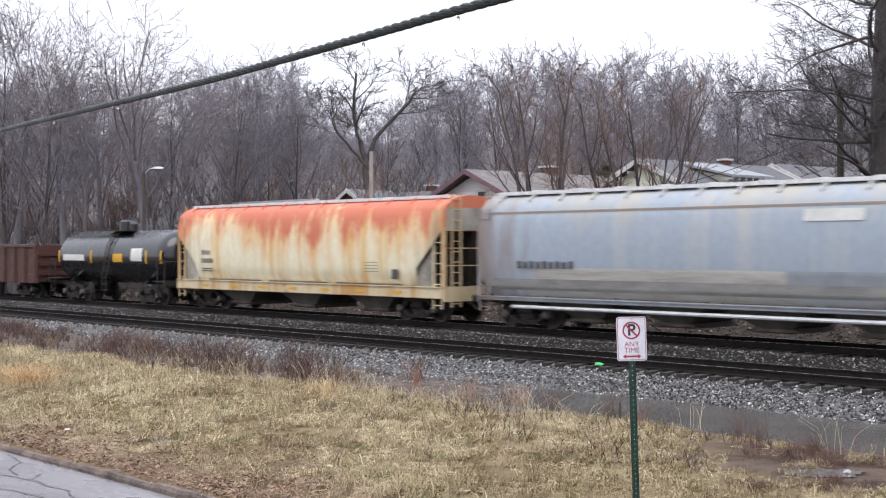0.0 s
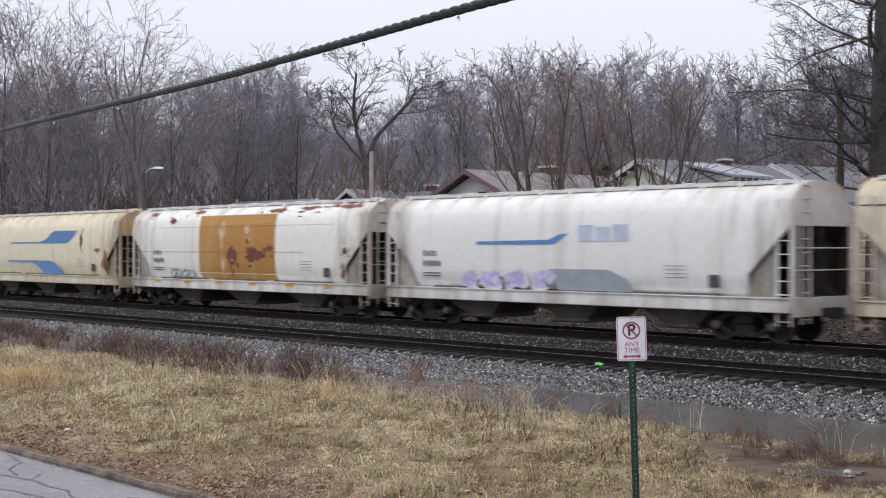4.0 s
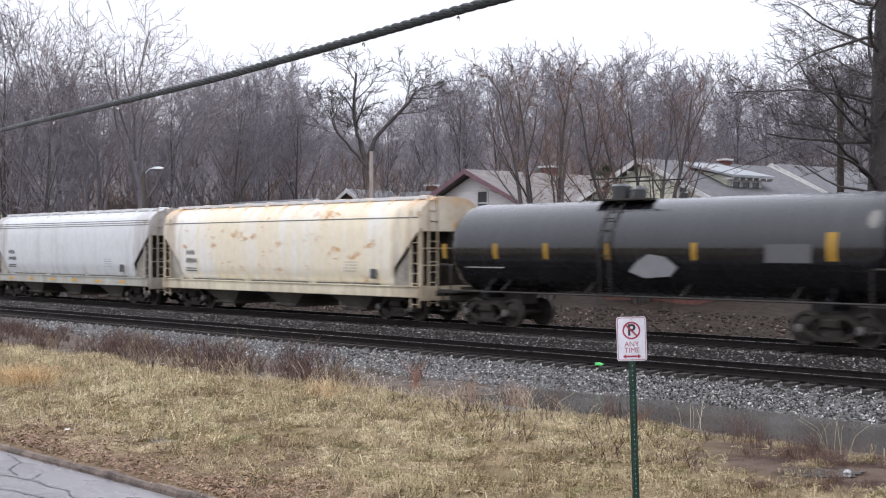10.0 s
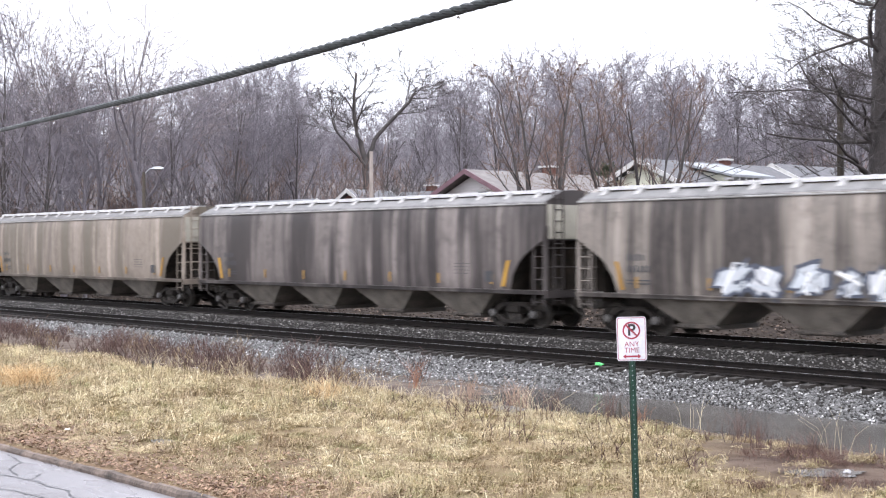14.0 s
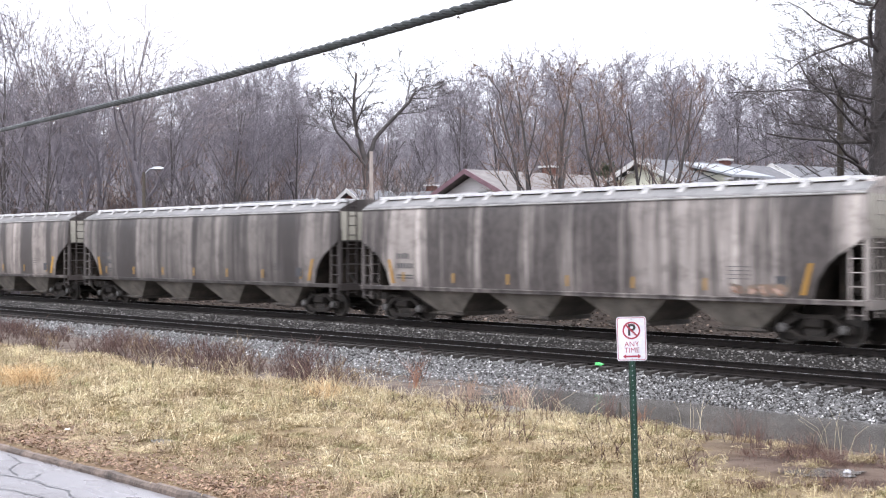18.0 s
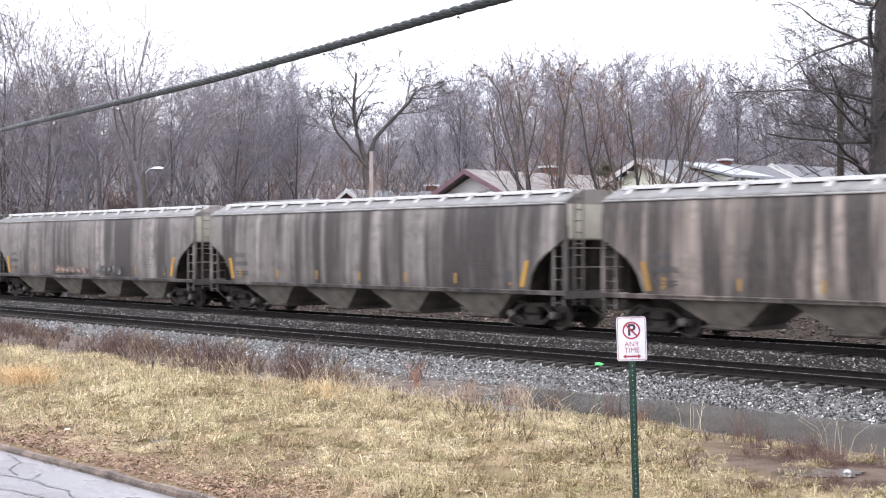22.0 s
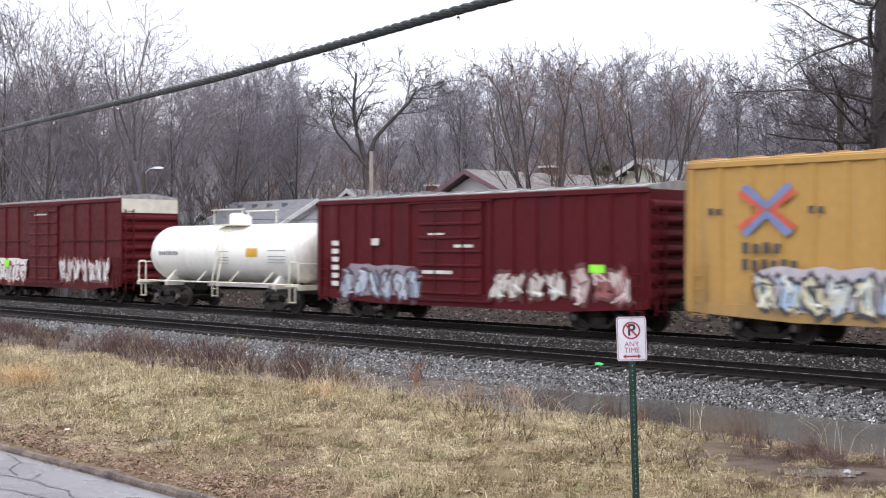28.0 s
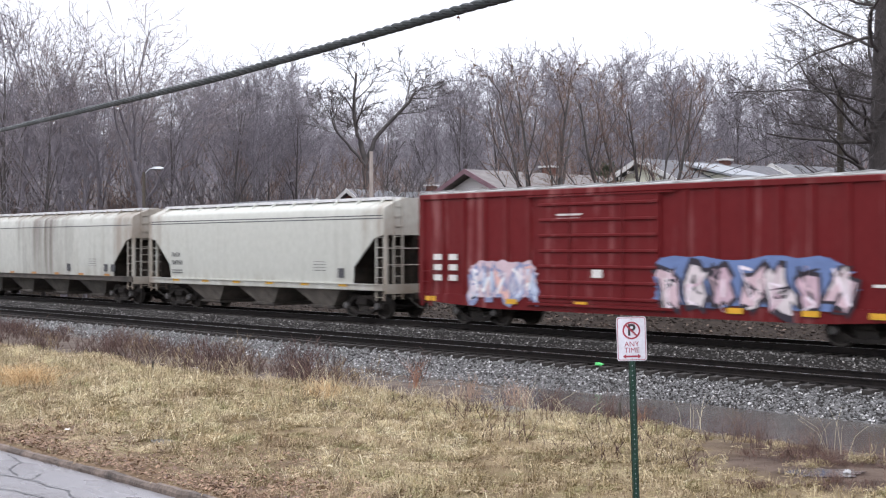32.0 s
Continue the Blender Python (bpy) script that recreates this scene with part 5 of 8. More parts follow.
def build_odds():
    white = flat("grimy_white_scrap", (0.72, 0.70, 0.68), 0.5)
    grey_white = flat("wet_grey_foam", (0.42, 0.41, 0.42), 0.5)
    green = flat("bright_green_plastic", (0.08, 0.55, 0.14), 0.35)
    grey = grained("dark_wet_stone", (0.03, 0.03, 0.03), (0.12, 0.115, 0.11), 14.0, 0.6, 0, 0.8)
    straw = grained("orange_straw", (0.42, 0.26, 0.12), (0.66, 0.48, 0.27), 9.0, 0.8)
    pale = grained("bleached_reed", (0.40, 0.33, 0.21), (0.62, 0.54, 0.38), 9.0, 0.8)
    pink = grained("faded_pinkish_stem", (0.24, 0.15, 0.11), (0.42, 0.29, 0.21), 9.0, 0.8)
    brown = grained("dark_dead_stem", (0.06, 0.035, 0.03), (0.15, 0.085, 0.07), 9.0, 0.8)
    rust = grained("rusty_red_stem", (0.20, 0.09, 0.05), (0.36, 0.18, 0.11), 9.0, 0.8)
    scrap("paper_scrap", "crumpled white paper scrap in the grass", "litter", -0.2990, 22.2, (0.065, 0.04, 0.03), white, 1, 0.05)
    scrap("paper_scrap", "flat white paper scrap at the weed edge", "litter", -0.1965, 34.5, (0.11, 0.07, 0.05), white, 2, 0.08)
    scrap("foam_scrap", "white foam scrap in the mud", "litter", 0.3215, 18.3, (0.06, 0.045, 0.07), grey_white, 3)
    scrap("plastic_scrap", "bright green plastic scrap on the ballast", "litter", 0.1240, 33.1, (0.16, 0.08, 0.09), green, 5, 0.06)
    scrap("stone_heap", "small heap of dark wet stones in the lawn", "stones", -0.2230, 21.0, (0.3, 0.2, 0.04), grey, 6)
    scrap("mud_mound", "dark muddy mound beside the ditch", "mound", 0.0495, 26.2, (0.55, 0.35, 0.10), grained("dark_mud", (0.03, 0.025, 0.02), (0.08, 0.065, 0.055), 6, 0.6), 7)
    tuft("straw_tuft", "dense clump of orange straw stems", -0.3330, 29.5, 620, 0.55, 0.5, straw, 11, 1.5)
    tuft("straw_tuft", "clump of bleached straw stems", -0.0950, 27.6, 160, 0.5, 0.4, straw, 12, 0.6)
    tuft("reed_tuft", "thin tall reeds bending beside the puddle", 0.3080, 20.4, 8, 0.75, 0.22, pale, 13, 0.8)
    tuft("reed_tuft", "thin bleached reeds at the water's edge", 0.2000, 24.2, 6, 0.65, 0.25, pale, 14, 0.6)
    for i, (u, d, h, m) in enumerate(((0.130, 24.4, 0.62, brown), (0.0220, 29.0, 0.6, pink), (-0.0220, 30.5, 0.7, rust), (0.0560, 28.2, 0.65, pink), (0.0640, 27.6, 0.5, pink), (0.085, 26.0, 0.6, brown), (0.155, 23.4, 0.42, rust), (0.235, 22.3, 0.6, brown), (0.252, 20.8, 0.55, brown), (0.292, 20.2, 0.4, brown), (-0.262, 38.0, 0.9, brown), (-0.165, 34.8, 0.7, brown))):
        tuft("dead_bush", "small dead bush of upright reddish stems" if m is rust else "wispy dead bush of faded pinkish stems" if m is pink else "small dark dead bush by the ditch", u, d, 34 if m is rust else 46, h, 0.09 if m is rust else 0.22, m, 20 + i, 0.55)
    for u, d, h, w in ((0.1405, 24.0, 0.42, 0.03), (-0.2310, 34.0, 0.30, 0.035)):
        p = spot(u, d)
        ob = part("wooden_stake", Shape().tube([(0, 0, -0.1), (0.01, 0, h)], [w, w * 0.8], 6), M_POLE_DARK)
        ob.matrix_basis = pose(p.x, p.y, ground_z(p.x, p.y))
        tagged(ob, "short dark wooden stake in the grass", "stake")

    # bleached seed stems along the lawn's rough edge
    rnd = random.Random(61)
    stems, mats = Shape(), Shape()
    for i in range(26):
        u = -0.24 + 0.36 * (i + rnd.uniform(0, 1)) / 26
        d = ramp([(-0.24, 36.5), (-0.15, 32.5), (0.0, 27.2), (0.12, 23.6)], u) - rnd.uniform(0.2, 2.2)
        tuft("seed_grass_tuft", "sparse tuft of bleached seed grass stems", u, d, rnd.randint(10, 22), rnd.uniform(0.4, 0.7), rnd.uniform(0.15, 0.4), pale, 80 + i, 0.9, stems)
    # a rain puddle in the mud and red-brown matted weeds round it
    s = Shape()
    ring = []
    mid = spot(0.304, 18.35)
    puddle_z = ground_z(mid.x, mid.y) + 0.012
    for j in range(22):
        a = 6.2832 * j / 22
        r = 1 + 0.9 * noise.noise((math.cos(a) * 2.1, math.sin(a) * 2.1, 4))
        p = spot(0.304 + 0.032 * r * math.cos(a), 18.35 + 0.36 * r * math.sin(a))
        ring.append((p.x, p.y, puddle_z))
    s.v, s.f = ring, [tuple(range(22))]
    tagged(part("puddle", s, M_PUDDLE), "shallow rain puddle lying in red-brown mud", "puddle", kind="structure")
    mat_red = grained("matted_red_weed", (0.06, 0.034, 0.028), (0.16, 0.088, 0.066), 9.0, 0.8)
    for i in range(26):
        u, d = rnd.uniform(0.235, 0.365), rnd.uniform(18.9, 20.6) if i % 4 else rnd.uniform(17.0, 17.7)
        tuft("matted_weed", "low matted patch of red-brown dead weeds", u, d, 60, rnd.uniform(0.05, 0.16), rnd.uniform(0.2, 0.4), mat_red, 140 + i, 1.8, mats)
    for name, label, sh, m in (("seed_grass", "sparse bleached seed grass stems along the lawn edge", stems, pale), ("matted_weeds", "low matted red-brown dead weeds round the puddle", mats, mat_red)):
        tagged(new(name, quick_mesh(name, sh.v, sh.f, m)), label, "weeds", kind="stuff")


build_odds()
# ---- rolling stock: each car stands on its own origin, x along the track, -y towards the street ----
CACHE = {}


def shared(key, build, material, smooth=False):
    if key not in CACHE:
        me = build().mesh(key.split("/")[0], smooth)
        me.materials.append(material)
        CACHE[key] = me
    return CACHE[key]


def wheel_shape():
    s = Shape()
    prof = [(0.0, 0.16), (0.09, 0.16), (0.11, 0.09), (0.34, 0.06), (0.38, 0.125), (0.457, 0.125), (0.457, 0.02), (0.482, 0.0), (0.482, -0.02), (0.38, -0.02), (0.34, 0.03), (0.11, 0.0), (0.0, 0.0)]
    n = 18
    s.loft([[(r * math.cos(6.2832 * i / n), y, 0.457 + r * math.sin(6.2832 * i / n)) for i in range(n)] for r, y in prof], False)
    return s


def sideframe_shape():
    s = Shape()
    outer = [(-1.17, 0.36), (-1.17, 0.56), (-0.80, 0.63), (-0.48, 0.84), (0.48, 0.84), (0.80, 0.63), (1.17, 0.56), (1.17, 0.36), (0.74, 0.34), (0.42, 0.15), (-0.42, 0.15), (-0.74, 0.34)]
    hole = [(-0.72, 0.42), (-0.70, 0.56), (-0.42, 0.72), (-0.30, 0.72), (0.30, 0.72), (0.42, 0.72), (0.70, 0.56), (0.72, 0.42), (0.60, 0.40), (0.34, 0.26), (-0.34, 0.26), (-0.60, 0.40)]
    k = 12
    for y in (-0.09, 0.09):
        s.v += [(a, y, b) for a, b in outer] + [(a, y, b) for a, b in hole]
    for i in range(k):
        j = (i + 1) % k
        s.f += [(i, j, k + j, k + i), (2 * k + i, 3 * k + i, 3 * k + j, 2 * k + j), (i, 2 * k + i, 2 * k + j, j), (k + i, k + j, 3 * k + j, 3 * k + i)]
    return s


def add_truck(car, x):
    """A two-axle freight truck."""
    def bolster():
        s = Shape().slab(-0.28, 0.28, -1.16, 1.16, 0.48, 0.74, 0.05)
        return s.tube([(0, 0, 0.7), (0, 0, 0.86)], 0.3, 14)
    t = part("truck", shared("truck", bolster, M_TRUCK), M_TRUCK, car, "grimy cast steel two-axle truck", at=pose(x, 0, 0))
    frame_me = shared("side_frame", sideframe_shape, M_TRUCK)
    wheel_me = shared("wheel", wheel_shape, M_WHEEL, True)
    axle_me = shared("axle", lambda: Shape().tube([(0, -1.05, 0.457), (0, 1.05, 0.457)], 0.085, 8), M_TRUCK)
    cap_me = shared("bearing_cap", lambda: Shape().tube([(0, -0.1, 0.457), (0, 0.06, 0.457), (0, 0.075, 0.457)], [0.135, 0.125, 0.09], 10), M_TREAD)
    def springs():
        s = Shape()
        for i in (-0.2, 0.0, 0.2):
            s.tube([(i, 0, 0.26), (i, 0, 0.48)], 0.085, 8)
        return s
    spring_me = shared("spring_nest", springs, M_WHEEL)
    for sd in (-1, 1):
        part("side_frame", frame_me, M_TRUCK, t, at=pose(0, sd * 1.0, 0))
        part("spring_nest", spring_me, M_WHEEL, t, at=pose(0, sd * 1.0, 0))
        for e in (-0.889, 0.889):
            part("wheel", wheel_me, M_WHEEL, t, at=pose(e, sd * 0.69, 0, 0, 0, 0 if sd > 0 else 180))
            part("bearing_cap", cap_me, M_BEARING, t, at=pose(e, sd * 1.13, 0, 0, 0, 0 if sd > 0 else 180))
    for e in (-0.889, 0.889):
        part("axle", axle_me, M_TRUCK, t, at=pose(e, 0, 0))


def add_coupler(car, x, sd):
    def build():
        s = Shape().slab(-0.9, 0.3, -0.16, 0.16, 0.72, 0.98, 0.03)
        s.prism([(0.3, -0.14), (0.52, -0.17), (0.62, -0.05), (0.6, 0.12), (0.45, 0.17), (0.3, 0.14)], "z", 0.68, 1.0)
        return s
    part("coupler", shared("coupler", build, M_STEEL), M_STEEL, car, at=pose(x, 0, 0, 0, 0, 0 if sd > 0 else 180))


def add_hose(car, x, sd):
    pts = [(0, -0.35, 0.8), (0.25, -0.33, 0.62), (0.5, -0.25, 0.45), (0.68, -0.12, 0.42)]
    part("air_hose", shared("air_hose", lambda: Shape().tube(pts, 0.025, 6), M_STEEL), M_STEEL, car, at=pose(x, 0, 0, 0, 0, 0 if sd > 0 else 180))


def ladder(car, x, y, z0, z1, mat, across="x", w=0.42, step=0.36):
    """Two stiles and their rungs, in one piece as it is welded."""
    s = Shape()
    for e in (-w / 2, w / 2):
        if across == "x":
            s.box(x + e - 0.03, x + e + 0.03, y - 0.02, y + 0.02, z0, z1)
        else:
            s.box(x - 0.02, x + 0.02, y + e - 0.03, y + e + 0.03, z0, z1)
    z = z0 + 0.12
    while z < z1 - 0.05:
        p, q = ((x - w / 2, y, z), (x + w / 2, y, z)) if across == "x" else ((x, y - w / 2, z), (x, y + w / 2, z))
        s.tube([p, q], 0.016, 5)
        z += step
    part("ladder", s, mat, car)


def bars(car, name, rows, y, mat, label=""):
    """Plain bars for writing: rows of (x0, x1, z0, z1) on the side at y."""
    s = Shape()
    for x0, x1, z0, z1 in rows:
        n = len(s.v)
        s.v += [(x0, y, z0), (x1, y, z0), (x1, y, z1), (x0, y, z1)]
        s.f.append((n, n + 1, n + 2, n + 3))
    ob = part(name, s, mat, car, label)
    if len(rows) > 1:
        tagged(ob, kind="stuff")


def glyph_bars(x, z, count, w, h, gap=0.55):
    """A run of letter-like bars."""
    return [(x + i * w * 1.35, x + i * w * 1.35 + w * (1.35 - gap), z, z + h * (1.0 - 0.12 * (i % 2))) for i in range(count)]


def shape_on_side(car, name, pts, y, mat, label=""):
    s = Shape()
    s.v = [(x, y, z) for x, z in pts]
    s.f = [tuple(range(len(pts)))]
    part(name, s, mat, car, label)


def roof_strip(car, style, half, mat):
    """Paint of its own on the near roof slope above the eave."""
    prof = [STYLES[style]["side"][-1]] + STYLES[style]["roof"][:2]
    rows = [[(x, -a - 0.008, b + 0.012) for a, b in prof] for x in np.linspace(-half, half, 6)]
    part("roof_edge", Shape().loft(rows, False, False), mat, car, "stained roof edge paint", True)


def stain(car, style, x, z, w, h, mat, seed, specks=10, name="rust_stain", label=""):
    """A ragged stain that follows the curve of the side, with loose specks round it."""
    rnd = random.Random(seed)
    prof = STYLES[style]["side"] + STYLES[style]["roof"][:2]
    s = Shape()
    for i in range(specks + 1):
        cx, cz, a, b = (x, z, w / 2, h / 2) if i == 0 else (x + rnd.gauss(0, w * 0.42), z + rnd.gauss(0, h * 0.5), w * rnd.uniform(0.03, 0.2), h * rnd.uniform(0.05, 0.25))
        n, n0 = 18, len(s.v)
        wig = [rnd.uniform(0.55, 1.1) for _ in range(n)]
        pts = [(cx + a * wig[j] * math.cos(6.2832 * j / n), cz + b * wig[(j * 7) % n] * math.sin(6.2832 * j / n)) for j in range(n)] + [(cx, cz)]
        s.v += [(px, -side_at(prof, pz) - 0.011 - 0.0006 * i, pz) for px, pz in pts]
        s.f += [(n0 + j, n0 + (j + 1) % n, n0 + n) for j in range(n)]
    part(name, s, mat, car, label)


PAINTS = {}


def spray(c):
    key = tuple(round(v, 3) for v in c)
    if key not in PAINTS:
        PAINTS[key] = flat("spray_paint", c, 0.55)
    return PAINTS[key]


def graffiti(car, x0, x1, z0, z1, y, fills, outline, seed, letters=5, halo=None):
    """Sprayed shapes with no readable word: a cloud behind, jagged letter-like blobs, dark contours and strokes."""
    rnd = random.Random(seed)
    cx, cz, w, h = (x0 + x1) / 2, (z0 + z1) / 2, x1 - x0, z1 - z0
    if halo:
        pts = []
        n = 48
        for i in range(n):
            a = 6.2832 * i / n
            r = rnd.uniform(0.84, 1.05)
            pts.append((cx + max(-1, min(1, 1.25 * math.cos(a))) * r * w / 2, cz + 0.10 * h + max(-1, min(1, 1.25 * math.sin(a))) * r * h * 0.44))
        shape_on_side(car, "graffiti_cloud", pts, y - 0.003, spray(halo), "sprayed background cloud")
    step = w / letters
    bright = tuple(min(0.8, v * 1.4 + 0.12) for v in fills[0])
    for i in range(letters):
        lx = x0 + step * (i + 0.5) + rnd.uniform(-0.1, 0.1) * step
        n = 16
        wig = [rnd.uniform(0.5, 1.2) for _ in range(n)]
        pts = []
        for j in range(n):
            a = 6.2832 * j / n + 0.2
            pts.append((math.copysign(abs(math.cos(a)) ** 0.6, math.cos(a)) * step * 0.58 * wig[j], math.copysign(abs(math.sin(a)) ** 0.6, math.sin(a)) * h * 0.47 * wig[(j * 5) % n]))
        slant = rnd.uniform(-0.35, 0.35)
        root = None
        for name, k, yy, col in (("graffiti_letter", 1.0, y - 0.006, outline), ("letter_fill", 0.76, y - 0.009, fills[i % len(fills)])):
            sh = Shape()
            sh.v = [(lx + px * k + pz * slant, yy, cz + pz * k) for px, pz in pts] + [(lx, yy, cz)]
            sh.f = [(j, (j + 1) % n, n) for j in range(n)]
            ob = part(name, sh, spray(col), root or car)
            root = root or ob
        for col, yy, k in ((outline, y - 0.012, 4), (fills[(i + 1) % len(fills)], y - 0.014, 3), (bright, y - 0.016, 2)):
            sh = Shape()
            px, pz = lx + rnd.uniform(-0.3, 0.3) * step, cz + rnd.uniform(-0.35, 0.35) * h
            for _ in range(k):
                qx, qz = lx + rnd.uniform(-0.45, 0.45) * step, cz + rnd.uniform(-0.42, 0.42) * h
                d = Vector((qx - px, qz - pz))
                d = d.normalized() if d.length > 1e-4 else Vector((1, 0))
                t = rnd.uniform(0.025, 0.06)
                m = len(sh.v)
                sh.v += [(px + d.y * t, yy, pz - d.x * t), (px - d.y * t, yy, pz + d.x * t), (qx - d.y * t * 0.6, yy, qz + d.x * t * 0.6), (qx + d.y * t * 0.6, yy, qz - d.x * t * 0.6)]
                sh.f.append((m, m + 1, m + 2, m + 3))
                px, pz = qx, qz
            part("paint_stroke", sh, spray(col), root)


# -- covered hopper cars --
STYLES = {
    # side profile (half width, height), sill, end cut (distance from the end, height), roof top
    "center": {"side": [(1.30, 1.22), (1.50, 1.55), (1.56, 2.1), (1.57, 3.0), (1.53, 3.6), (1.40, 4.02)], "roof": [(1.12, 4.24), (0.75, 4.38), (0.35, 4.44)],
               "cut": [(0.0, 3.2), (0.12, 3.12), (1.35, 1.9), (1.5, 1.22)], "sill": (0.86, 1.27), "deck": 4.34},
    "grain": {"side": [(1.50, 1.2), (1.54, 1.6), (1.57, 2.2), (1.57, 3.0), (1.55, 3.6), (1.50, 3.95)], "roof": [(1.46, 4.06), (0.72, 4.42), (0.30, 4.46)],
              "cut": [(0.0, 2.86), (0.1, 2.82), (0.45, 2.6), (0.8, 2.4), (1.1, 2.15), (1.38, 1.75), (1.55, 1.2)], "sill": (1.12, 1.26), "deck": 4.36},
    "three": {"side": [(1.52, 1.25), (1.55, 1.6), (1.57, 2.2), (1.57, 3.0), (1.56, 3.6), (1.52, 4.0)], "roof": [(1.46, 4.10), (0.72, 4.40), (0.30, 4.44)],
              "cut": [(0.0, 3.08), (0.1, 3.06), (0.55, 2.95), (1.7, 1.9), (1.78, 1.25)], "sill": (1.05, 1.3), "deck": 4.37},
    "round": {"side": [(1.20, 0.98), (1.46, 1.35), (1.55, 1.9), (1.58, 2.6), (1.55, 3.3), (1.42, 3.85)], "roof": [(1.1, 4.18), (0.7, 4.34), (0.3, 4.40)],
              "cut": [(0.0, 1.9), (0.25, 1.3), (0.5, 0.98)], "sill": (0.90, 1.04), "deck": 4.33},
}


def side_at(prof, z):
    return float(np.interp(z, [b for _, b in prof], [a for a, _ in prof]))


def hopper_body(style, half):
    st = STYLES[style]
    prof, cut = st["side"], st["cut"]
    base, eave = prof[0][1], prof[-1][1]
    stations = [(half - d, z) for d, z in cut]
    inner = np.linspace(stations[-1][0] - 0.4, -(stations[-1][0] - 0.4), 9)
    st_all = stations + [(x, base) for x in inner] + [(-x, z) for x, z in reversed(stations)]
    rings = []
    for x, zb in st_all:
        right = []
        for i in range(9):
            z = zb + (eave - zb) * i / 8
            right.append((side_at(prof, z), z))
        right += st["roof"]
        rings.append([(x, -y, z) for y, z in right] + [(x, y, z) for y, z in reversed(right)])
    return Shape().loft(rings)


def wrap_panel(car, style, x0, x1, z0, z1, mat, name="painted_panel", off=0.006, label=""):
    prof = STYLES[style]["side"]
    s = Shape()
    k = 10
    rows = [[(x, -side_at(prof, z0 + (z1 - z0) * i / k) - off, z0 + (z1 - z0) * i / k) for i in range(k + 1)] for x in np.linspace(x0, x1, 8)]
    s.loft(rows, False, False)
    part(name, s, mat, car, label, True)


def hopper(name, label, half, style, paint, sill_paint=None, bays=3, stencil=True, stripes=0, tape=None, hatch="trough", roof_paint=None, chute=None, edge_paint=None, end_sheet=None):
    car = thing(name, label, "hopper car", group="train cars")
    st = STYLES[style]
    sill_paint = sill_paint or paint
    part("body", shared(f"body/{style}{half:.2f}", lambda: hopper_body(style, half), paint, True), paint, car)
    s0, s1 = st["sill"]
    deck = st["deck"]
    # Dark skin under the end sheet, shade and dirt put into its colour.
    def slope():
        rows = [[(half - dd, -side_at(st["side"], zz) + 0.03, zz - 0.012), (half - dd, side_at(st["side"], zz) - 0.03, zz - 0.012)] for dd, zz in st["cut"]]
        return Shape().loft(rows, False, False)
    # Bulkhead, web, side and cross plates: dark fillers added to block the see-through ends.
    for sd in (-1, 1):
        def web():
            pts = [(half - dd, zz - 0.015) for dd, zz in st["cut"]]
            return Shape().prism(pts + [(pts[-1][0], 0.95), (half - 0.25, 0.95)], "y", -0.06, 0.06)
        bulk = st["cut"][len(st["cut"]) // 2]
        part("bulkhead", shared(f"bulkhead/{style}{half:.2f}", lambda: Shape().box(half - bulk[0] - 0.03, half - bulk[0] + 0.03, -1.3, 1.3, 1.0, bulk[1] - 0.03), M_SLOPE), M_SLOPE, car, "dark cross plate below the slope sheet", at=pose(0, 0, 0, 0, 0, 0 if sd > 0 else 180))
        # Added on the far side only, so no bright background shows through.
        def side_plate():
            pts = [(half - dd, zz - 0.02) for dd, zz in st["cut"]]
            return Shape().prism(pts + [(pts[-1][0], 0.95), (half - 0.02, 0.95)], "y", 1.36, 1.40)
        part("end_side_plate", shared(f"end_side_plate/{style}{half:.2f}{sd}", side_plate if sd > 0 else lambda: Shape().prism([(half - dd, zz - 0.02) for dd, zz in st["cut"]] + [(half - st["cut"][-1][0], 0.95), (half - 0.02, 0.95)], "y", -1.40, -1.36), M_SLOPE), M_SLOPE, car, "dark plate added on the far side to close the open car end", at=pose(0, 0, 0, 0, 0, 0 if sd > 0 else 180))
        if style == "center":
            def slope_side():
                pts = [(half - 0.5, 2.72), (half - 1.35, 1.88), (half - 1.48, 1.24), (half - 0.5, 1.24)]
                return Shape().prism(pts, "y", -1.40, -1.36).prism(pts, "y", 1.36, 1.40)
            part("slope_side_plate", shared(f"slope_side_plate/{half:.2f}", slope_side, M_END_PLATE), M_END_PLATE, car, "dirty pale plate beside the slope sheet", at=pose(0, 0, 0, 0, 0, 0 if sd > 0 else 180))
        if style != "round":
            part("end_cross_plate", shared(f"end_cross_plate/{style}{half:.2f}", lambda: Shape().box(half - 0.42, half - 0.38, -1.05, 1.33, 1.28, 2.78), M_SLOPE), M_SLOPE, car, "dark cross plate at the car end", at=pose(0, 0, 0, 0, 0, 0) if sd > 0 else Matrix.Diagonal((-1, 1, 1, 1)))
        part("end_web", shared(f"end_web/{style}{half:.2f}", web, M_SLOPE), M_SLOPE, car, "dark central web added to block the view through the end", at=pose(0, 0, 0, 0, 0, 0 if sd > 0 else 180))
        part("slope_sheet", shared(f"slope_sheet/{style}{half:.2f}", slope, M_SLOPE), M_SLOPE, car, "sloping end sheet darkened with dirt and painted shade", at=pose(0, 0, 0, 0, 0, 0 if sd > 0 else 180))
    for sd in (-1, 1):
        def sill():
            return Shape().slab(-half, half, -0.06, 0.06, s0, s1, 0.02).box(-half, half, -0.11, 0.11, s1 - 0.03, s1)
        part("side_sill", shared(f"side_sill/{style}{half:.2f}", sill, sill_paint), edge_paint or sill_paint, car, at=pose(0, sd * 1.53, 0))
        def board():
            s = Shape().box(-half + 0.35, half - 0.35, -0.24, 0.24, deck, deck + 0.11)
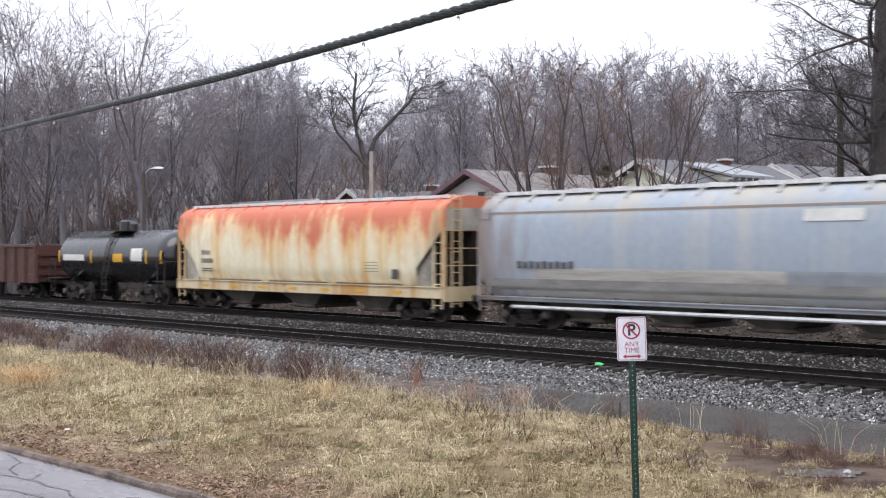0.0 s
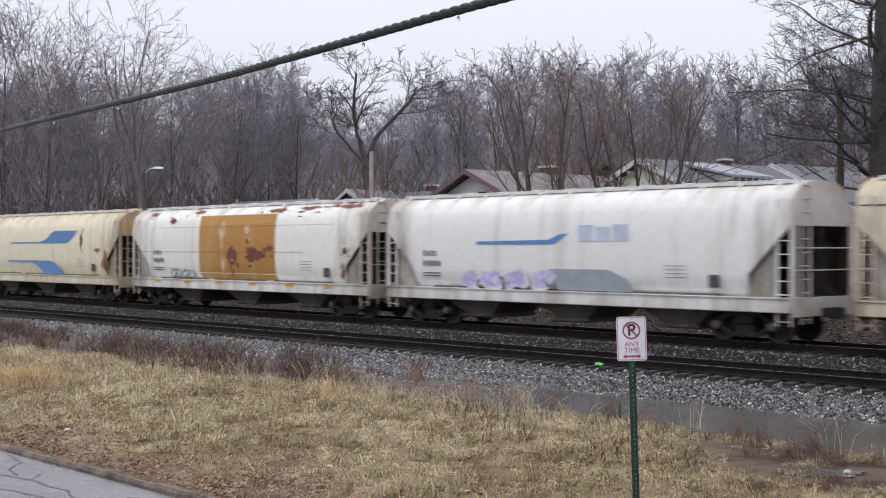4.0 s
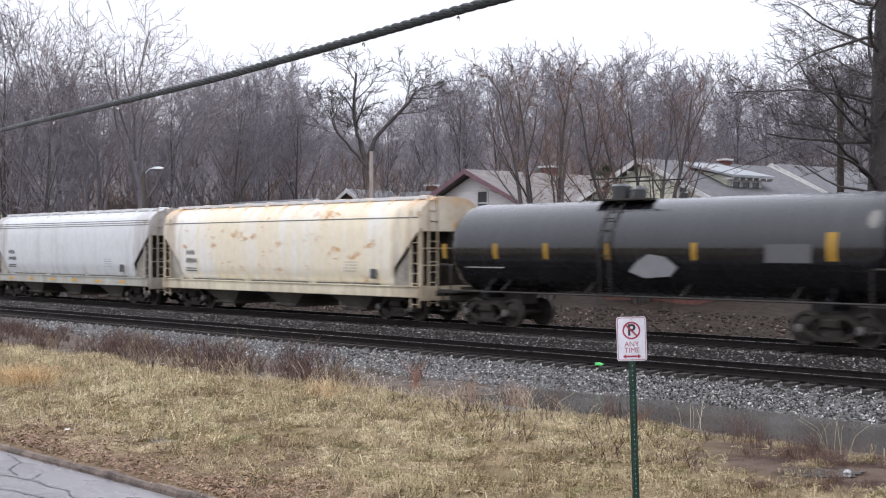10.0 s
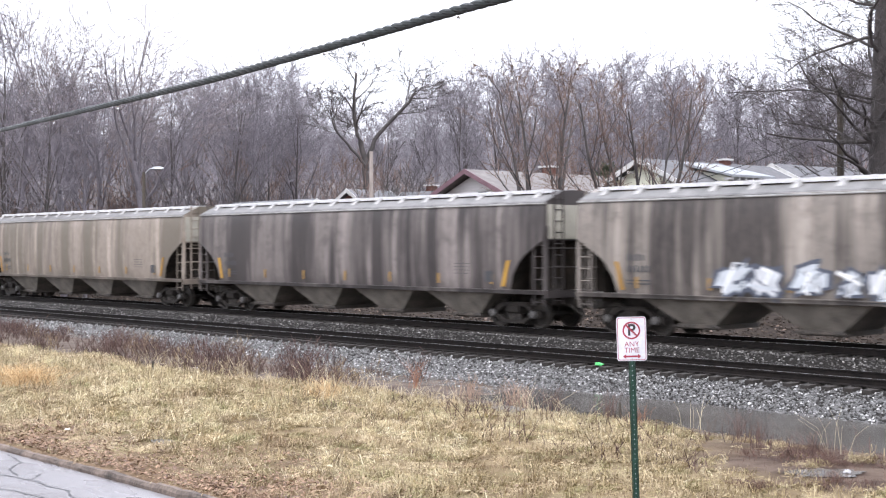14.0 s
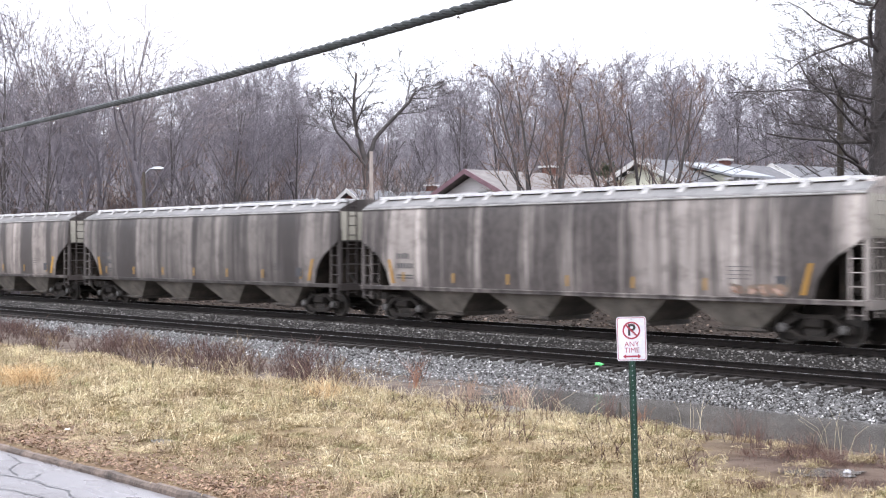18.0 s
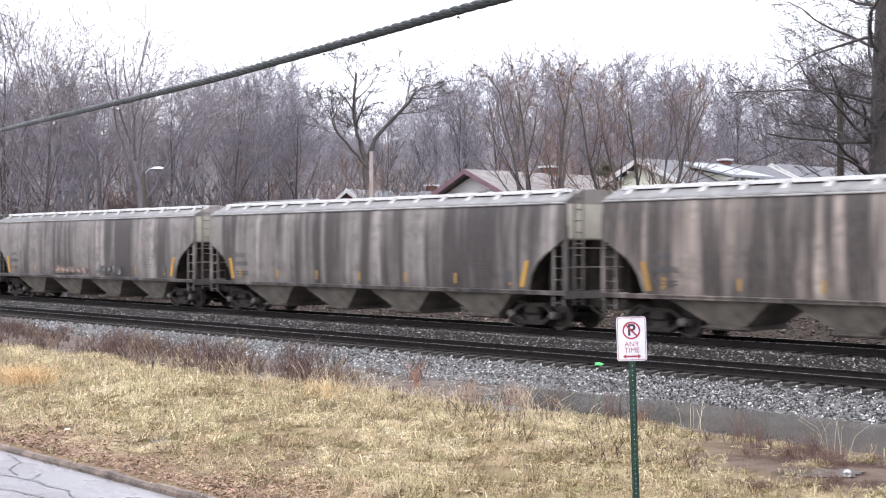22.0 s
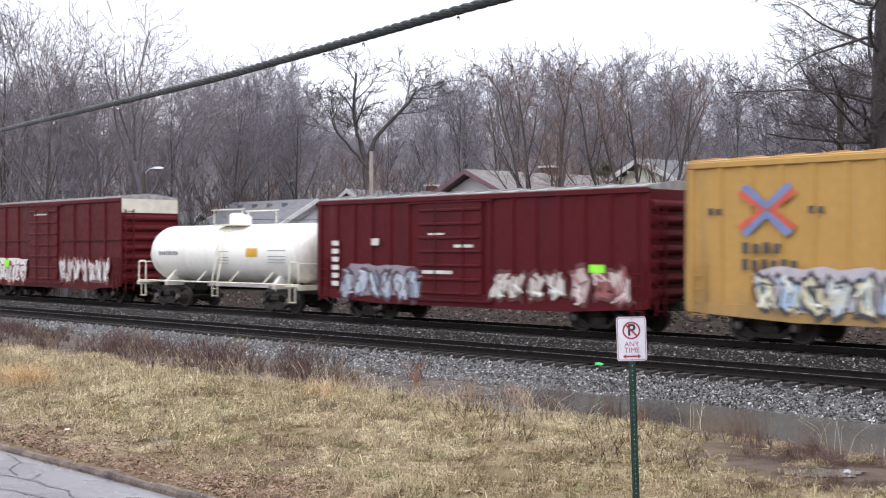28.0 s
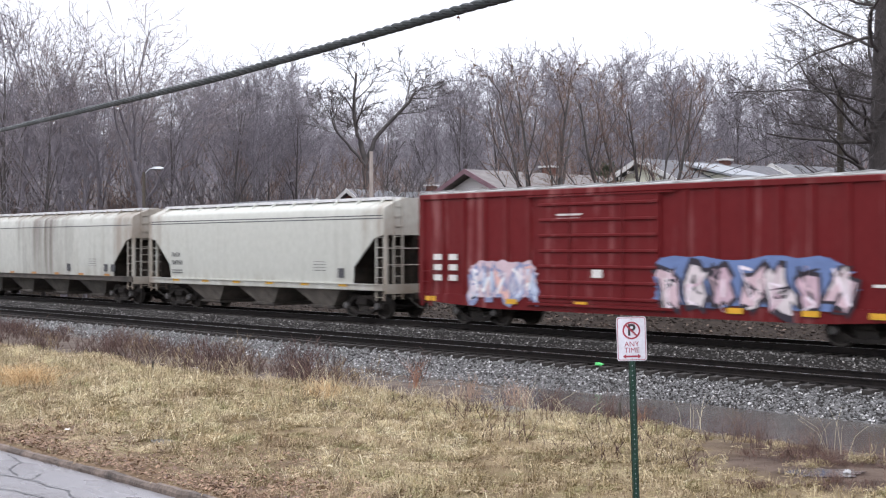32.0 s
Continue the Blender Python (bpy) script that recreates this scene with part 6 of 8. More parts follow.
            return s
        part("running_board", shared(f"running_board/{style}{half:.2f}", board, M_WALKWAY), M_WALKWAY, car, "steel grating roof walkway", at=pose(0, sd * 0.72, 0))
        n = int(2 * half / 1.25)
        foot = float(np.interp(1.0, [a for a, _ in reversed(st["roof"])], [b for _, b in reversed(st["roof"])]))
        br = shared("walkway_bracket/" + style, lambda: Shape().prism([(-0.2, deck + 0.02), (0.25, deck + 0.05), (0.5, foot - 0.08), (0.5, foot - 0.13), (-0.2, foot - 0.05)], "x", -0.11 if style == "grain" else -0.04, 0.11 if style == "grain" else 0.04), M_WALKWAY)
        for i in range(n):
            x = -half + 0.7 + (2 * half - 1.4) * i / (n - 1)
            part("walkway_bracket", br, M_EAVE if style == "grain" else roof_paint or paint, car, at=pose(x, sd * 0.72, 0, 0, 0, 0 if sd > 0 else 180))
    if style == "grain":
        for sd in (-1, 1):
            def roof_sheet():
                rows = [[(x, 1.475, 4.045), (x, 1.40, 4.105), (x, 0.98, 4.31)] for x in np.linspace(-half + 0.02, half - 0.02, 6)]
                return Shape().loft(rows, False, False)
            part("roof_sheet", shared(f"roof_sheet/{half:.2f}", roof_sheet, M_GRAIN_ROOF), M_GRAIN_ROOF, car, "sooty sloping roof sheet", at=pose(0, 0, 0, 0, 0, 0 if sd > 0 else 180))
            part("eave_rail", shared(f"eave_rail/{half:.2f}", lambda: Shape().slab(-half, half, 1.47, 1.54, 3.97, 4.03, 0.015), M_EAVE), M_EAVE, car, "sooty steel eave rail", at=pose(0, 0, 0, 0, 0, 0 if sd > 0 else 180))
    # roof hatches
    if hatch == "trough":
        part("hatch_cover", shared(f"hatch_cover/{half:.2f}", lambda: Shape().slab(-half + 0.9, half - 0.9, -0.38, 0.38, 4.36, 4.50, 0.05), M_WALKWAY), roof_paint or paint, car, "long trough hatch cover")
        for i in range(int(half / 0.8)):
            x = -half + 1.2 + (2 * half - 2.4) * i / (int(half / 0.8) - 1)
            part("hatch_clamp", shared("hatch_clamp", lambda: Shape().box(-0.05, 0.05, -0.44, 0.44, 4.44, 4.52), M_WALKWAY), M_WALKWAY, car, at=pose(x, 0, 0))
    else:
        for i in range(10):
            x = -half + 1.3 + (2 * half - 2.6) * i / 9
            part("round_hatch", shared("round_hatch", lambda: Shape().tube([(0, 0, 4.30), (0, 0, 4.48), (0, 0, 4.515)], [0.3, 0.3, 0.2], 14), M_WALKWAY), roof_paint or paint, car, at=pose(x, 0, 0))
    # chutes under the belly
    reach = half - (st["cut"][-1][0] + 0.5 if style != "round" else 2.6)
    w = 2 * reach / bays
    zb = st["side"][0][1]
    def chute_shape():
        top = w * 0.43
        s = Shape()
        s.loft([[(-top, -1.42, zb + 0.1), (top, -1.42, zb + 0.1), (top, 1.42, zb + 0.1), (-top, 1.42, zb + 0.1)],
                [(-top, -1.42, zb - 0.04), (top, -1.42, zb - 0.04), (top, 1.42, zb - 0.04), (-top, 1.42, zb - 0.04)],
                [(-0.30 - top * 0.12, -1.02, 0.42), (0.30 + top * 0.22, -1.02, 0.42), (0.30 + top * 0.22, 1.02, 0.42), (-0.30 - top * 0.12, 1.02, 0.42)]])
        return s
    gate = shared("outlet_gate", lambda: Shape().slab(-0.6, 0.72, -1.1, 1.1, 0.28, 0.42, 0.03).tube([(-0.3, -1.25, 0.34), (-0.3, 1.25, 0.34)], 0.04, 6).box(-0.75, 0.85, -1.14, -1.08, 0.33, 0.37), M_GATE)
    for i in range(bays):
        c = part("chute", shared(f"chute/{style}{w:.2f}", chute_shape, M_CHUTE), chute or M_CHUTE, car, "dusty sloping discharge chute", at=pose(-reach + w * (i + 0.5), 0, 0))
        part("outlet_gate", gate, M_GATE, c)
    # ends
    for sd in (-1, 1):
        xe = sd * half
        part("centre_sill", shared("centre_sill", lambda: Shape().slab(-2.6, 0.05, -0.3, 0.3, 0.72, 1.06, 0.03), M_TRUCK), M_TRUCK, car, at=pose(xe, 0, 0, 0, 0, 0 if sd > 0 else 180))
        part("end_platform", Shape().box(*sorted((xe - sd * 0.9, xe)), -1.48, 1.48, s1 - 0.06, s1 - 0.02), M_WALKWAY if style == "grain" else sill_paint, car)
        part("end_beam", Shape().slab(xe - 0.06, xe + 0.06, -1.5, 1.5, s0 - 0.1, s1, 0.02), sill_paint, car)
        for yy in (-1, 1):
            ladder(car, xe - sd * 0.28, yy * 1.5, s0 - 0.35, 3.9 if style != "grain" else 3.2, sill_paint)
            part("corner_post", Shape().box(xe - 0.05, xe + 0.05, yy * 1.46 - 0.05, yy * 1.46 + 0.05, s1, 3.3), sill_paint, car)
        ladder(car, xe + sd * 0.02, -0.9, s0 - 0.3, 4.45, sill_paint, "y")
        for hz in (2.0, 2.6):
            part("grab_rail", Shape().tube([(xe + sd * 0.04, -1.4, hz), (xe + sd * 0.04, 1.4, hz)], 0.018, 5), sill_paint, car)
        for px in (0.75, 1.3):
            part("brace", Shape().tube([(xe - sd * 0.1, 0.9 * (px - 1) * 3, s1), (xe - sd * px, 0.9 * (px - 1) * 3, 2.2)], 0.05, 6), M_TRUCK, car)
        if end_sheet:
            part("end_sheet", Shape().box(*sorted((xe + sd * 0.003, xe + sd * 0.012)), -1.36, 1.36, 3.22, 4.0), end_sheet, car, "stained upper end sheet")
        add_truck(car, sd * (half - 1.75))
        add_coupler(car, xe, sd)
        add_hose(car, xe, sd)
    part("brake_reservoir", shared("brake_reservoir", lambda: Shape().tube([(-0.35, 0, 0), (-0.3, 0, 0), (0.3, 0, 0), (0.35, 0, 0)], [0.1, 0.2, 0.2, 0.1], 10), M_TRUCK), M_TRUCK, car, at=pose(half - 0.75, -0.7, s1 + 0.28))
    y = -1.578
    if stencil:
        z = 2.05 if style == "center" else 1.95
        bars(car, "reporting_mark", glyph_bars(-half + 1.95, z + 0.28, 4, 0.13, 0.2, 0.6) + glyph_bars(-half + 1.95, z - 0.06, 6, 0.11, 0.2, 0.6), y, M_STENCIL, "dark stencilled marks")
        bars(car, "data_stencil", [(-half + 1.95, -half + 2.8, z - 0.42 + 0.1 * i, z - 0.38 + 0.1 * i) for i in range(2)] + [(half - 4.1, half - 3.35, 1.75 + 0.11 * i, 1.765 + 0.11 * i) for i in range(4)], y, M_STENCIL, "small dark data stencils")
        bars(car, "placard_box", [(half - 2.6, half - 2.25, 1.5, 1.85)], y - 0.002, M_STENCIL, "black inspection stencil box")
    for i in range(stripes):
        z = 3.66 + 0.1 * i
        wrap_panel(car, style, -half + 0.1, half - 0.1, z, z + 0.035, M_STENCIL if stripes < 3 else M_CHUTE, "roof_stripe", 0.005)
    if tape:
        m, z, n = tape
        for i in range(n):
            x = -half + 2.3 + (2 * half - 4.6) * i / (n - 1)
            part("reflective_strip", shared(f"reflective_strip/{z}", lambda: Shape().box(-0.055, 0.055, -0.006, 0, z, z + 0.34) if z > 1.35 else Shape().box(-0.25, 0.25, -0.006, 0, z, z + 0.1), M_YELLOW_MARK), m, car, at=pose(x, -1.572 if z > 1.35 else -1.60, 0))
    return car


# -- tank cars --


def tank(name, label, half, radius, zc, paint, frame_paint, bands=(), rail=True, dome=0.0, pipe=True, inset=0.55):
    car = thing(name, label, "tank car", group="train cars")
    n = 36
    hx = half - inset
    rings = []
    for x, r in [(-hx, 0.02), (-hx + 0.04, 0.32), (-hx + 0.15, 0.58), (-hx + 0.32, 0.8), (-hx + 0.52, 0.93), (-hx + 0.75, 0.99), (-hx + 0.9, 1.0)] + [(hx - 0.9, 1.0), (hx - 0.75, 0.99), (hx - 0.52, 0.93), (hx - 0.32, 0.8), (hx - 0.15, 0.58), (hx - 0.04, 0.32), (hx, 0.02)]:
        rings.append([(x, r * radius * math.cos(6.2832 * i / n), zc + r * radius * math.sin(6.2832 * i / n)) for i in range(n)])
    part("tank_shell", Shape().loft(rings), paint, car, "", True)
    low = zc - radius
    for sd in (-1, 1):
        xe = sd * half
        part("stub_sill", Shape().slab(*sorted((xe - sd * 3.0, xe)), -0.35, 0.35, 0.75, max(1.05, low + 0.15), 0.03), M_STEEL, car)
        part("saddle", Shape().prism([(-1.2, 0.95), (1.2, 0.95), (1.22, 1.1), (0.85, low + 0.36), (-0.85, low + 0.36), (-1.22, 1.1)], "x", *sorted((xe - sd * 2.15, xe - sd * 1.9))), paint, car)
        part("end_platform", Shape().box(*sorted((xe - sd * 1.0, xe)), -1.45, 1.45, 1.08, 1.13), frame_paint, car)
        part("end_beam", Shape().slab(xe - 0.05, xe + 0.05, -1.48, 1.48, 0.95, 1.15, 0.02), frame_paint, car)
        for yy in (-1.44, 1.44):
            pts = [(xe - sd * 0.05, yy, 1.1), (xe - sd * 0.05, yy, 1.95), (xe - sd * 0.12, yy, 2.05), (xe - sd * 0.58, yy, 2.05), (xe - sd * 0.65, yy, 1.95), (xe - sd * 0.65, yy, 1.1)]
            part("handrail", Shape().tube(pts, 0.03, 6), frame_paint, car)
            part("step", Shape().box(xe - sd * 0.45 - 0.2, xe - sd * 0.45 + 0.2, yy - 0.05, yy + 0.05, 0.45, 0.49).box(xe - sd * 0.45 - 0.2, xe - sd * 0.45 - 0.17, yy - 0.03, yy + 0.03, 0.45, 1.1).box(xe - sd * 0.45 + 0.17, xe - sd * 0.45 + 0.2, yy - 0.03, yy + 0.03, 0.45, 1.1), frame_paint, car)
        part("end_rail", Shape().tube([(xe - sd * 0.04, -1.4, 2.0), (xe - sd * 0.04, 1.4, 2.0)], 0.025, 6), frame_paint, car)
        add_truck(car, sd * (half - 2.0))
        add_coupler(car, xe, sd)
        add_hose(car, xe, sd)
    if pipe:
        for yy in (-1.42, 1.42):
            part("side_rail", Shape().tube([(-half, yy, 1.16), (half, yy, 1.16)], 0.035, 6), frame_paint, car)
            for i in range(4):
                x = (-0.75 + 0.5 * i) * (half - 1.2)
                part("rail_bracket", Shape().tube([(x, yy, 1.16), (x + 0.15, yy * 0.72, low + 0.5)], 0.03, 5), frame_paint, car)
    # top fittings
    top = zc + radius
    part("manway", Shape().tube([(dome - 0.55, 0, top - 0.1), (dome - 0.55, 0, top + 0.42), (dome - 0.55, 0, top + 0.5)], [0.34, 0.34, 0.24], 16), paint, car, "round top fitting", True)
    part("valve_housing", Shape().tube([(dome + 0.15, 0, top - 0.05), (dome + 0.15, 0, top + 0.3), (dome + 0.15, 0, top + 0.42)], [0.22, 0.22, 0.1], 12), paint, car, "", True)
    part("top_platform", Shape().box(dome - 1.0, dome + 1.1, -0.9, -0.35, top - 0.05, top).box(dome - 1.0, dome + 1.1, 0.35, 0.9, top - 0.05, top), frame_paint, car)
    if rail:
        for yy in (-0.88, 0.88):
            pts = [(dome - 1.15, yy, top + 0.62), (dome + 1.25, yy, top + 0.62)]
            part("platform_rail", Shape().tube(pts, 0.028, 6).tube([(dome - 1.0, yy, top - 0.1), (dome - 1.0, yy, top + 0.62)], 0.022, 5).tube([(dome + 1.1, yy, top - 0.1), (dome + 1.1, yy, top + 0.62)], 0.022, 5), frame_paint, car)
    for yy in (-1, 1):
        s = Shape()
        for e in (-0.2, 0.2):
            pts = [(dome + e, yy * 1.5, 0.55), (dome + e, yy * 1.5, 1.3)]
            pts += [(dome + e, yy * (radius + 0.07) * math.cos(a), zc + (radius + 0.07) * math.sin(a)) for a in np.linspace(-0.15, 1.1, 7)]
            s.tube(pts, 0.026, 5)
        for z in np.arange(0.6, 1.3, 0.3):
            s.tube([(dome - 0.2, yy * 1.5, z), (dome + 0.2, yy * 1.5, z)], 0.018, 5)
        for a in np.linspace(-0.15, 1.1, 6):
            s.tube([(dome - 0.2, yy * (radius + 0.07) * math.cos(a), zc + (radius + 0.07) * math.sin(a)), (dome + 0.2, yy * (radius + 0.07) * math.cos(a), zc + (radius + 0.07) * math.sin(a))], 0.018, 5)
        part("ladder", s, frame_paint, car)
    for x in bands:
        ring = [[(xx, (radius + 0.012) * math.cos(6.2832 * i / n), zc + (radius + 0.012) * math.sin(6.2832 * i / n)) for i in range(n)] for xx in (x - 0.05, x + 0.05)]
        part("tank_band", Shape().loft(ring, False), paint, car)
    return car


def on_tank(car, radius, zc, x0, x1, z0, z1, mat, name, label="", off=0.008):
    """A patch lying on the shell's near side."""
    s = Shape()
    k = 6
    rows = []
    for x in (x0, x1):
        rows.append([(x, -math.sqrt(max(0.01, (radius + off) ** 2 - (z0 + (z1 - z0) * i / k - zc) ** 2)), z0 + (z1 - z0) * i / k) for i in range(k + 1)])
    s.loft(rows, False, False)
    part(name, s, mat, car, label)


# -- box cars --


def boxcar(name, label, half, top, paint, door_paint, doors, rib_step=1.0, end_paint=None, crown=None, ribs=True, roof_mat=None):
    car = thing(name, label, "box car", group="train cars")
    z0, hw = 0.95, 1.50
    low = 0.62
    part("body", Shape().box(-half, half, -hw, hw, z0, top - 0.12), paint, car)
    r = Shape().prism([(-hw - 0.04, top - 0.12), (hw + 0.04, top - 0.12), (hw + 0.04, top - 0.03), (0, top + 0.13), (-hw - 0.04, top - 0.03)], "x", -half, half)
    part("roof", r, roof_mat or paint, car, "ribbed steel roof")
    n = int(2 * half / 1.3)
    seam = shared(f"roof_seam/{top:.2f}", lambda: Shape().prism([(-hw, top - 0.03), (0, top + 0.14), (hw, top - 0.03), (hw, top + 0.01), (0, top + 0.18), (-hw, top + 0.01)], "x", -0.04, 0.04), M_WALKWAY)
    for i in range(n + 1):
        part("roof_seam", seam, roof_mat or paint, car, at=pose(-half + 0.05 + (2 * half - 0.1) * i / n, 0, 0))
    span = [d for d in doors]
    for sd in (-1, 1):
        part("top_chord", Shape().slab(-half, half, *sorted((sd * hw, sd * (hw + 0.07))), top - 0.24, top - 0.06, 0.02), paint, car)
        pts = [(-half, z0 + 0.1), (half, z0 + 0.1), (half, low + 0.2), (half - 1.2, low + 0.12), (half - 3.4, low), (-half + 3.4, low), (-half + 1.2, low + 0.12), (-half, low + 0.2)]
        part("side_sill", Shape().prism(pts, "y", *sorted((sd * (hw - 0.03), sd * (hw + 0.06)))), paint, car)
        if ribs:
            rib = shared(f"side_post/{top:.2f}", lambda: Shape().prism([(-0.09, 0.0), (0.09, 0.0), (0.06, -0.07), (-0.06, -0.07)], "z", z0 + 0.1, top - 0.24), paint)
            x = -half + 0.12
            while x < half:
                if not any(a - 0.15 < x < b + 0.15 for a, b, _ in span):
                    part("side_post", rib, paint, car, at=pose(x, sd * hw, 0, 0, 0, 0 if sd < 0 else 180))
                x += rib_step
        for a, b, m in span:
            def door():
                s = Shape().box(a, b, -0.07, 0.0, low + 0.28, top - 0.3)
                return s
            dr = part("door", shared(f"door/{a:.2f}{b:.2f}{top:.2f}", door, m), m, car, "ribbed sliding door", at=pose(0, sd * (hw + 0.012), 0, 0, 0, 0) if sd < 0 else pose(0, sd * (hw + 0.082), 0))
            k = 7
            for i in range(k):
                z = low + 0.45 + (top - 0.55 - low - 0.45) * i / (k - 1)
                part("door_rib", shared(f"door_rib/{b - a:.2f}", lambda: Shape().slab(-(b - a) / 2 + 0.08, (b - a) / 2 - 0.08, -0.05, 0.0, -0.05, 0.05, 0.02), m), m, dr, at=pose((a + b) / 2, -0.07 if sd < 0 else 0.05, z))
            for e in (0.28, 0.72):
                part("lock_rod", shared(f"lock_rod/{top:.2f}", lambda: Shape().tube([(0, 0, low + 0.35), (0, 0, top - 0.4)], 0.025, 6), m), M_TRUCK if m is not door_paint else m, dr, at=pose(a + (b - a) * e, -0.13 if sd < 0 else 0.06, 0))
        if span:
            a, b = min(q[0] for q in span) - 0.5, max(q[1] for q in span) + 0.5
            part("door_track", Shape().box(a, b, *sorted((sd * hw, sd * (hw + 0.16))), low + 0.18, low + 0.26), paint, car)
            part("door_track", Shape().box(a, b, *sorted((sd * hw, sd * (hw + 0.12))), top - 0.3, top - 0.25), paint, car)
    for sd in (-1, 1):
        xe = sd * half
        k = 7
        for i in range(k):
            z = z0 + 0.28 + (top - 1.0 - z0 - 0.28) * i / (k - 1) if crown else z0 + 0.3 + (top - 0.6 - z0 - 0.3) * i / (k - 1)
            part("end_rib", shared(f"end_rib/{crown is not None}", lambda: Shape().prism([(0, -0.17), (0.1, -0.08), (0.12, 0.0), (0.1, 0.08), (0, 0.17)], "y", -hw + 0.06, hw - 0.06), end_paint or paint), end_paint or paint, car, at=pose(xe, 0, z, 0, 0, 0 if sd > 0 else 180))
        if crown:
            part("end_crown", Shape().box(*sorted((xe + sd * 0.003, xe + sd * 0.03)), -hw, hw, top - 0.75, top - 0.1), crown, car, "pale plate at the top of the end")
        for yy in (-1, 1):
            part("corner_post", Shape().box(xe - 0.08, xe + 0.02, yy * hw - 0.03, yy * hw + 0.03, z0, top - 0.1), paint, car)
        ladder(car, xe - sd * 0.4, -hw - 0.09, low, 2.2, paint)
        ladder(car, xe + sd * 0.14, -hw + 0.35, low, top - 0.6, end_paint or paint, "y")
        part("centre_sill", shared("centre_sill", lambda: Shape().slab(-2.6, 0.05, -0.3, 0.3, 0.72, 1.06, 0.03), M_TRUCK), M_TRUCK, car, at=pose(xe, 0, 0, 0, 0, 0 if sd > 0 else 180))
        add_truck(car, sd * (half - 2.3))
        add_coupler(car, xe, sd)
        add_hose(car, xe, sd)
    part("underframe", Shape().slab(-half + 0.5, half - 0.5, -0.4, 0.4, 0.7, 0.96, 0.04), M_STEEL, car)
    return car


def gondola(label, half, paint):
    car = thing("gondola_car", label, "gondola car", group="train cars")
    for sd in (-1, 1):
        part("side", Shape().box(-half, half, *sorted((sd * 1.42, sd * 1.48)), 0.8, 2.75), paint, car)
        part("top_chord", Shape().slab(-half, half, *sorted((sd * 1.4, sd * 1.58)), 2.65, 2.82, 0.02), paint, car)
        for i in range(14):
            x = -half + 0.15 + (2 * half - 0.3) * i / 13
            part("side_post", Shape().prism([(x - 0.11, sd * 1.48), (x + 0.11, sd * 1.48), (x + 0.06, sd * 1.6), (x - 0.06, sd * 1.6)], "z", 0.8, 2.66), paint, car)
    for sd in (-1, 1):
        xe = sd * half
        part("end_wall", Shape().box(*sorted((xe - sd * 0.08, xe)), -1.42, 1.42, 0.9, 2.75), paint, car)
        for z in (1.3, 1.8, 2.3):
            part("end_rib", Shape().slab(*sorted((xe, xe + sd * 0.1)), -1.4, 1.4, z - 0.1, z + 0.1, 0.04), paint, car)
        add_truck(car, sd * (half - 2.2))
        add_coupler(car, xe, sd)
    part("floor", Shape().slab(-half, half, -1.42, 1.42, 0.85, 1.0, 0.02), M_STEEL, car)
    return car


P_WHITE_RUST = coach_paint("white_paint_rusted_orange_above", (0.76, 0.70, 0.52), (0.66, 0.44, 0.17), 0.62, 0.2, 0.98, (0.64, 0.30, 0.08), seed=1, pink=(0.50, 0.12, 0.08), ends=8.4, patchy=True)
P_SILL_RUST = coach_paint("rusty_cream_sill_paint", (0.60, 0.50, 0.33), (0.45, 0.24, 0.08), 0.8, 0.6, seed=2)
P_BLUE_GREY = coach_paint("faded_blue_grey_paint", (0.31, 0.36, 0.42), (0.40, 0.415, 0.425), 0.5, 0.3, 0.5, (0.40, 0.365, 0.30), seed=3, ends=9.1, patchy=True)
P_ORANGE = coach_paint("faded_orange_paint", (0.60, 0.32, 0.155), (0.68, 0.48, 0.29), 0.8, 0.1, 0.5, (0.60, 0.24, 0.14), seed=4, ends=8.4, patchy=True, streaks=(((0.72, 0.59, 0.40), 0.525), ((0.42, 0.19, 0.16), 0.585)))
P_CREAM = coach_paint("aged_cream_paint", (0.76, 0.70, 0.53), (0.58, 0.51, 0.37), 0.35, 0.05, 0.25, (0.40, 0.28, 0.15), seed=5, ends=8.4)
P_WHITE = coach_paint("dull_white_paint", (0.80, 0.80, 0.74), (0.68, 0.66, 0.58), 0.36, 0.0, 0.12, (0.20, 0.10, 0.06), seed=6, ends=8.4)
P_WHITE_B = coach_paint("plain_white_paint", (0.78, 0.78, 0.76), (0.60, 0.58, 0.52), 0.35, 0.0, 0.15, (0.35, 0.28, 0.18), seed=7, ends=8.3)
P_IVORY = coach_paint("ivory_paint", (0.80, 0.75, 0.60), (0.66, 0.60, 0.46), 0.3, 0.0, 0.2, (0.42, 0.31, 0.17), seed=8, ends=8.4)
P_IVORY_B = coach_paint("clean_ivory_paint", (0.84, 0.80, 0.66), (0.68, 0.62, 0.47), 0.35, 0.0, 0.12, (0.5, 0.36, 0.2), seed=9, ends=9.6)
P_TANK_WHITE = coach_paint("stained_white_tank_paint", (0.82, 0.79, 0.68), (0.62, 0.48, 0.28), 0.25, 0.05, seed=10, ends=6.6)
P_TANK_GREY = coach_paint("grey_tank_paint", (0.285, 0.305, 0.272), (0.22, 0.22, 0.21), 0.5, 0.0, seed=11, ends=6.4)
P_PALE_GREY = coach_paint("pale_grey_paint", (0.62, 0.635, 0.65), (0.50, 0.51, 0.51), 0.35, 0.0, seed=12, ends=8.5)
P_RUSTY_CREAM = coach_paint("cream_paint_with_rust_patches", (0.78, 0.70, 0.54), (0.78, 0.77, 0.74), 0.75, 0.62, 0.15, (0.50, 0.25, 0.08), seed=13, ends=8.7)
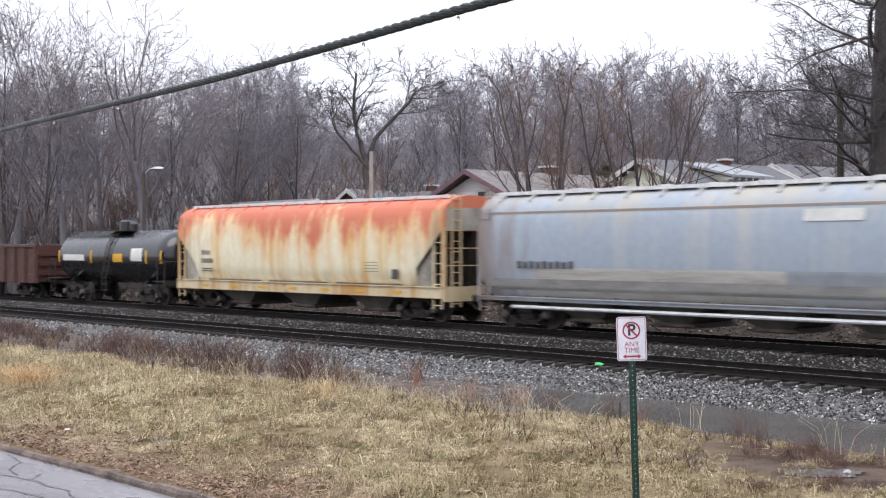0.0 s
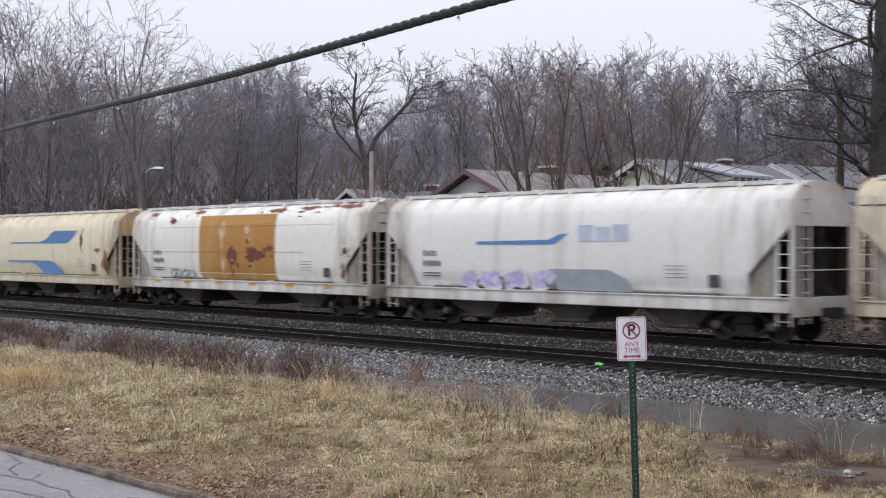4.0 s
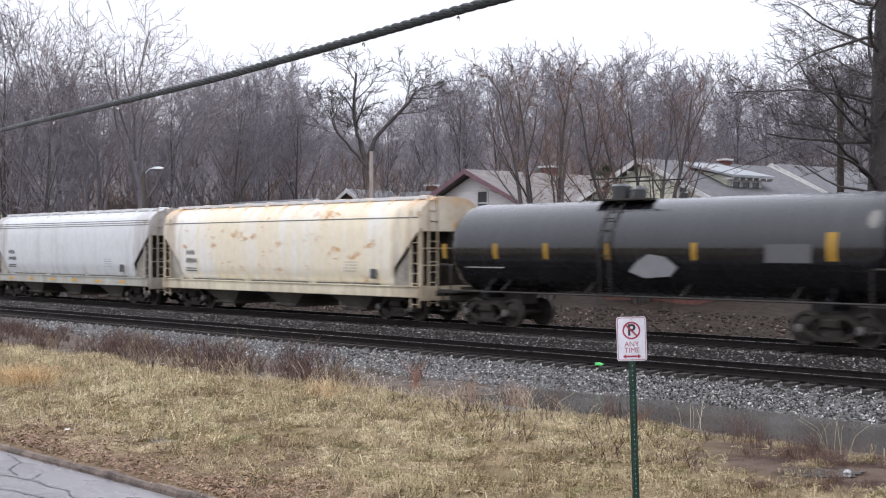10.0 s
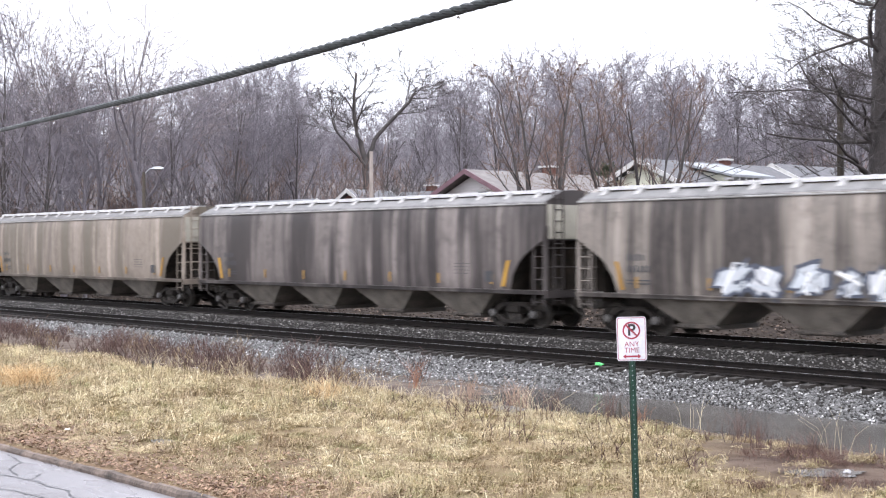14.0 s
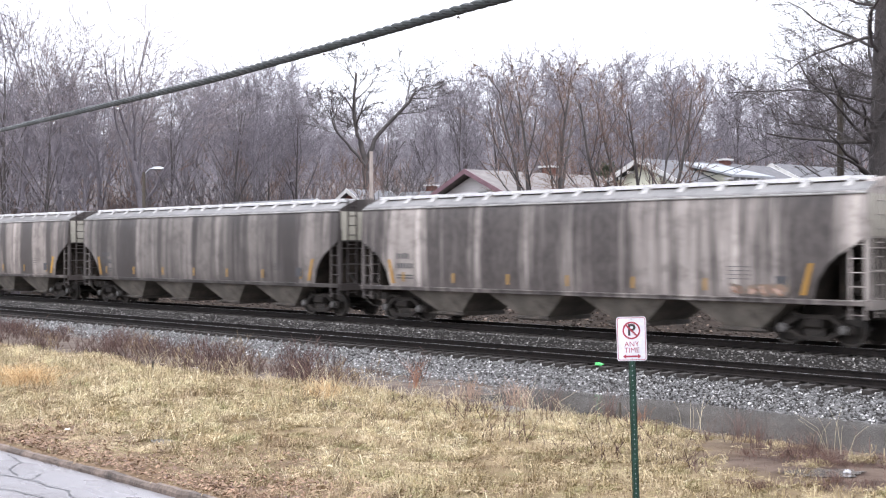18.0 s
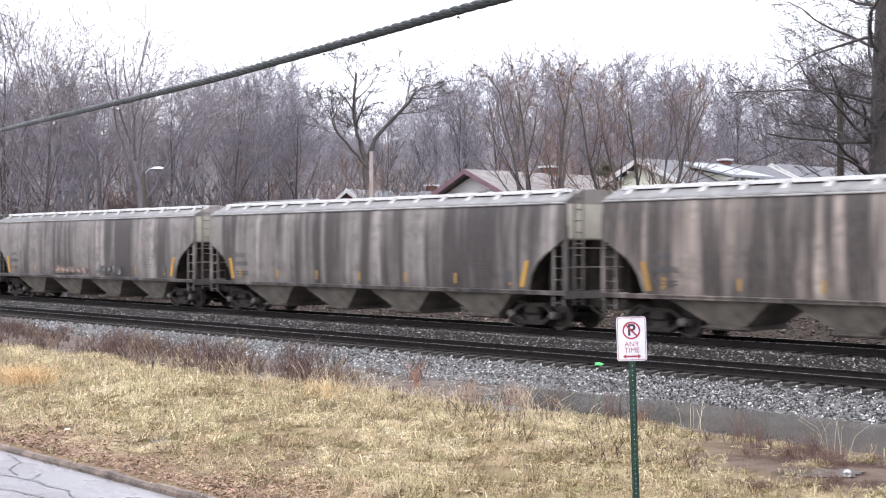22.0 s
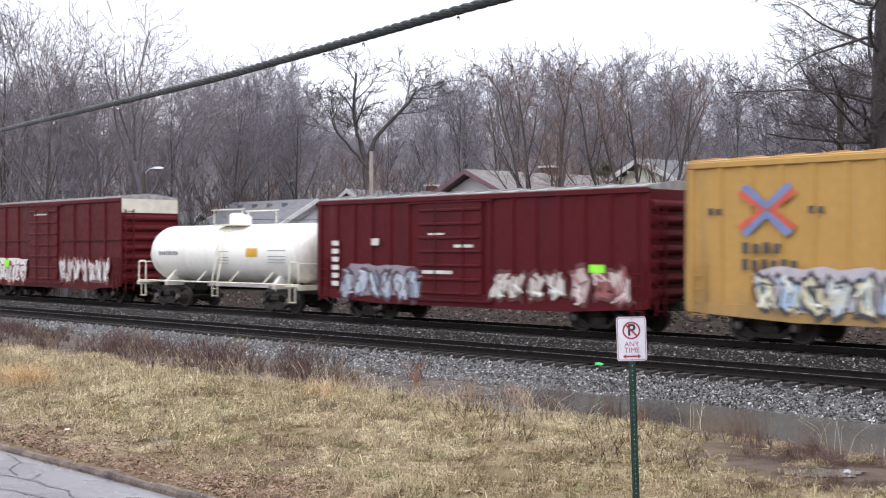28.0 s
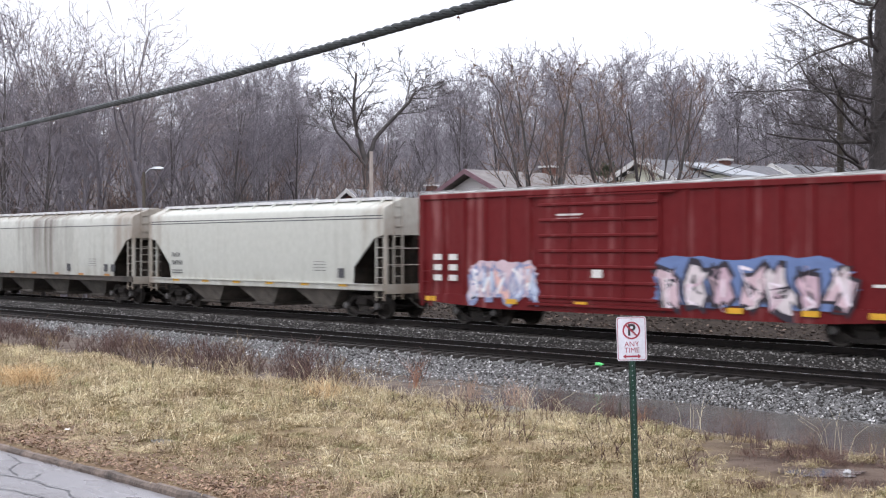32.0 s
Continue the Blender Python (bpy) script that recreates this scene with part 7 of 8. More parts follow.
P_BLACK_TANK = coach_paint("glossy_black_tank_paint", (0.006, 0.006, 0.008), (0.014, 0.014, 0.017), 0.5, 0.0, rough=0.2, seed=14, spec=0.4, coat=0.6)
P_SNOW_TANK = coach_paint("clean_white_tank_paint", (0.85, 0.84, 0.79), (0.74, 0.72, 0.65), 0.25, 0.0, rough=0.4, seed=15, ends=7.0)
P_MAROON = coach_paint("dull_maroon_paint", (0.088, 0.0085, 0.011), (0.062, 0.013, 0.014), 0.5, 0.0, seed=16, spec=0.15)
P_MAROON_B = coach_paint("dark_maroon_paint", (0.085, 0.0075, 0.011), (0.058, 0.011, 0.014), 0.5, 0.0, seed=17, spec=0.15, streaks=(((0.14, 0.05, 0.05), 0.64),))
P_YELLOW = coach_paint("rail_yellow_paint", (0.47, 0.275, 0.078), (0.38, 0.235, 0.08), 0.3, 0.0, seed=18, ends=10.2)
P_DOOR_BLACK = coach_paint("black_door_paint", (0.006, 0.0065, 0.008), (0.014, 0.014, 0.015), 0.5, 0.0, seed=19, spec=0.15)
P_RED = coach_paint("worn_red_paint", (0.125, 0.009, 0.011), (0.13, 0.022, 0.022), 0.4, 0.0, seed=20, spec=0.18, streaks=(((0.24, 0.085, 0.085), 0.565),))
P_BROWN = coach_paint("rust_brown_paint", (0.075, 0.032, 0.026), (0.05, 0.03, 0.026), 0.5, 0.3, seed=21)
P_OFFWHITE = coach_paint("grey_white_paint", (0.475, 0.48, 0.44), (0.37, 0.355, 0.31), 0.45, 0.0, 0.2, (0.22, 0.18, 0.14), seed=22, band=(1.2, 2.9, (0.085, 0.06, 0.045)), ends=10.2)
P_OFFWHITE_B = coach_paint("clean_grey_white_paint", (0.49, 0.495, 0.45), (0.41, 0.405, 0.365), 0.3, 0.0, seed=23, ends=8.6)
P_RUST = grained("flaking_brown_rust", (0.14, 0.06, 0.03), (0.36, 0.18, 0.08), 4.0, 0.85)
P_CROWN = flat("pale_end_plate_paint", (0.62, 0.58, 0.48), 0.5)
GRAIN_TONES = {
    "N": ((0.164, 0.138, 0.123), (0.031, 0.026, 0.026), 0.75, "dark streaked grey"), "O": ((0.270, 0.225, 0.190), (0.081, 0.066, 0.057), 0.45, "pale stone-grey"),
    "P": ((0.169, 0.146, 0.138), (0.029, 0.024, 0.025), 0.75, "soot-streaked grey"), "Q": ((0.245, 0.214, 0.189), (0.057, 0.048, 0.046), 0.55, "streaked warm grey"),
    "R": ((0.272, 0.236, 0.216), (0.061, 0.050, 0.049), 0.55, "weathered grey"), "S": ((0.164, 0.145, 0.135), (0.041, 0.035, 0.034), 0.65, "grimy grey"),
    "T": ((0.329, 0.293, 0.273), (0.078, 0.064, 0.063), 0.5, "light grey streaked"), "U": ((0.218, 0.201, 0.196), (0.019, 0.016, 0.019), 0.62, "grey and black streaked"),
    "V": ((0.205, 0.181, 0.173), (0.047, 0.041, 0.040), 0.6, "dull grey"), "W": ((0.192, 0.171, 0.160), (0.036, 0.031, 0.031), 0.6, "patchy grey"),
    "X": ((0.253, 0.214, 0.189), (0.061, 0.050, 0.046), 0.55, "brownish grey"), "Y": ((0.259, 0.233, 0.229), (0.057, 0.050, 0.053), 0.55, "cool streaked grey"),
    "Z": ((0.400, 0.350, 0.225), (0.200, 0.170, 0.115), 0.35, "dusty yellow-cream")}

TRAIN = []


def place(car, left, right):
    TRAIN.append((car, (left + right) / 2))


def build_train():
    place(gondola("rust-brown ribbed gondola car", 8.0, P_BROWN), -77.7, -61.7)
    c = tank("tank_car", "glossy black tank car with white stencils", 5.6, 1.28, 2.2, P_BLACK_TANK, M_STEEL, (), False, 0.2, False, 0.1)
    on_tank(c, 1.28, 2.2, -4.4, -2.2, 2.0, 2.3, M_WHITE_MARK, "reporting_mark", "white stencilled bar")
    for x in (-4.9, -1.6, 3.6, 4.9):
        on_tank(c, 1.28, 2.2, x, x + 0.14, 1.9, 2.5, M_YELLOW_MARK, "reflective_strip")
    on_tank(c, 1.28, 2.2, 0.6, 1.5, 1.95, 2.35, M_YELLOW_MARK, "placard", "yellow warning placard")
    on_tank(c, 1.28, 2.2, 2.3, 3.3, 2.0, 2.6, M_WHITE_MARK, "data_stencil")
    place(c, -60.45, -49.2)

    c = hopper("covered_hopper_car", "white covered hopper heavily rusted orange along its top", 8.43, "center", P_WHITE_RUST, P_SILL_RUST, hatch="round", end_sheet=M_END_PLATE, tape=(M_YELLOW_MARK, 1.0, 7))
    place(c, -47.97, -31.11)
    c = hopper("covered_hopper_car", "faded blue-grey round-sided covered hopper", 9.13, "round", P_BLUE_GREY, P_BLUE_GREY, hatch="round", bays=4, stencil=False)
    bars(c, "reporting_mark", glyph_bars(-7.3, 1.95, 9, 0.2, 0.24), -1.60, M_STENCIL, "dark stencilled marks")
    tan_grey = grained("dusty_tan_grey_paint", (0.29, 0.275, 0.25), (0.45, 0.435, 0.40), 1.6, 0.6, 0, 0.1, 12, (0.4, 1, 3))
    belly = grained("grimy_belly_paint", (0.17, 0.165, 0.16), (0.29, 0.28, 0.265), 1.4, 0.65, 0, 0.1, 12, (0.5, 1, 2))
    wrap_panel(c, "round", -6.7, 2.4, 1.62, 1.98, tan_grey, "side_stripe", 0.012, "dusty tan stripe")
    wrap_panel(c, "round", 2.4, 8.9, 1.62, 1.98, spray((0.25, 0.27, 0.30)), "side_stripe", 0.012)
    wrap_panel(c, "round", -8.6, 8.9, 1.26, 1.62, belly, "belly_band", 0.010, "grimy dark belly band")
    wrap_panel(c, "round", -7.0, 2.6, 1.0, 1.26, tan_grey, "sill_stripe", 0.012, "dusty tan sill stripe")
    wrap_panel(c, "round", 2.6, 8.9, 1.0, 1.26, spray((0.36, 0.37, 0.385)), "sill_stripe", 0.012)
    wrap_panel(c, "round", -8.9, 8.9, 3.70, 3.77, spray((0.22, 0.17, 0.135)), "eave_line", 0.012, "brown rusty eave line")
    wrap_panel(c, "round", 2.9, 4.6, 3.3, 3.62, spray((0.52, 0.52, 0.49)), "painted_patch", 0.012)
    part("air_pipe", Shape().tube([(-7.6, -1.5, 0.72), (8.0, -1.5, 0.72)], 0.06, 8), M_WALKWAY, c, "pale steel air pipe")
    place(c, -29.4, -11.14)
    c = hopper("covered_hopper_car", "faded orange covered hopper with peeling paint", 8.4, "center", P_ORANGE, P_ORANGE, hatch="round", end_sheet=M_END_PLATE)
    roof_strip(c, "center", 8.35, grained("stained_cream_roof_paint", (0.34, 0.27, 0.19), (0.56, 0.48, 0.36), 1.5, 0.6, 0, 0.1, 9, (1.5, 1, 1)))
    teal = spray((0.30, 0.50, 0.38))
    for a0, a1 in ((20, 110), (150, 215), (250, 340)):
        ring = [(3.3 + r * 1.15 * math.cos(radians(a)), 2.36 + r * math.sin(radians(a))) for r, turn in ((0.58, 1), (0.24, -1)) for a in np.linspace(a0, a1, 6)[::turn]]
        shape_on_side(c, "teal_mark", ring, -1.586, teal, "faded teal arc of a round mark")
    place(c, -10.26, 6.55)
    c = hopper("covered_hopper_car", "cream covered hopper with blue swoosh stripes", 8.29, "center", P_CREAM, P_CREAM, hatch="round", end_sheet=P_SILL_RUST)
    up = [(-3.2, 2.86), (0.6, 2.86), (3.0, 2.86), (3.4, 2.95), (3.8, 3.2), (4.2, 3.48), (1.9, 3.48), (1.5, 3.38), (1.1, 3.15), (0.6, 3.0), (0.1, 2.93), (-3.2, 2.93)]
    dn = [(-3.6, 1.98), (0.0, 1.98), (1.3, 1.98), (1.8, 1.9), (2.2, 1.7), (2.6, 1.45), (2.9, 1.3), (0.8, 1.3), (0.4, 1.5), (-0.1, 1.75), (-0.7, 1.88), (-3.6, 1.91)]
    shape_on_side(c, "swoosh_stripe", up, -1.583, M_BLUE, "blue painted swoosh")
    shape_on_side(c, "swoosh_stripe", dn, -1.583, M_BLUE, "blue painted swoosh")
    stain(c, "center", 7.0, 2.0, 0.4, 1.1, P_RUST, 51, 22, label="brown rust at the slope edge")
    stain(c, "center", 6.2, 2.5, 0.7, 0.18, P_RUST, 52, 12)
    stain(c, "center", 4.6, 3.0, 0.3, 0.8, P_RUST, 53, 9)
    place(c, 7.71, 24.28)
    c = hopper("covered_hopper_car", "white covered hopper with a tan middle panel", 8.43, "center", P_WHITE, P_WHITE, hatch="round", tape=(M_YELLOW_MARK, 1.1, 6))
    wrap_panel(c, "center", -2.8, 2.7, 1.32, 3.98, coach_paint("tan_panel_paint", (0.44, 0.22, 0.055), (0.50, 0.33, 0.14), 0.5, 0.5, 0, (0.15, 0.035, 0.025), seed=31), "tan_panel", 0.006, "tan painted panel stained dark red")
    dark_rust = grained("dark_red_rust", (0.10, 0.028, 0.022), (0.24, 0.09, 0.055), 5.0, 0.85)
    worn = grained("worn_tan_paint", (0.50, 0.36, 0.20), (0.66, 0.56, 0.42), 3.0, 0.7, 0, 0.1, 12, (3, 1, 0.5))
    stain(c, "center", 1.25, 2.32, 1.5, 0.62, dark_rust, 1, 16, label="dark red rust patch")
    stain(c, "center", -0.35, 2.3, 0.8, 0.8, dark_rust, 2, 14, label="dark red rust patch")
    for i, (x, z, w, h) in enumerate(((-1.05, 3.2, 0.35, 1.3), (-1.0, 1.9, 0.3, 1.0), (0.75, 3.35, 0.4, 0.5))):
        stain(c, "center", x, z, w, h, worn, 5 + i, 8, "worn_patch", "paint worn pale")
    for i, (x, w, z) in enumerate(((2.6, 1.1, 4.1), (4.6, 1.5, 4.18), (6.6, 1.6, 4.22), (-3.2, 0.9, 4.15), (-5.0, 0.6, 3.8), (-6.8, 0.7, 4.1), (7.6, 0.5, 4.2))):
        stain(c, "center", x, z, w, 0.22, dark_rust, 20 + i, 9, label="dark rust along the roof edge")
    stain(c, "center", 7.1, 2.5, 0.35, 0.3, dark_rust, 41, 12)
    stain(c, "center", 6.95, 1.75, 0.2, 0.7, dark_rust, 42, 14)
    bars(c, "panel_seam", [(-8.0, 4.6, 2.44, 2.455), (-6.0, 6.5, 3.5, 3.51)], -1.586, M_STENCIL, "thin dark panel seams")
    graffiti(c, -5.0, -3.1, 1.3, 1.75, -1.585, [(0.42, 0.42, 0.42)], (0.2, 0.2, 0.21), 33, 4)
    place(c, 25.52, 42.38)
    c = hopper("covered_hopper_car", "white covered hopper with faded logo and lilac graffiti", 8.14, "center", P_WHITE_B, P_WHITE_B, hatch="round")
    shape_on_side(c, "swoosh_stripe", [(-3.6, 2.72), (-0.2, 2.72), (0.4, 3.05), (0.0, 3.02), (-0.4, 2.86), (-3.6, 2.82)], -1.583, M_BLUE, "broken blue stripe")
    bars(c, "faded_letters", glyph_bars(0.8, 2.8, 3, 0.5, 0.5, 0.2), -1.583, spray((0.50, 0.55, 0.66)), "faded pale blue letters")
    shape_on_side(c, "swoosh_stripe", [(-0.4, 1.95), (2.0, 1.95), (2.6, 1.7), (2.9, 1.3), (0.0, 1.3)], -1.583, spray((0.28, 0.31, 0.36)))
    graffiti(c, -4.4, -0.2, 1.2, 2.0, -1.60, [(0.40, 0.36, 0.62), (0.50, 0.47, 0.68)], (0.62, 0.62, 0.66), 7, 4)
    place(c, 43.43, 59.7)
    c = hopper("covered_hopper_car", "ivory covered hopper with blue logo and red graffiti", 8.27, "center", P_IVORY, P_IVORY, hatch="round", stripes=1)
    shape_on_side(c, "swoosh_stripe", [(-3.7, 2.84), (0.6, 2.84), (1.9, 2.84), (2.6, 3.0), (3.2, 3.48), (0.4, 3.48), (0.0, 3.2), (-0.6, 3.0), (-1.2, 2.93), (-3.7, 2.92)], -1.583, M_BLUE, "blue painted swoosh")
    shape_on_side(c, "swoosh_stripe", [(-3.8, 1.95), (0.5, 1.95), (1.5, 1.8), (2.2, 1.35), (0.0, 1.35), (-0.6, 1.8), (-3.8, 1.88)], -1.583, M_BLUE, "blue painted swoosh")
    graffiti(c, -4.1, -0.4, 1.0, 2.35, -1.60, [(0.60, 0.55, 0.42), (0.52, 0.40, 0.2)], (0.05, 0.045, 0.045), 9, 4)
    graffiti(c, -0.5, 3.5, 0.95, 2.45, -1.605, [(0.10, 0.10, 0.22), (0.46, 0.12, 0.15), (0.55, 0.38, 0.36), (0.12, 0.10, 0.2)], (0.40, 0.08, 0.11), 10, 8)
    place(c, 61.49, 78.02)
    c = hopper("covered_hopper_car", "long plain ivory covered hopper with grooved roof edge", 9.27, "center", P_IVORY_B, P_IVORY_B, bays=4, stripes=3)
    shape_on_side(c, "blue_bar", [(-5.2, 1.34), (-4.2, 1.34), (-4.2, 1.42), (-5.2, 1.42)], -1.53, M_BLUE)
    shape_on_side(c, "blue_bar", [(-2.7, 1.34), (0.8, 1.34), (0.8, 1.41), (-2.7, 1.41)], -1.53, M_BLUE)
    place(c, 79.23, 97.77)

    c = tank("tank_car", "ivory tank car with rust runs below its dome", 6.52, 1.26, 2.38, P_TANK_WHITE, P_TANK_WHITE, (-0.3, 0.5), True, 0.2, True, 0.15)
    for x in (-5.7, -3.6, -0.9, 1.3, 3.4, 5.4):
        on_tank(c, 1.26, 2.38, x, x + 0.2, 2.1, 2.6, M_YELLOW_MARK, "reflective_strip")
    for x0, x1, z0, z1 in ((-4.75, -3.75, 2.12, 2.36), (-3.4, -2.55, 2.12, 2.36), (4.35, 4.7, 1.8, 2.05)):
        on_tank(c, 1.26, 2.38, x0, x1, z0, z1, M_STENCIL, "reporting_mark", "dark stencilled bar")
    stripe = spray((0.42, 0.40, 0.36))
    for x0, x1, z in [(-2.4, -1.3, 2.0), (-2.4, -1.5, 2.12), (-4.7, -2.6, 1.86), (-1.4, -0.5, 1.75), (3.0, 3.6, 2.3)] + [(1.7, 3.3 - 0.2 * (i % 2), 1.78 + 0.1 * i) for i in range(4)] + [(2.9, 3.7, 2.34), (2.9, 3.7, 2.46), (4.75, 5.3, 1.95), (4.75, 5.3, 2.05)]:
        on_tank(c, 1.26, 2.38, x0, x1, z, z + 0.045, stripe, "data_stencil")
    on_tank(c, 1.26, 2.38, -0.95, -0.6, 1.72, 1.86, M_YELLOW_MARK, "placard", "small yellow placard")
    on_tank(c, 1.26, 2.38, 4.3, 5.1, 2.75, 2.9, M_STENCIL, "data_stencil")
    rust = grained("rust_run", (0.40, 0.20, 0.07), (0.60, 0.42, 0.24), 3.0, 0.7, 0, 0.1, 12, (4, 1, 0.4))
    for x, w, z in ((-0.85, 0.35, 2.7), (0.55, 0.3, 2.95), (-0.2, 0.25, 3.1)):
        on_tank(c, 1.26, 2.38, x, x + w, z, 3.5, rust, "rust_run", "orange rust run", 0.01)
    place(c, 98.35, 111.4)
    c = tank("tank_car", "dull grey tank car with yellow reflective strips", 5.85, 1.24, 2.36, P_TANK_GREY, P_TANK_GREY, (), True, 0.6, True, 0.12)
    for x in (-5.1, -2.7, -0.3, 1.4, 4.8):
        on_tank(c, 1.24, 2.36, x, x + 0.22, 2.0, 2.5, M_YELLOW_MARK, "reflective_strip")
    for i, (w, h) in enumerate(((0.42, 0.62), (0.3, 0.62), (0.14, 0.5), (0.34, 0.42), (0.14, 0.62), (0.34, 0.42))):
        x = 2.05 + sum((0.42, 0.3, 0.14, 0.34, 0.14, 0.34)[:i]) + 0.12 * i
        shape_on_side(c, "blue_letter", [(x, 2.56), (x + w, 2.56), (x + w + 0.12, 2.56 + h), (x + 0.12, 2.56 + h)], -1.262, M_BLUE, "slanted blue bar in place of a letter")
    on_tank(c, 1.24, 2.36, 3.0, 4.0, 2.0, 2.3, M_WHITE_MARK, "data_panel", "white data panel")
    bars(c, "reporting_mark", glyph_bars(-4.7, 2.3, 8, 0.15, 0.18), -1.25, M_STENCIL, "dark stencilled marks")
    place(c, 111.95, 123.65)

    c = hopper("covered_hopper_car", "pale grey covered hopper with grooved roof edge", 8.18, "center", P_PALE_GREY, P_OFFWHITE_B, hatch="round", stripes=3, tape=(M_YELLOW_MARK, 1.0, 6))
    place(c, 125.09, 141.44)
    c = hopper("covered_hopper_car", "cream covered hopper with rust patches and primer", 8.45, "center", P_RUSTY_CREAM, P_CREAM, hatch="round", stripes=1)
    place(c, 142.67, 159.57)
    c = tank("tank_car", "large glossy black tank car with scraped white patch", 8.3, 1.5, 2.6, P_BLACK_TANK, M_STEEL, (), True, -0.9, True, 0.12)
    for x in (-8.0, -5.6, -3.4, -0.9, 2.2, 6.4):
        on_tank(c, 1.5, 2.6, x, x + (0.2 if x < 6 else 0.32), 2.25, 2.75 if x < 6 else 3.0, spray((0.32, 0.18, 0.02)), "reflective_strip")
    bars(c, "reporting_mark", glyph_bars(-7.0, 1.95, 9, 0.15, 0.17), -1.36, M_WHITE_MARK, "white stencilled marks")
    shape_on_side(c, "scraped_patch", [(0.0, 1.9), (0.6, 1.72), (1.5, 1.78), (1.75, 2.05), (1.3, 2.35), (0.7, 2.42), (0.3, 2.2)], -1.505, spray((0.17, 0.17, 0.18)), "scraped pale patch")
    bars(c, "data_panel", [(4.6, 6.0, 2.2, 2.7)], -1.512, spray((0.09, 0.09, 0.095)), "grey data panel")
    place(c, 160.4, 177.0)

    starts = {"N": 178.66, "O": 199.65, "P": 220.81, "Q": 241.95, "R": 263.4, "S": 284.82, "T": 305.99, "U": 327.11, "V": 348.3, "W": 369.4, "X": 390.68, "Y": 411.87, "Z": 433.09}
    for i, (key, left) in enumerate(starts.items()):
        base, dirt, amount, words = GRAIN_TONES[key]
        paint = coach_paint("streaked_" + words.replace(" ", "_").replace("-", "_") + "_paint", base, dirt, amount, 0.0, seed=40 + i * 3, crisp=0.13, soot=(0.031, 0.0255, 0.0255) if key not in "OZ" else (0.13, 0.11, 0.085))
        c = hopper("covered_hopper_car", words + " four-bay grain hopper car", 9.9, "grain", paint, paint, bays=4, tape=(M_OLD_TAPE if key != "Z" else M_CHUTE, 1.42, 7), roof_paint=M_GRAIN_ROOF, chute=M_GRAIN_CHUTE if key != "Z" else paint)
        for e in (-1, 1):
            edge = Shape().prism([(e * 8.05, 1.36), (e * 8.2, 1.36), (e * 8.42, 2.2), (e * 8.28, 2.2)], "y", -1.586, -1.574)
            part("end_marker", edge, spray((0.50, 0.27, 0.03)) if key in "NPRUVWZ" else spray((0.34, 0.18, 0.03)), c, "faded yellow end marker")
        sheet = spray((0.40, 0.27, 0.14)) if key == "X" else spray((0.36, 0.34, 0.29))
        for e in (-1, 1):
            part("end_sheet", Shape().box(*sorted((e * 9.904, e * 9.912)), -1.42, 1.42, 2.9, 3.98), sheet, c, "paler upper end sheet")
        if key == "Q":
            graffiti(c, -4.9, -1.5, 1.15, 2.35, -1.585, [(0.50, 0.53, 0.57), (0.55, 0.56, 0.59)], (0.07, 0.08, 0.11), 15, 3)
            graffiti(c, -1.2, 1.3, 1.15, 2.2, -1.585, [(0.50, 0.53, 0.57), (0.55, 0.56, 0.59)], (0.07, 0.08, 0.11), 16, 3)
        if key == "X":
            graffiti(c, 2.2, 5.2, 1.3, 2.0, -1.585, [(0.13, 0.17, 0.14), (0.15, 0.18, 0.15)], (0.12, 0.13, 0.115), 17, 5)
        if key == "V":
            graffiti(c, -2.8, 0.4, 1.35, 1.72, -1.585, [(0.17, 0.085, 0.07), (0.20, 0.14, 0.07), (0.15, 0.10, 0.085)], (0.13, 0.11, 0.1), 35, 6)
            graffiti(c, 1.5, 3.8, 1.35, 1.85, -1.585, [(0.09, 0.085, 0.08)], (0.05, 0.045, 0.045), 36, 5)
        if key == "T":
            graffiti(c, 5.9, 7.7, 1.3, 1.66, -1.585, [(0.22, 0.12, 0.08), (0.2, 0.14, 0.1)], (0.15, 0.12, 0.1), 18, 4)
        place(c, left, left + 19.8)

    c = boxcar("box_car", "maroon high box car with white graffiti", 7.81, 5.03, P_MAROON, P_MAROON, [(-1.6, 1.5, P_MAROON)], 1.55, P_MAROON, P_CROWN, roof_mat=M_EAVE)
    part("side_seam", Shape().box(-7.75, -1.75, -1.575, -1.5, 2.98, 3.03), P_MAROON, c, "horizontal weld seam")
    part("side_seam", Shape().box(1.65, 7.75, -1.575, -1.5, 2.98, 3.03), P_MAROON, c, "horizontal weld seam")
    graffiti(c, -7.0, -1.8, 0.7, 2.1, -1.59, [(0.68, 0.66, 0.64), (0.62, 0.58, 0.56)], (0.22, 0.06, 0.06), 19, 6, (0.70, 0.68, 0.66))
    graffiti(c, 1.7, 6.9, 0.8, 2.3, -1.59, [(0.58, 0.55, 0.53), (0.48, 0.44, 0.43)], (0.16, 0.05, 0.05), 20, 7)
    bars(c, "lime_patch", [(-4.55, -3.95, 1.62, 2.0)], -1.62, M_LIME, "lime green square")
    bars(c, "reporting_mark", glyph_bars(-7.1, 2.75, 2, 0.2, 0.25) + glyph_bars(-7.1, 2.35, 6, 0.18, 0.24) + [(-7.0, -6.5, 4.55, 4.66), (-1.0, 0.6, 4.42, 4.5), (-1.0, 0.4, 4.3, 4.36)], -1.60, M_WHITE_MARK, "white stencilled marks")
    place(c, 454.73, 470.35)
    c = tank("tank_car", "clean white tank car with railed side walkway", 6.1, 1.24, 2.38, P_SNOW_TANK, P_IVORY_B, (-1.4,), True, 0.3, True, 0.1)
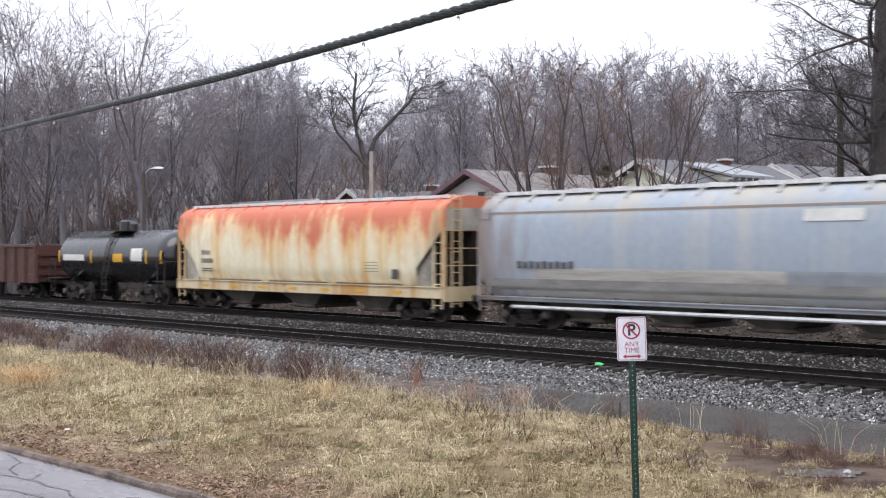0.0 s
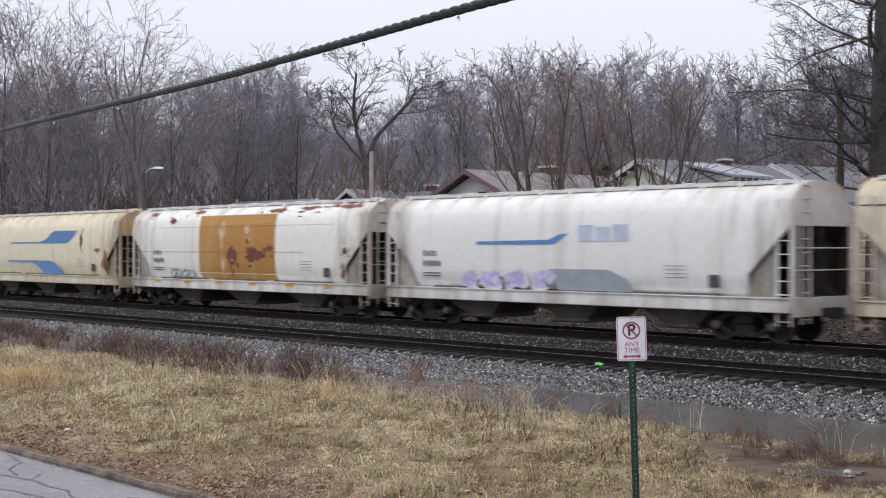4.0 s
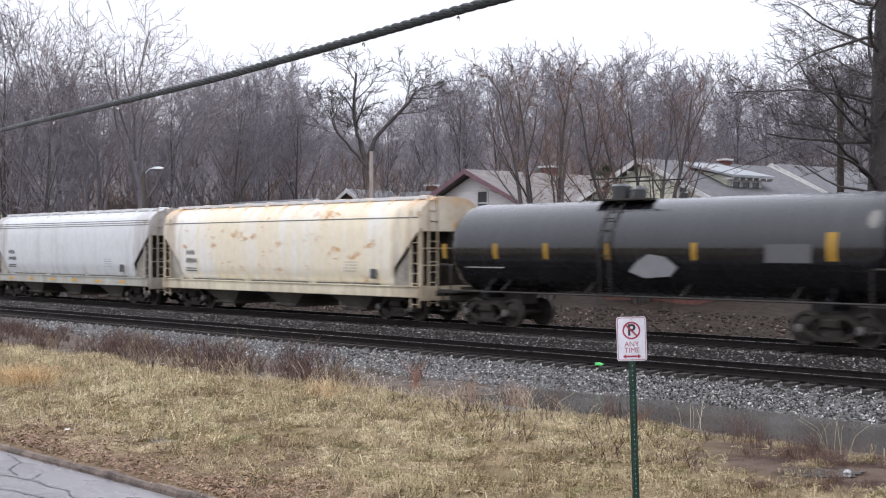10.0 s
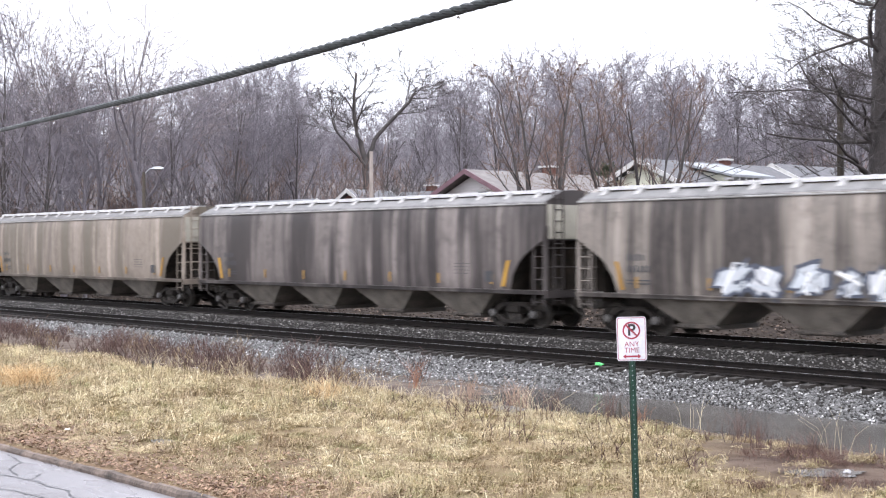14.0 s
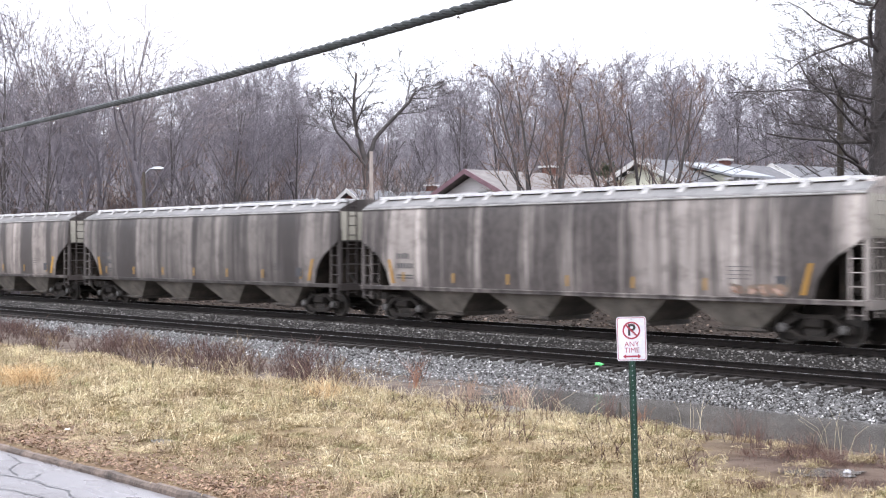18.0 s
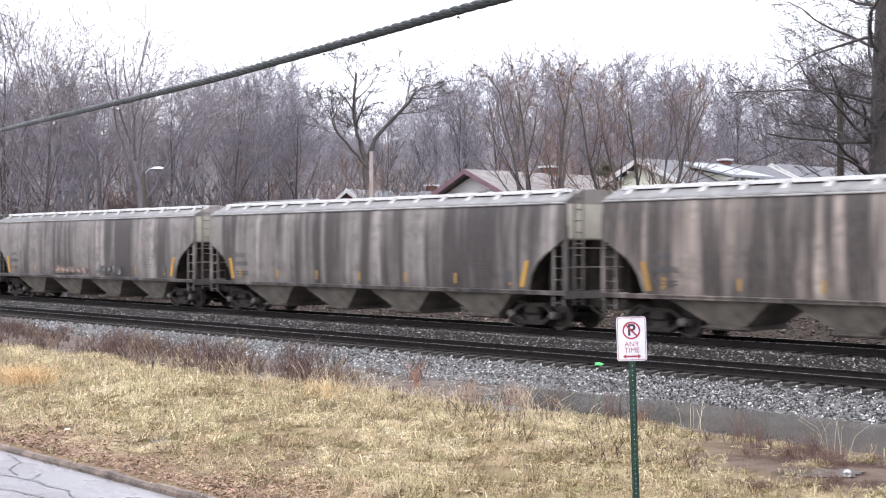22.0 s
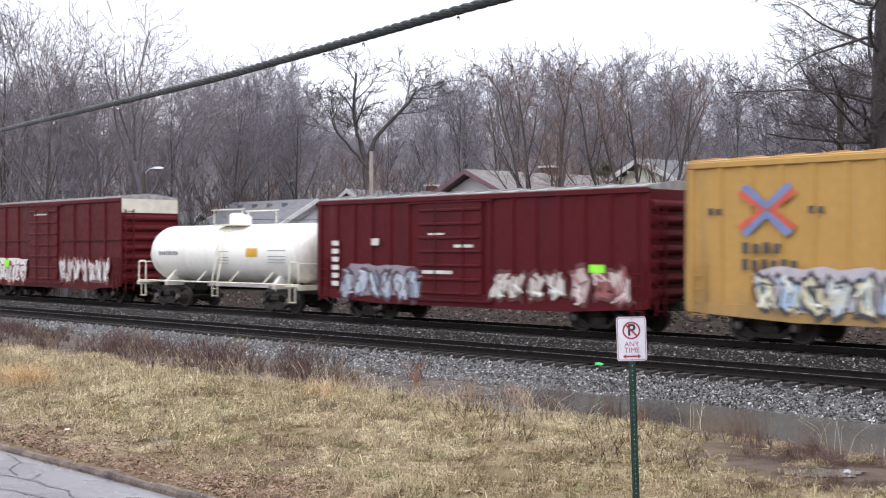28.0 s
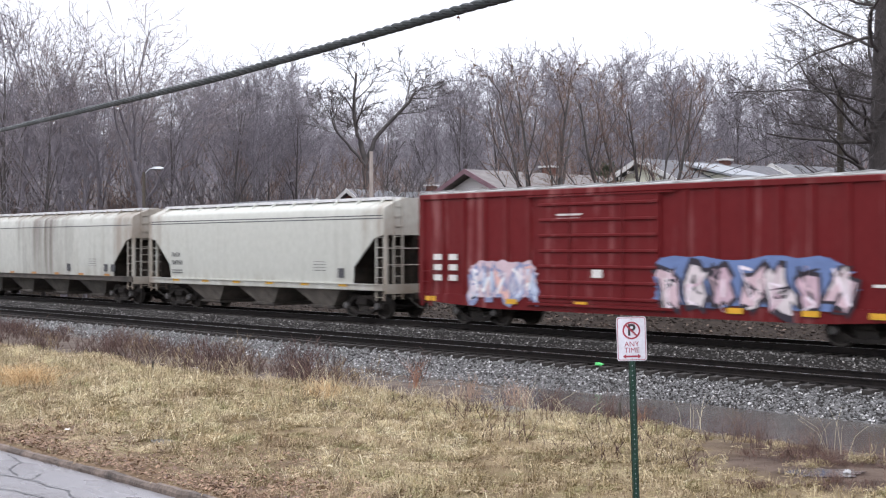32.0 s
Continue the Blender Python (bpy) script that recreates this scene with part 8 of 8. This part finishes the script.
    on_tank(c, 1.24, 2.38, 2.2, 3.0, 2.25, 2.6, M_YELLOW_MARK, "placard", "yellow warning placard")
    bars(c, "reporting_mark", glyph_bars(-4.6, 2.3, 8, 0.15, 0.18), -1.25, M_STENCIL, "dark stencilled marks")
    bars(c, "data_stencil", [(0.2, 0.9, 1.95 + 0.12 * i, 2.0 + 0.12 * i) for i in range(5)] + [(3.7, 4.9, 2.0 + 0.12 * i, 2.05 + 0.12 * i) for i in range(5)], -1.235, spray((0.35, 0.35, 0.35)), "small grey data stencils")
    place(c, 471.8, 484.0)
    c = boxcar("box_car", "dark maroon box car with sliding door and graffiti", 7.8, 4.45, P_MAROON_B, P_MAROON_B, [(-2.1, 1.0, P_MAROON_B)], 1.0, P_MAROON_B, roof_mat=M_EAVE)
    graffiti(c, -6.3, -2.0, 0.65, 2.0, -1.59, [(0.30, 0.34, 0.40), (0.42, 0.46, 0.52), (0.2, 0.24, 0.3)], (0.08, 0.05, 0.07), 23, 6, (0.26, 0.22, 0.26))
    graffiti(c, 1.4, 4.6, 0.8, 2.0, -1.59, [(0.55, 0.50, 0.46)], (0.10, 0.03, 0.03), 24, 4)
    graffiti(c, 4.8, 7.2, 0.7, 2.2, -1.59, [(0.50, 0.40, 0.38), (0.3, 0.10, 0.1)], (0.12, 0.04, 0.04), 25, 3)
    bars(c, "lime_patch", [(5.6, 6.2, 1.85, 2.1)], -1.612, M_LIME, "lime green tag")
    bars(c, "reporting_mark", [(-6.9, -6.5, 1.2 + 0.3 * i, 1.38 + 0.3 * i) for i in range(6)] + [(-4.6, -4.2, 2.7, 2.95), (-1.6, -0.8, 3.05, 3.12), (-1.9, -0.4, 1.72, 1.84), (-0.3, 0.6, 2.62, 2.72)], -1.605, M_WHITE_MARK, "white stencilled marks")
    place(c, 485.35, 500.94)

    c = boxcar("box_car", "tall yellow box car with black double doors", 9.44, 5.05, P_YELLOW, P_DOOR_BLACK, [(-2.4, 0.05, P_DOOR_BLACK), (0.07, 2.5, P_DOOR_BLACK)], 0.95, P_YELLOW, P_CROWN)
    graffiti(c, -7.2, -2.2, 0.68, 2.05, -1.592, [(0.60, 0.56, 0.40), (0.36, 0.47, 0.60), (0.60, 0.55, 0.38), (0.52, 0.55, 0.55)], (0.05, 0.05, 0.06), 27, 7, (0.46, 0.42, 0.46))
    graffiti(c, 2.55, 7.3, 0.62, 1.95, -1.592, [(0.08, 0.26, 0.07), (0.50, 0.60, 0.40), (0.14, 0.38, 0.12), (0.56, 0.6, 0.46)], (0.014, 0.03, 0.014), 28, 7, (0.34, 0.46, 0.2))
    for s in (-1, 1):
        shape_on_side(c, "chevron_logo", [(-6.85 + a, 3.62 + s * b) for a, b in ((0, 0.0), (0.8, 0.6), (0.6, 0.72), (0, 0.19), (-0.6, 0.72), (-0.8, 0.6))], -1.592, spray((0.16, 0.22, 0.42)), "blue chevron of a crossed-stripe logo")
        shape_on_side(c, "chevron_logo", [(-6.85 + s * a, 3.62 + b) for a, b in ((0.02, 0.0), (0.75, 0.56), (0.91, 0.44), (0.27, 0.0), (0.91, -0.44), (0.75, -0.56))], -1.593, spray((0.55, 0.10, 0.06)), "red chevron of a crossed-stripe logo")
    bars(c, "logo_panel", [(5.85, 8.45, 3.66, 4.22)], -1.592, M_BLACK, "black logo panel")
    for x in (6.0, 6.8, 7.6):
        shape_on_side(c, "logo_block", [(x, 3.75), (x + 0.5, 3.75), (x + 0.66, 4.14), (x + 0.1, 4.14)], -1.596, M_WHITE_MARK, "white slanted logo block")
    def words(text, size, x, z):
        cu = bpy.data.curves.new("lettering", "FONT")
        cu.body, cu.size, cu.align_x, cu.align_y = text, size, "CENTER", "CENTER"
        tmp = bpy.data.objects.new("lettering", cu)
        me = bpy.data.meshes.new_from_object(tmp)
        bpy.data.objects.remove(tmp)
        me.transform(pose(x, -1.592, z, 90, 0, 0))
        part("lettering", me, M_BLACK, c, "dark painted lettering")
    words("Railcar Pooling", 0.56, 7.0, 3.22)
    words("Experts", 0.56, 7.0, 2.66)
    bars(c, "lettering", glyph_bars(6.2, 1.98, 6, 0.2, 0.26), -1.592, M_STENCIL)
    bars(c, "reporting_mark", glyph_bars(-7.6, 2.45, 4, 0.24, 0.3) + glyph_bars(-7.6, 2.0, 6, 0.22, 0.3) + glyph_bars(-8.7, 3.5, 2, 0.2, 0.2) + glyph_bars(-5.6, 3.5, 2, 0.2, 0.2), -1.592, M_STENCIL, "dark stencilled marks")
    marks = [(-1.75, -0.5, 4.28, 4.32), (-1.85, -0.45, 4.18, 4.24), (-1.7, -0.6, 4.08, 4.13), (0.75, 1.75, 4.16, 4.2), (0.6, 0.85, 3.1, 3.25), (0.95, 1.2, 3.0, 3.08)]
    for x in (-2.05, 0.2):
        marks += [(x, x + 0.8, 2.66, 2.7), (x + 0.1, x + 0.9, 2.56, 2.6), (x + 1.25, x + 2.0, 2.66, 2.7), (x + 1.15, x + 1.9, 2.56, 2.6), (x + 0.6, x + 1.4, 2.36, 2.41), (x + 0.65, x + 1.3, 2.22, 2.26), (x + 0.75, x + 1.0, 1.9, 2.02), (x + 1.2, x + 1.35, 1.4, 1.7)]
    bars(c, "door_stencil", marks, -1.67, M_WHITE_MARK, "white stencils on the doors")
    place(c, 502.28, 521.16)

    c = hopper("covered_hopper_car", "off-white four-bay covered hopper with sooty middle streak", 9.94, "three", P_OFFWHITE, P_OFFWHITE, bays=4, tape=(spray((0.42, 0.20, 0.06)), 1.3, 7), stripes=1, edge_paint=M_GATE)
    for x in (-4.6, 3.6, 8.0):
        bars(c, "inspection_box", [(x, x + 0.38, 1.5, 1.85)], -1.585, M_STENCIL)
    place(c, 522.79, 542.67)
    # Off-white chutes take the darker grain-chute colour: belly shade put into colour.
    c = hopper("covered_hopper_car", "clean grey-white three-bay covered hopper", 8.1, "three", P_OFFWHITE_B, P_OFFWHITE_B, bays=3, tape=(M_YELLOW_MARK, 1.18, 6), stripes=2, chute=M_GRAIN_CHUTE)
    place(c, 544.22, 560.42)
    c = boxcar("box_car", "worn red box car with large pastel graffiti", 9.35, 4.5, P_RED, P_RED, [(-3.8, 0.9, P_RED)], 1.0, P_RED, roof_mat=M_EAVE)
    graffiti(c, -6.9, -3.8, 0.75, 2.15, -1.592, [(0.62, 0.55, 0.60), (0.48, 0.54, 0.66), (0.66, 0.40, 0.36)], (0.22, 0.25, 0.4), 29, 5, (0.55, 0.42, 0.46))
    graffiti(c, 0.7, 7.1, 0.68, 2.3, -1.592, [(0.58, 0.42, 0.46), (0.62, 0.55, 0.56), (0.52, 0.36, 0.42)], (0.02, 0.014, 0.025), 30, 7, (0.12, 0.18, 0.36))
    for x in (-9.0, -5.2, -2.3, 3.2, 5.5, 7.4):
        bars(c, "reflective_strip", [(x, x + 0.5, 0.8, 0.96)], -1.61, M_YELLOW_MARK)
    bars(c, "reporting_mark", [(-8.6 + i * 0.75, -8.2 + i * 0.75, 1.5 + 0.35 * j, 1.7 + 0.35 * j) for i in range(2) for j in range(3)] + [(-3.0, -2.0, 3.6, 3.66), (-3.0, -2.1, 3.48, 3.53), (-1.6, -1.2, 1.7, 1.95), (7.5, 8.2, 1.6, 1.68)], -1.605, M_WHITE_MARK, "white stencilled marks")
    place(c, 562.33, 581.03)


build_train()


def motions():
    """The train runs left, slowing slightly."""
    times = [0, 2, 4, 6, 8, 10, 12, 14, 16, 18, 20, 22, 24, 26, 28, 30, 32]
    for car, start in TRAIN:
        walk(car, [(t, pose(start - 622.75 * t / 32 + 28.19 * (t / 32) ** 2, 31.02, 0.0)) for t in times])


motions()
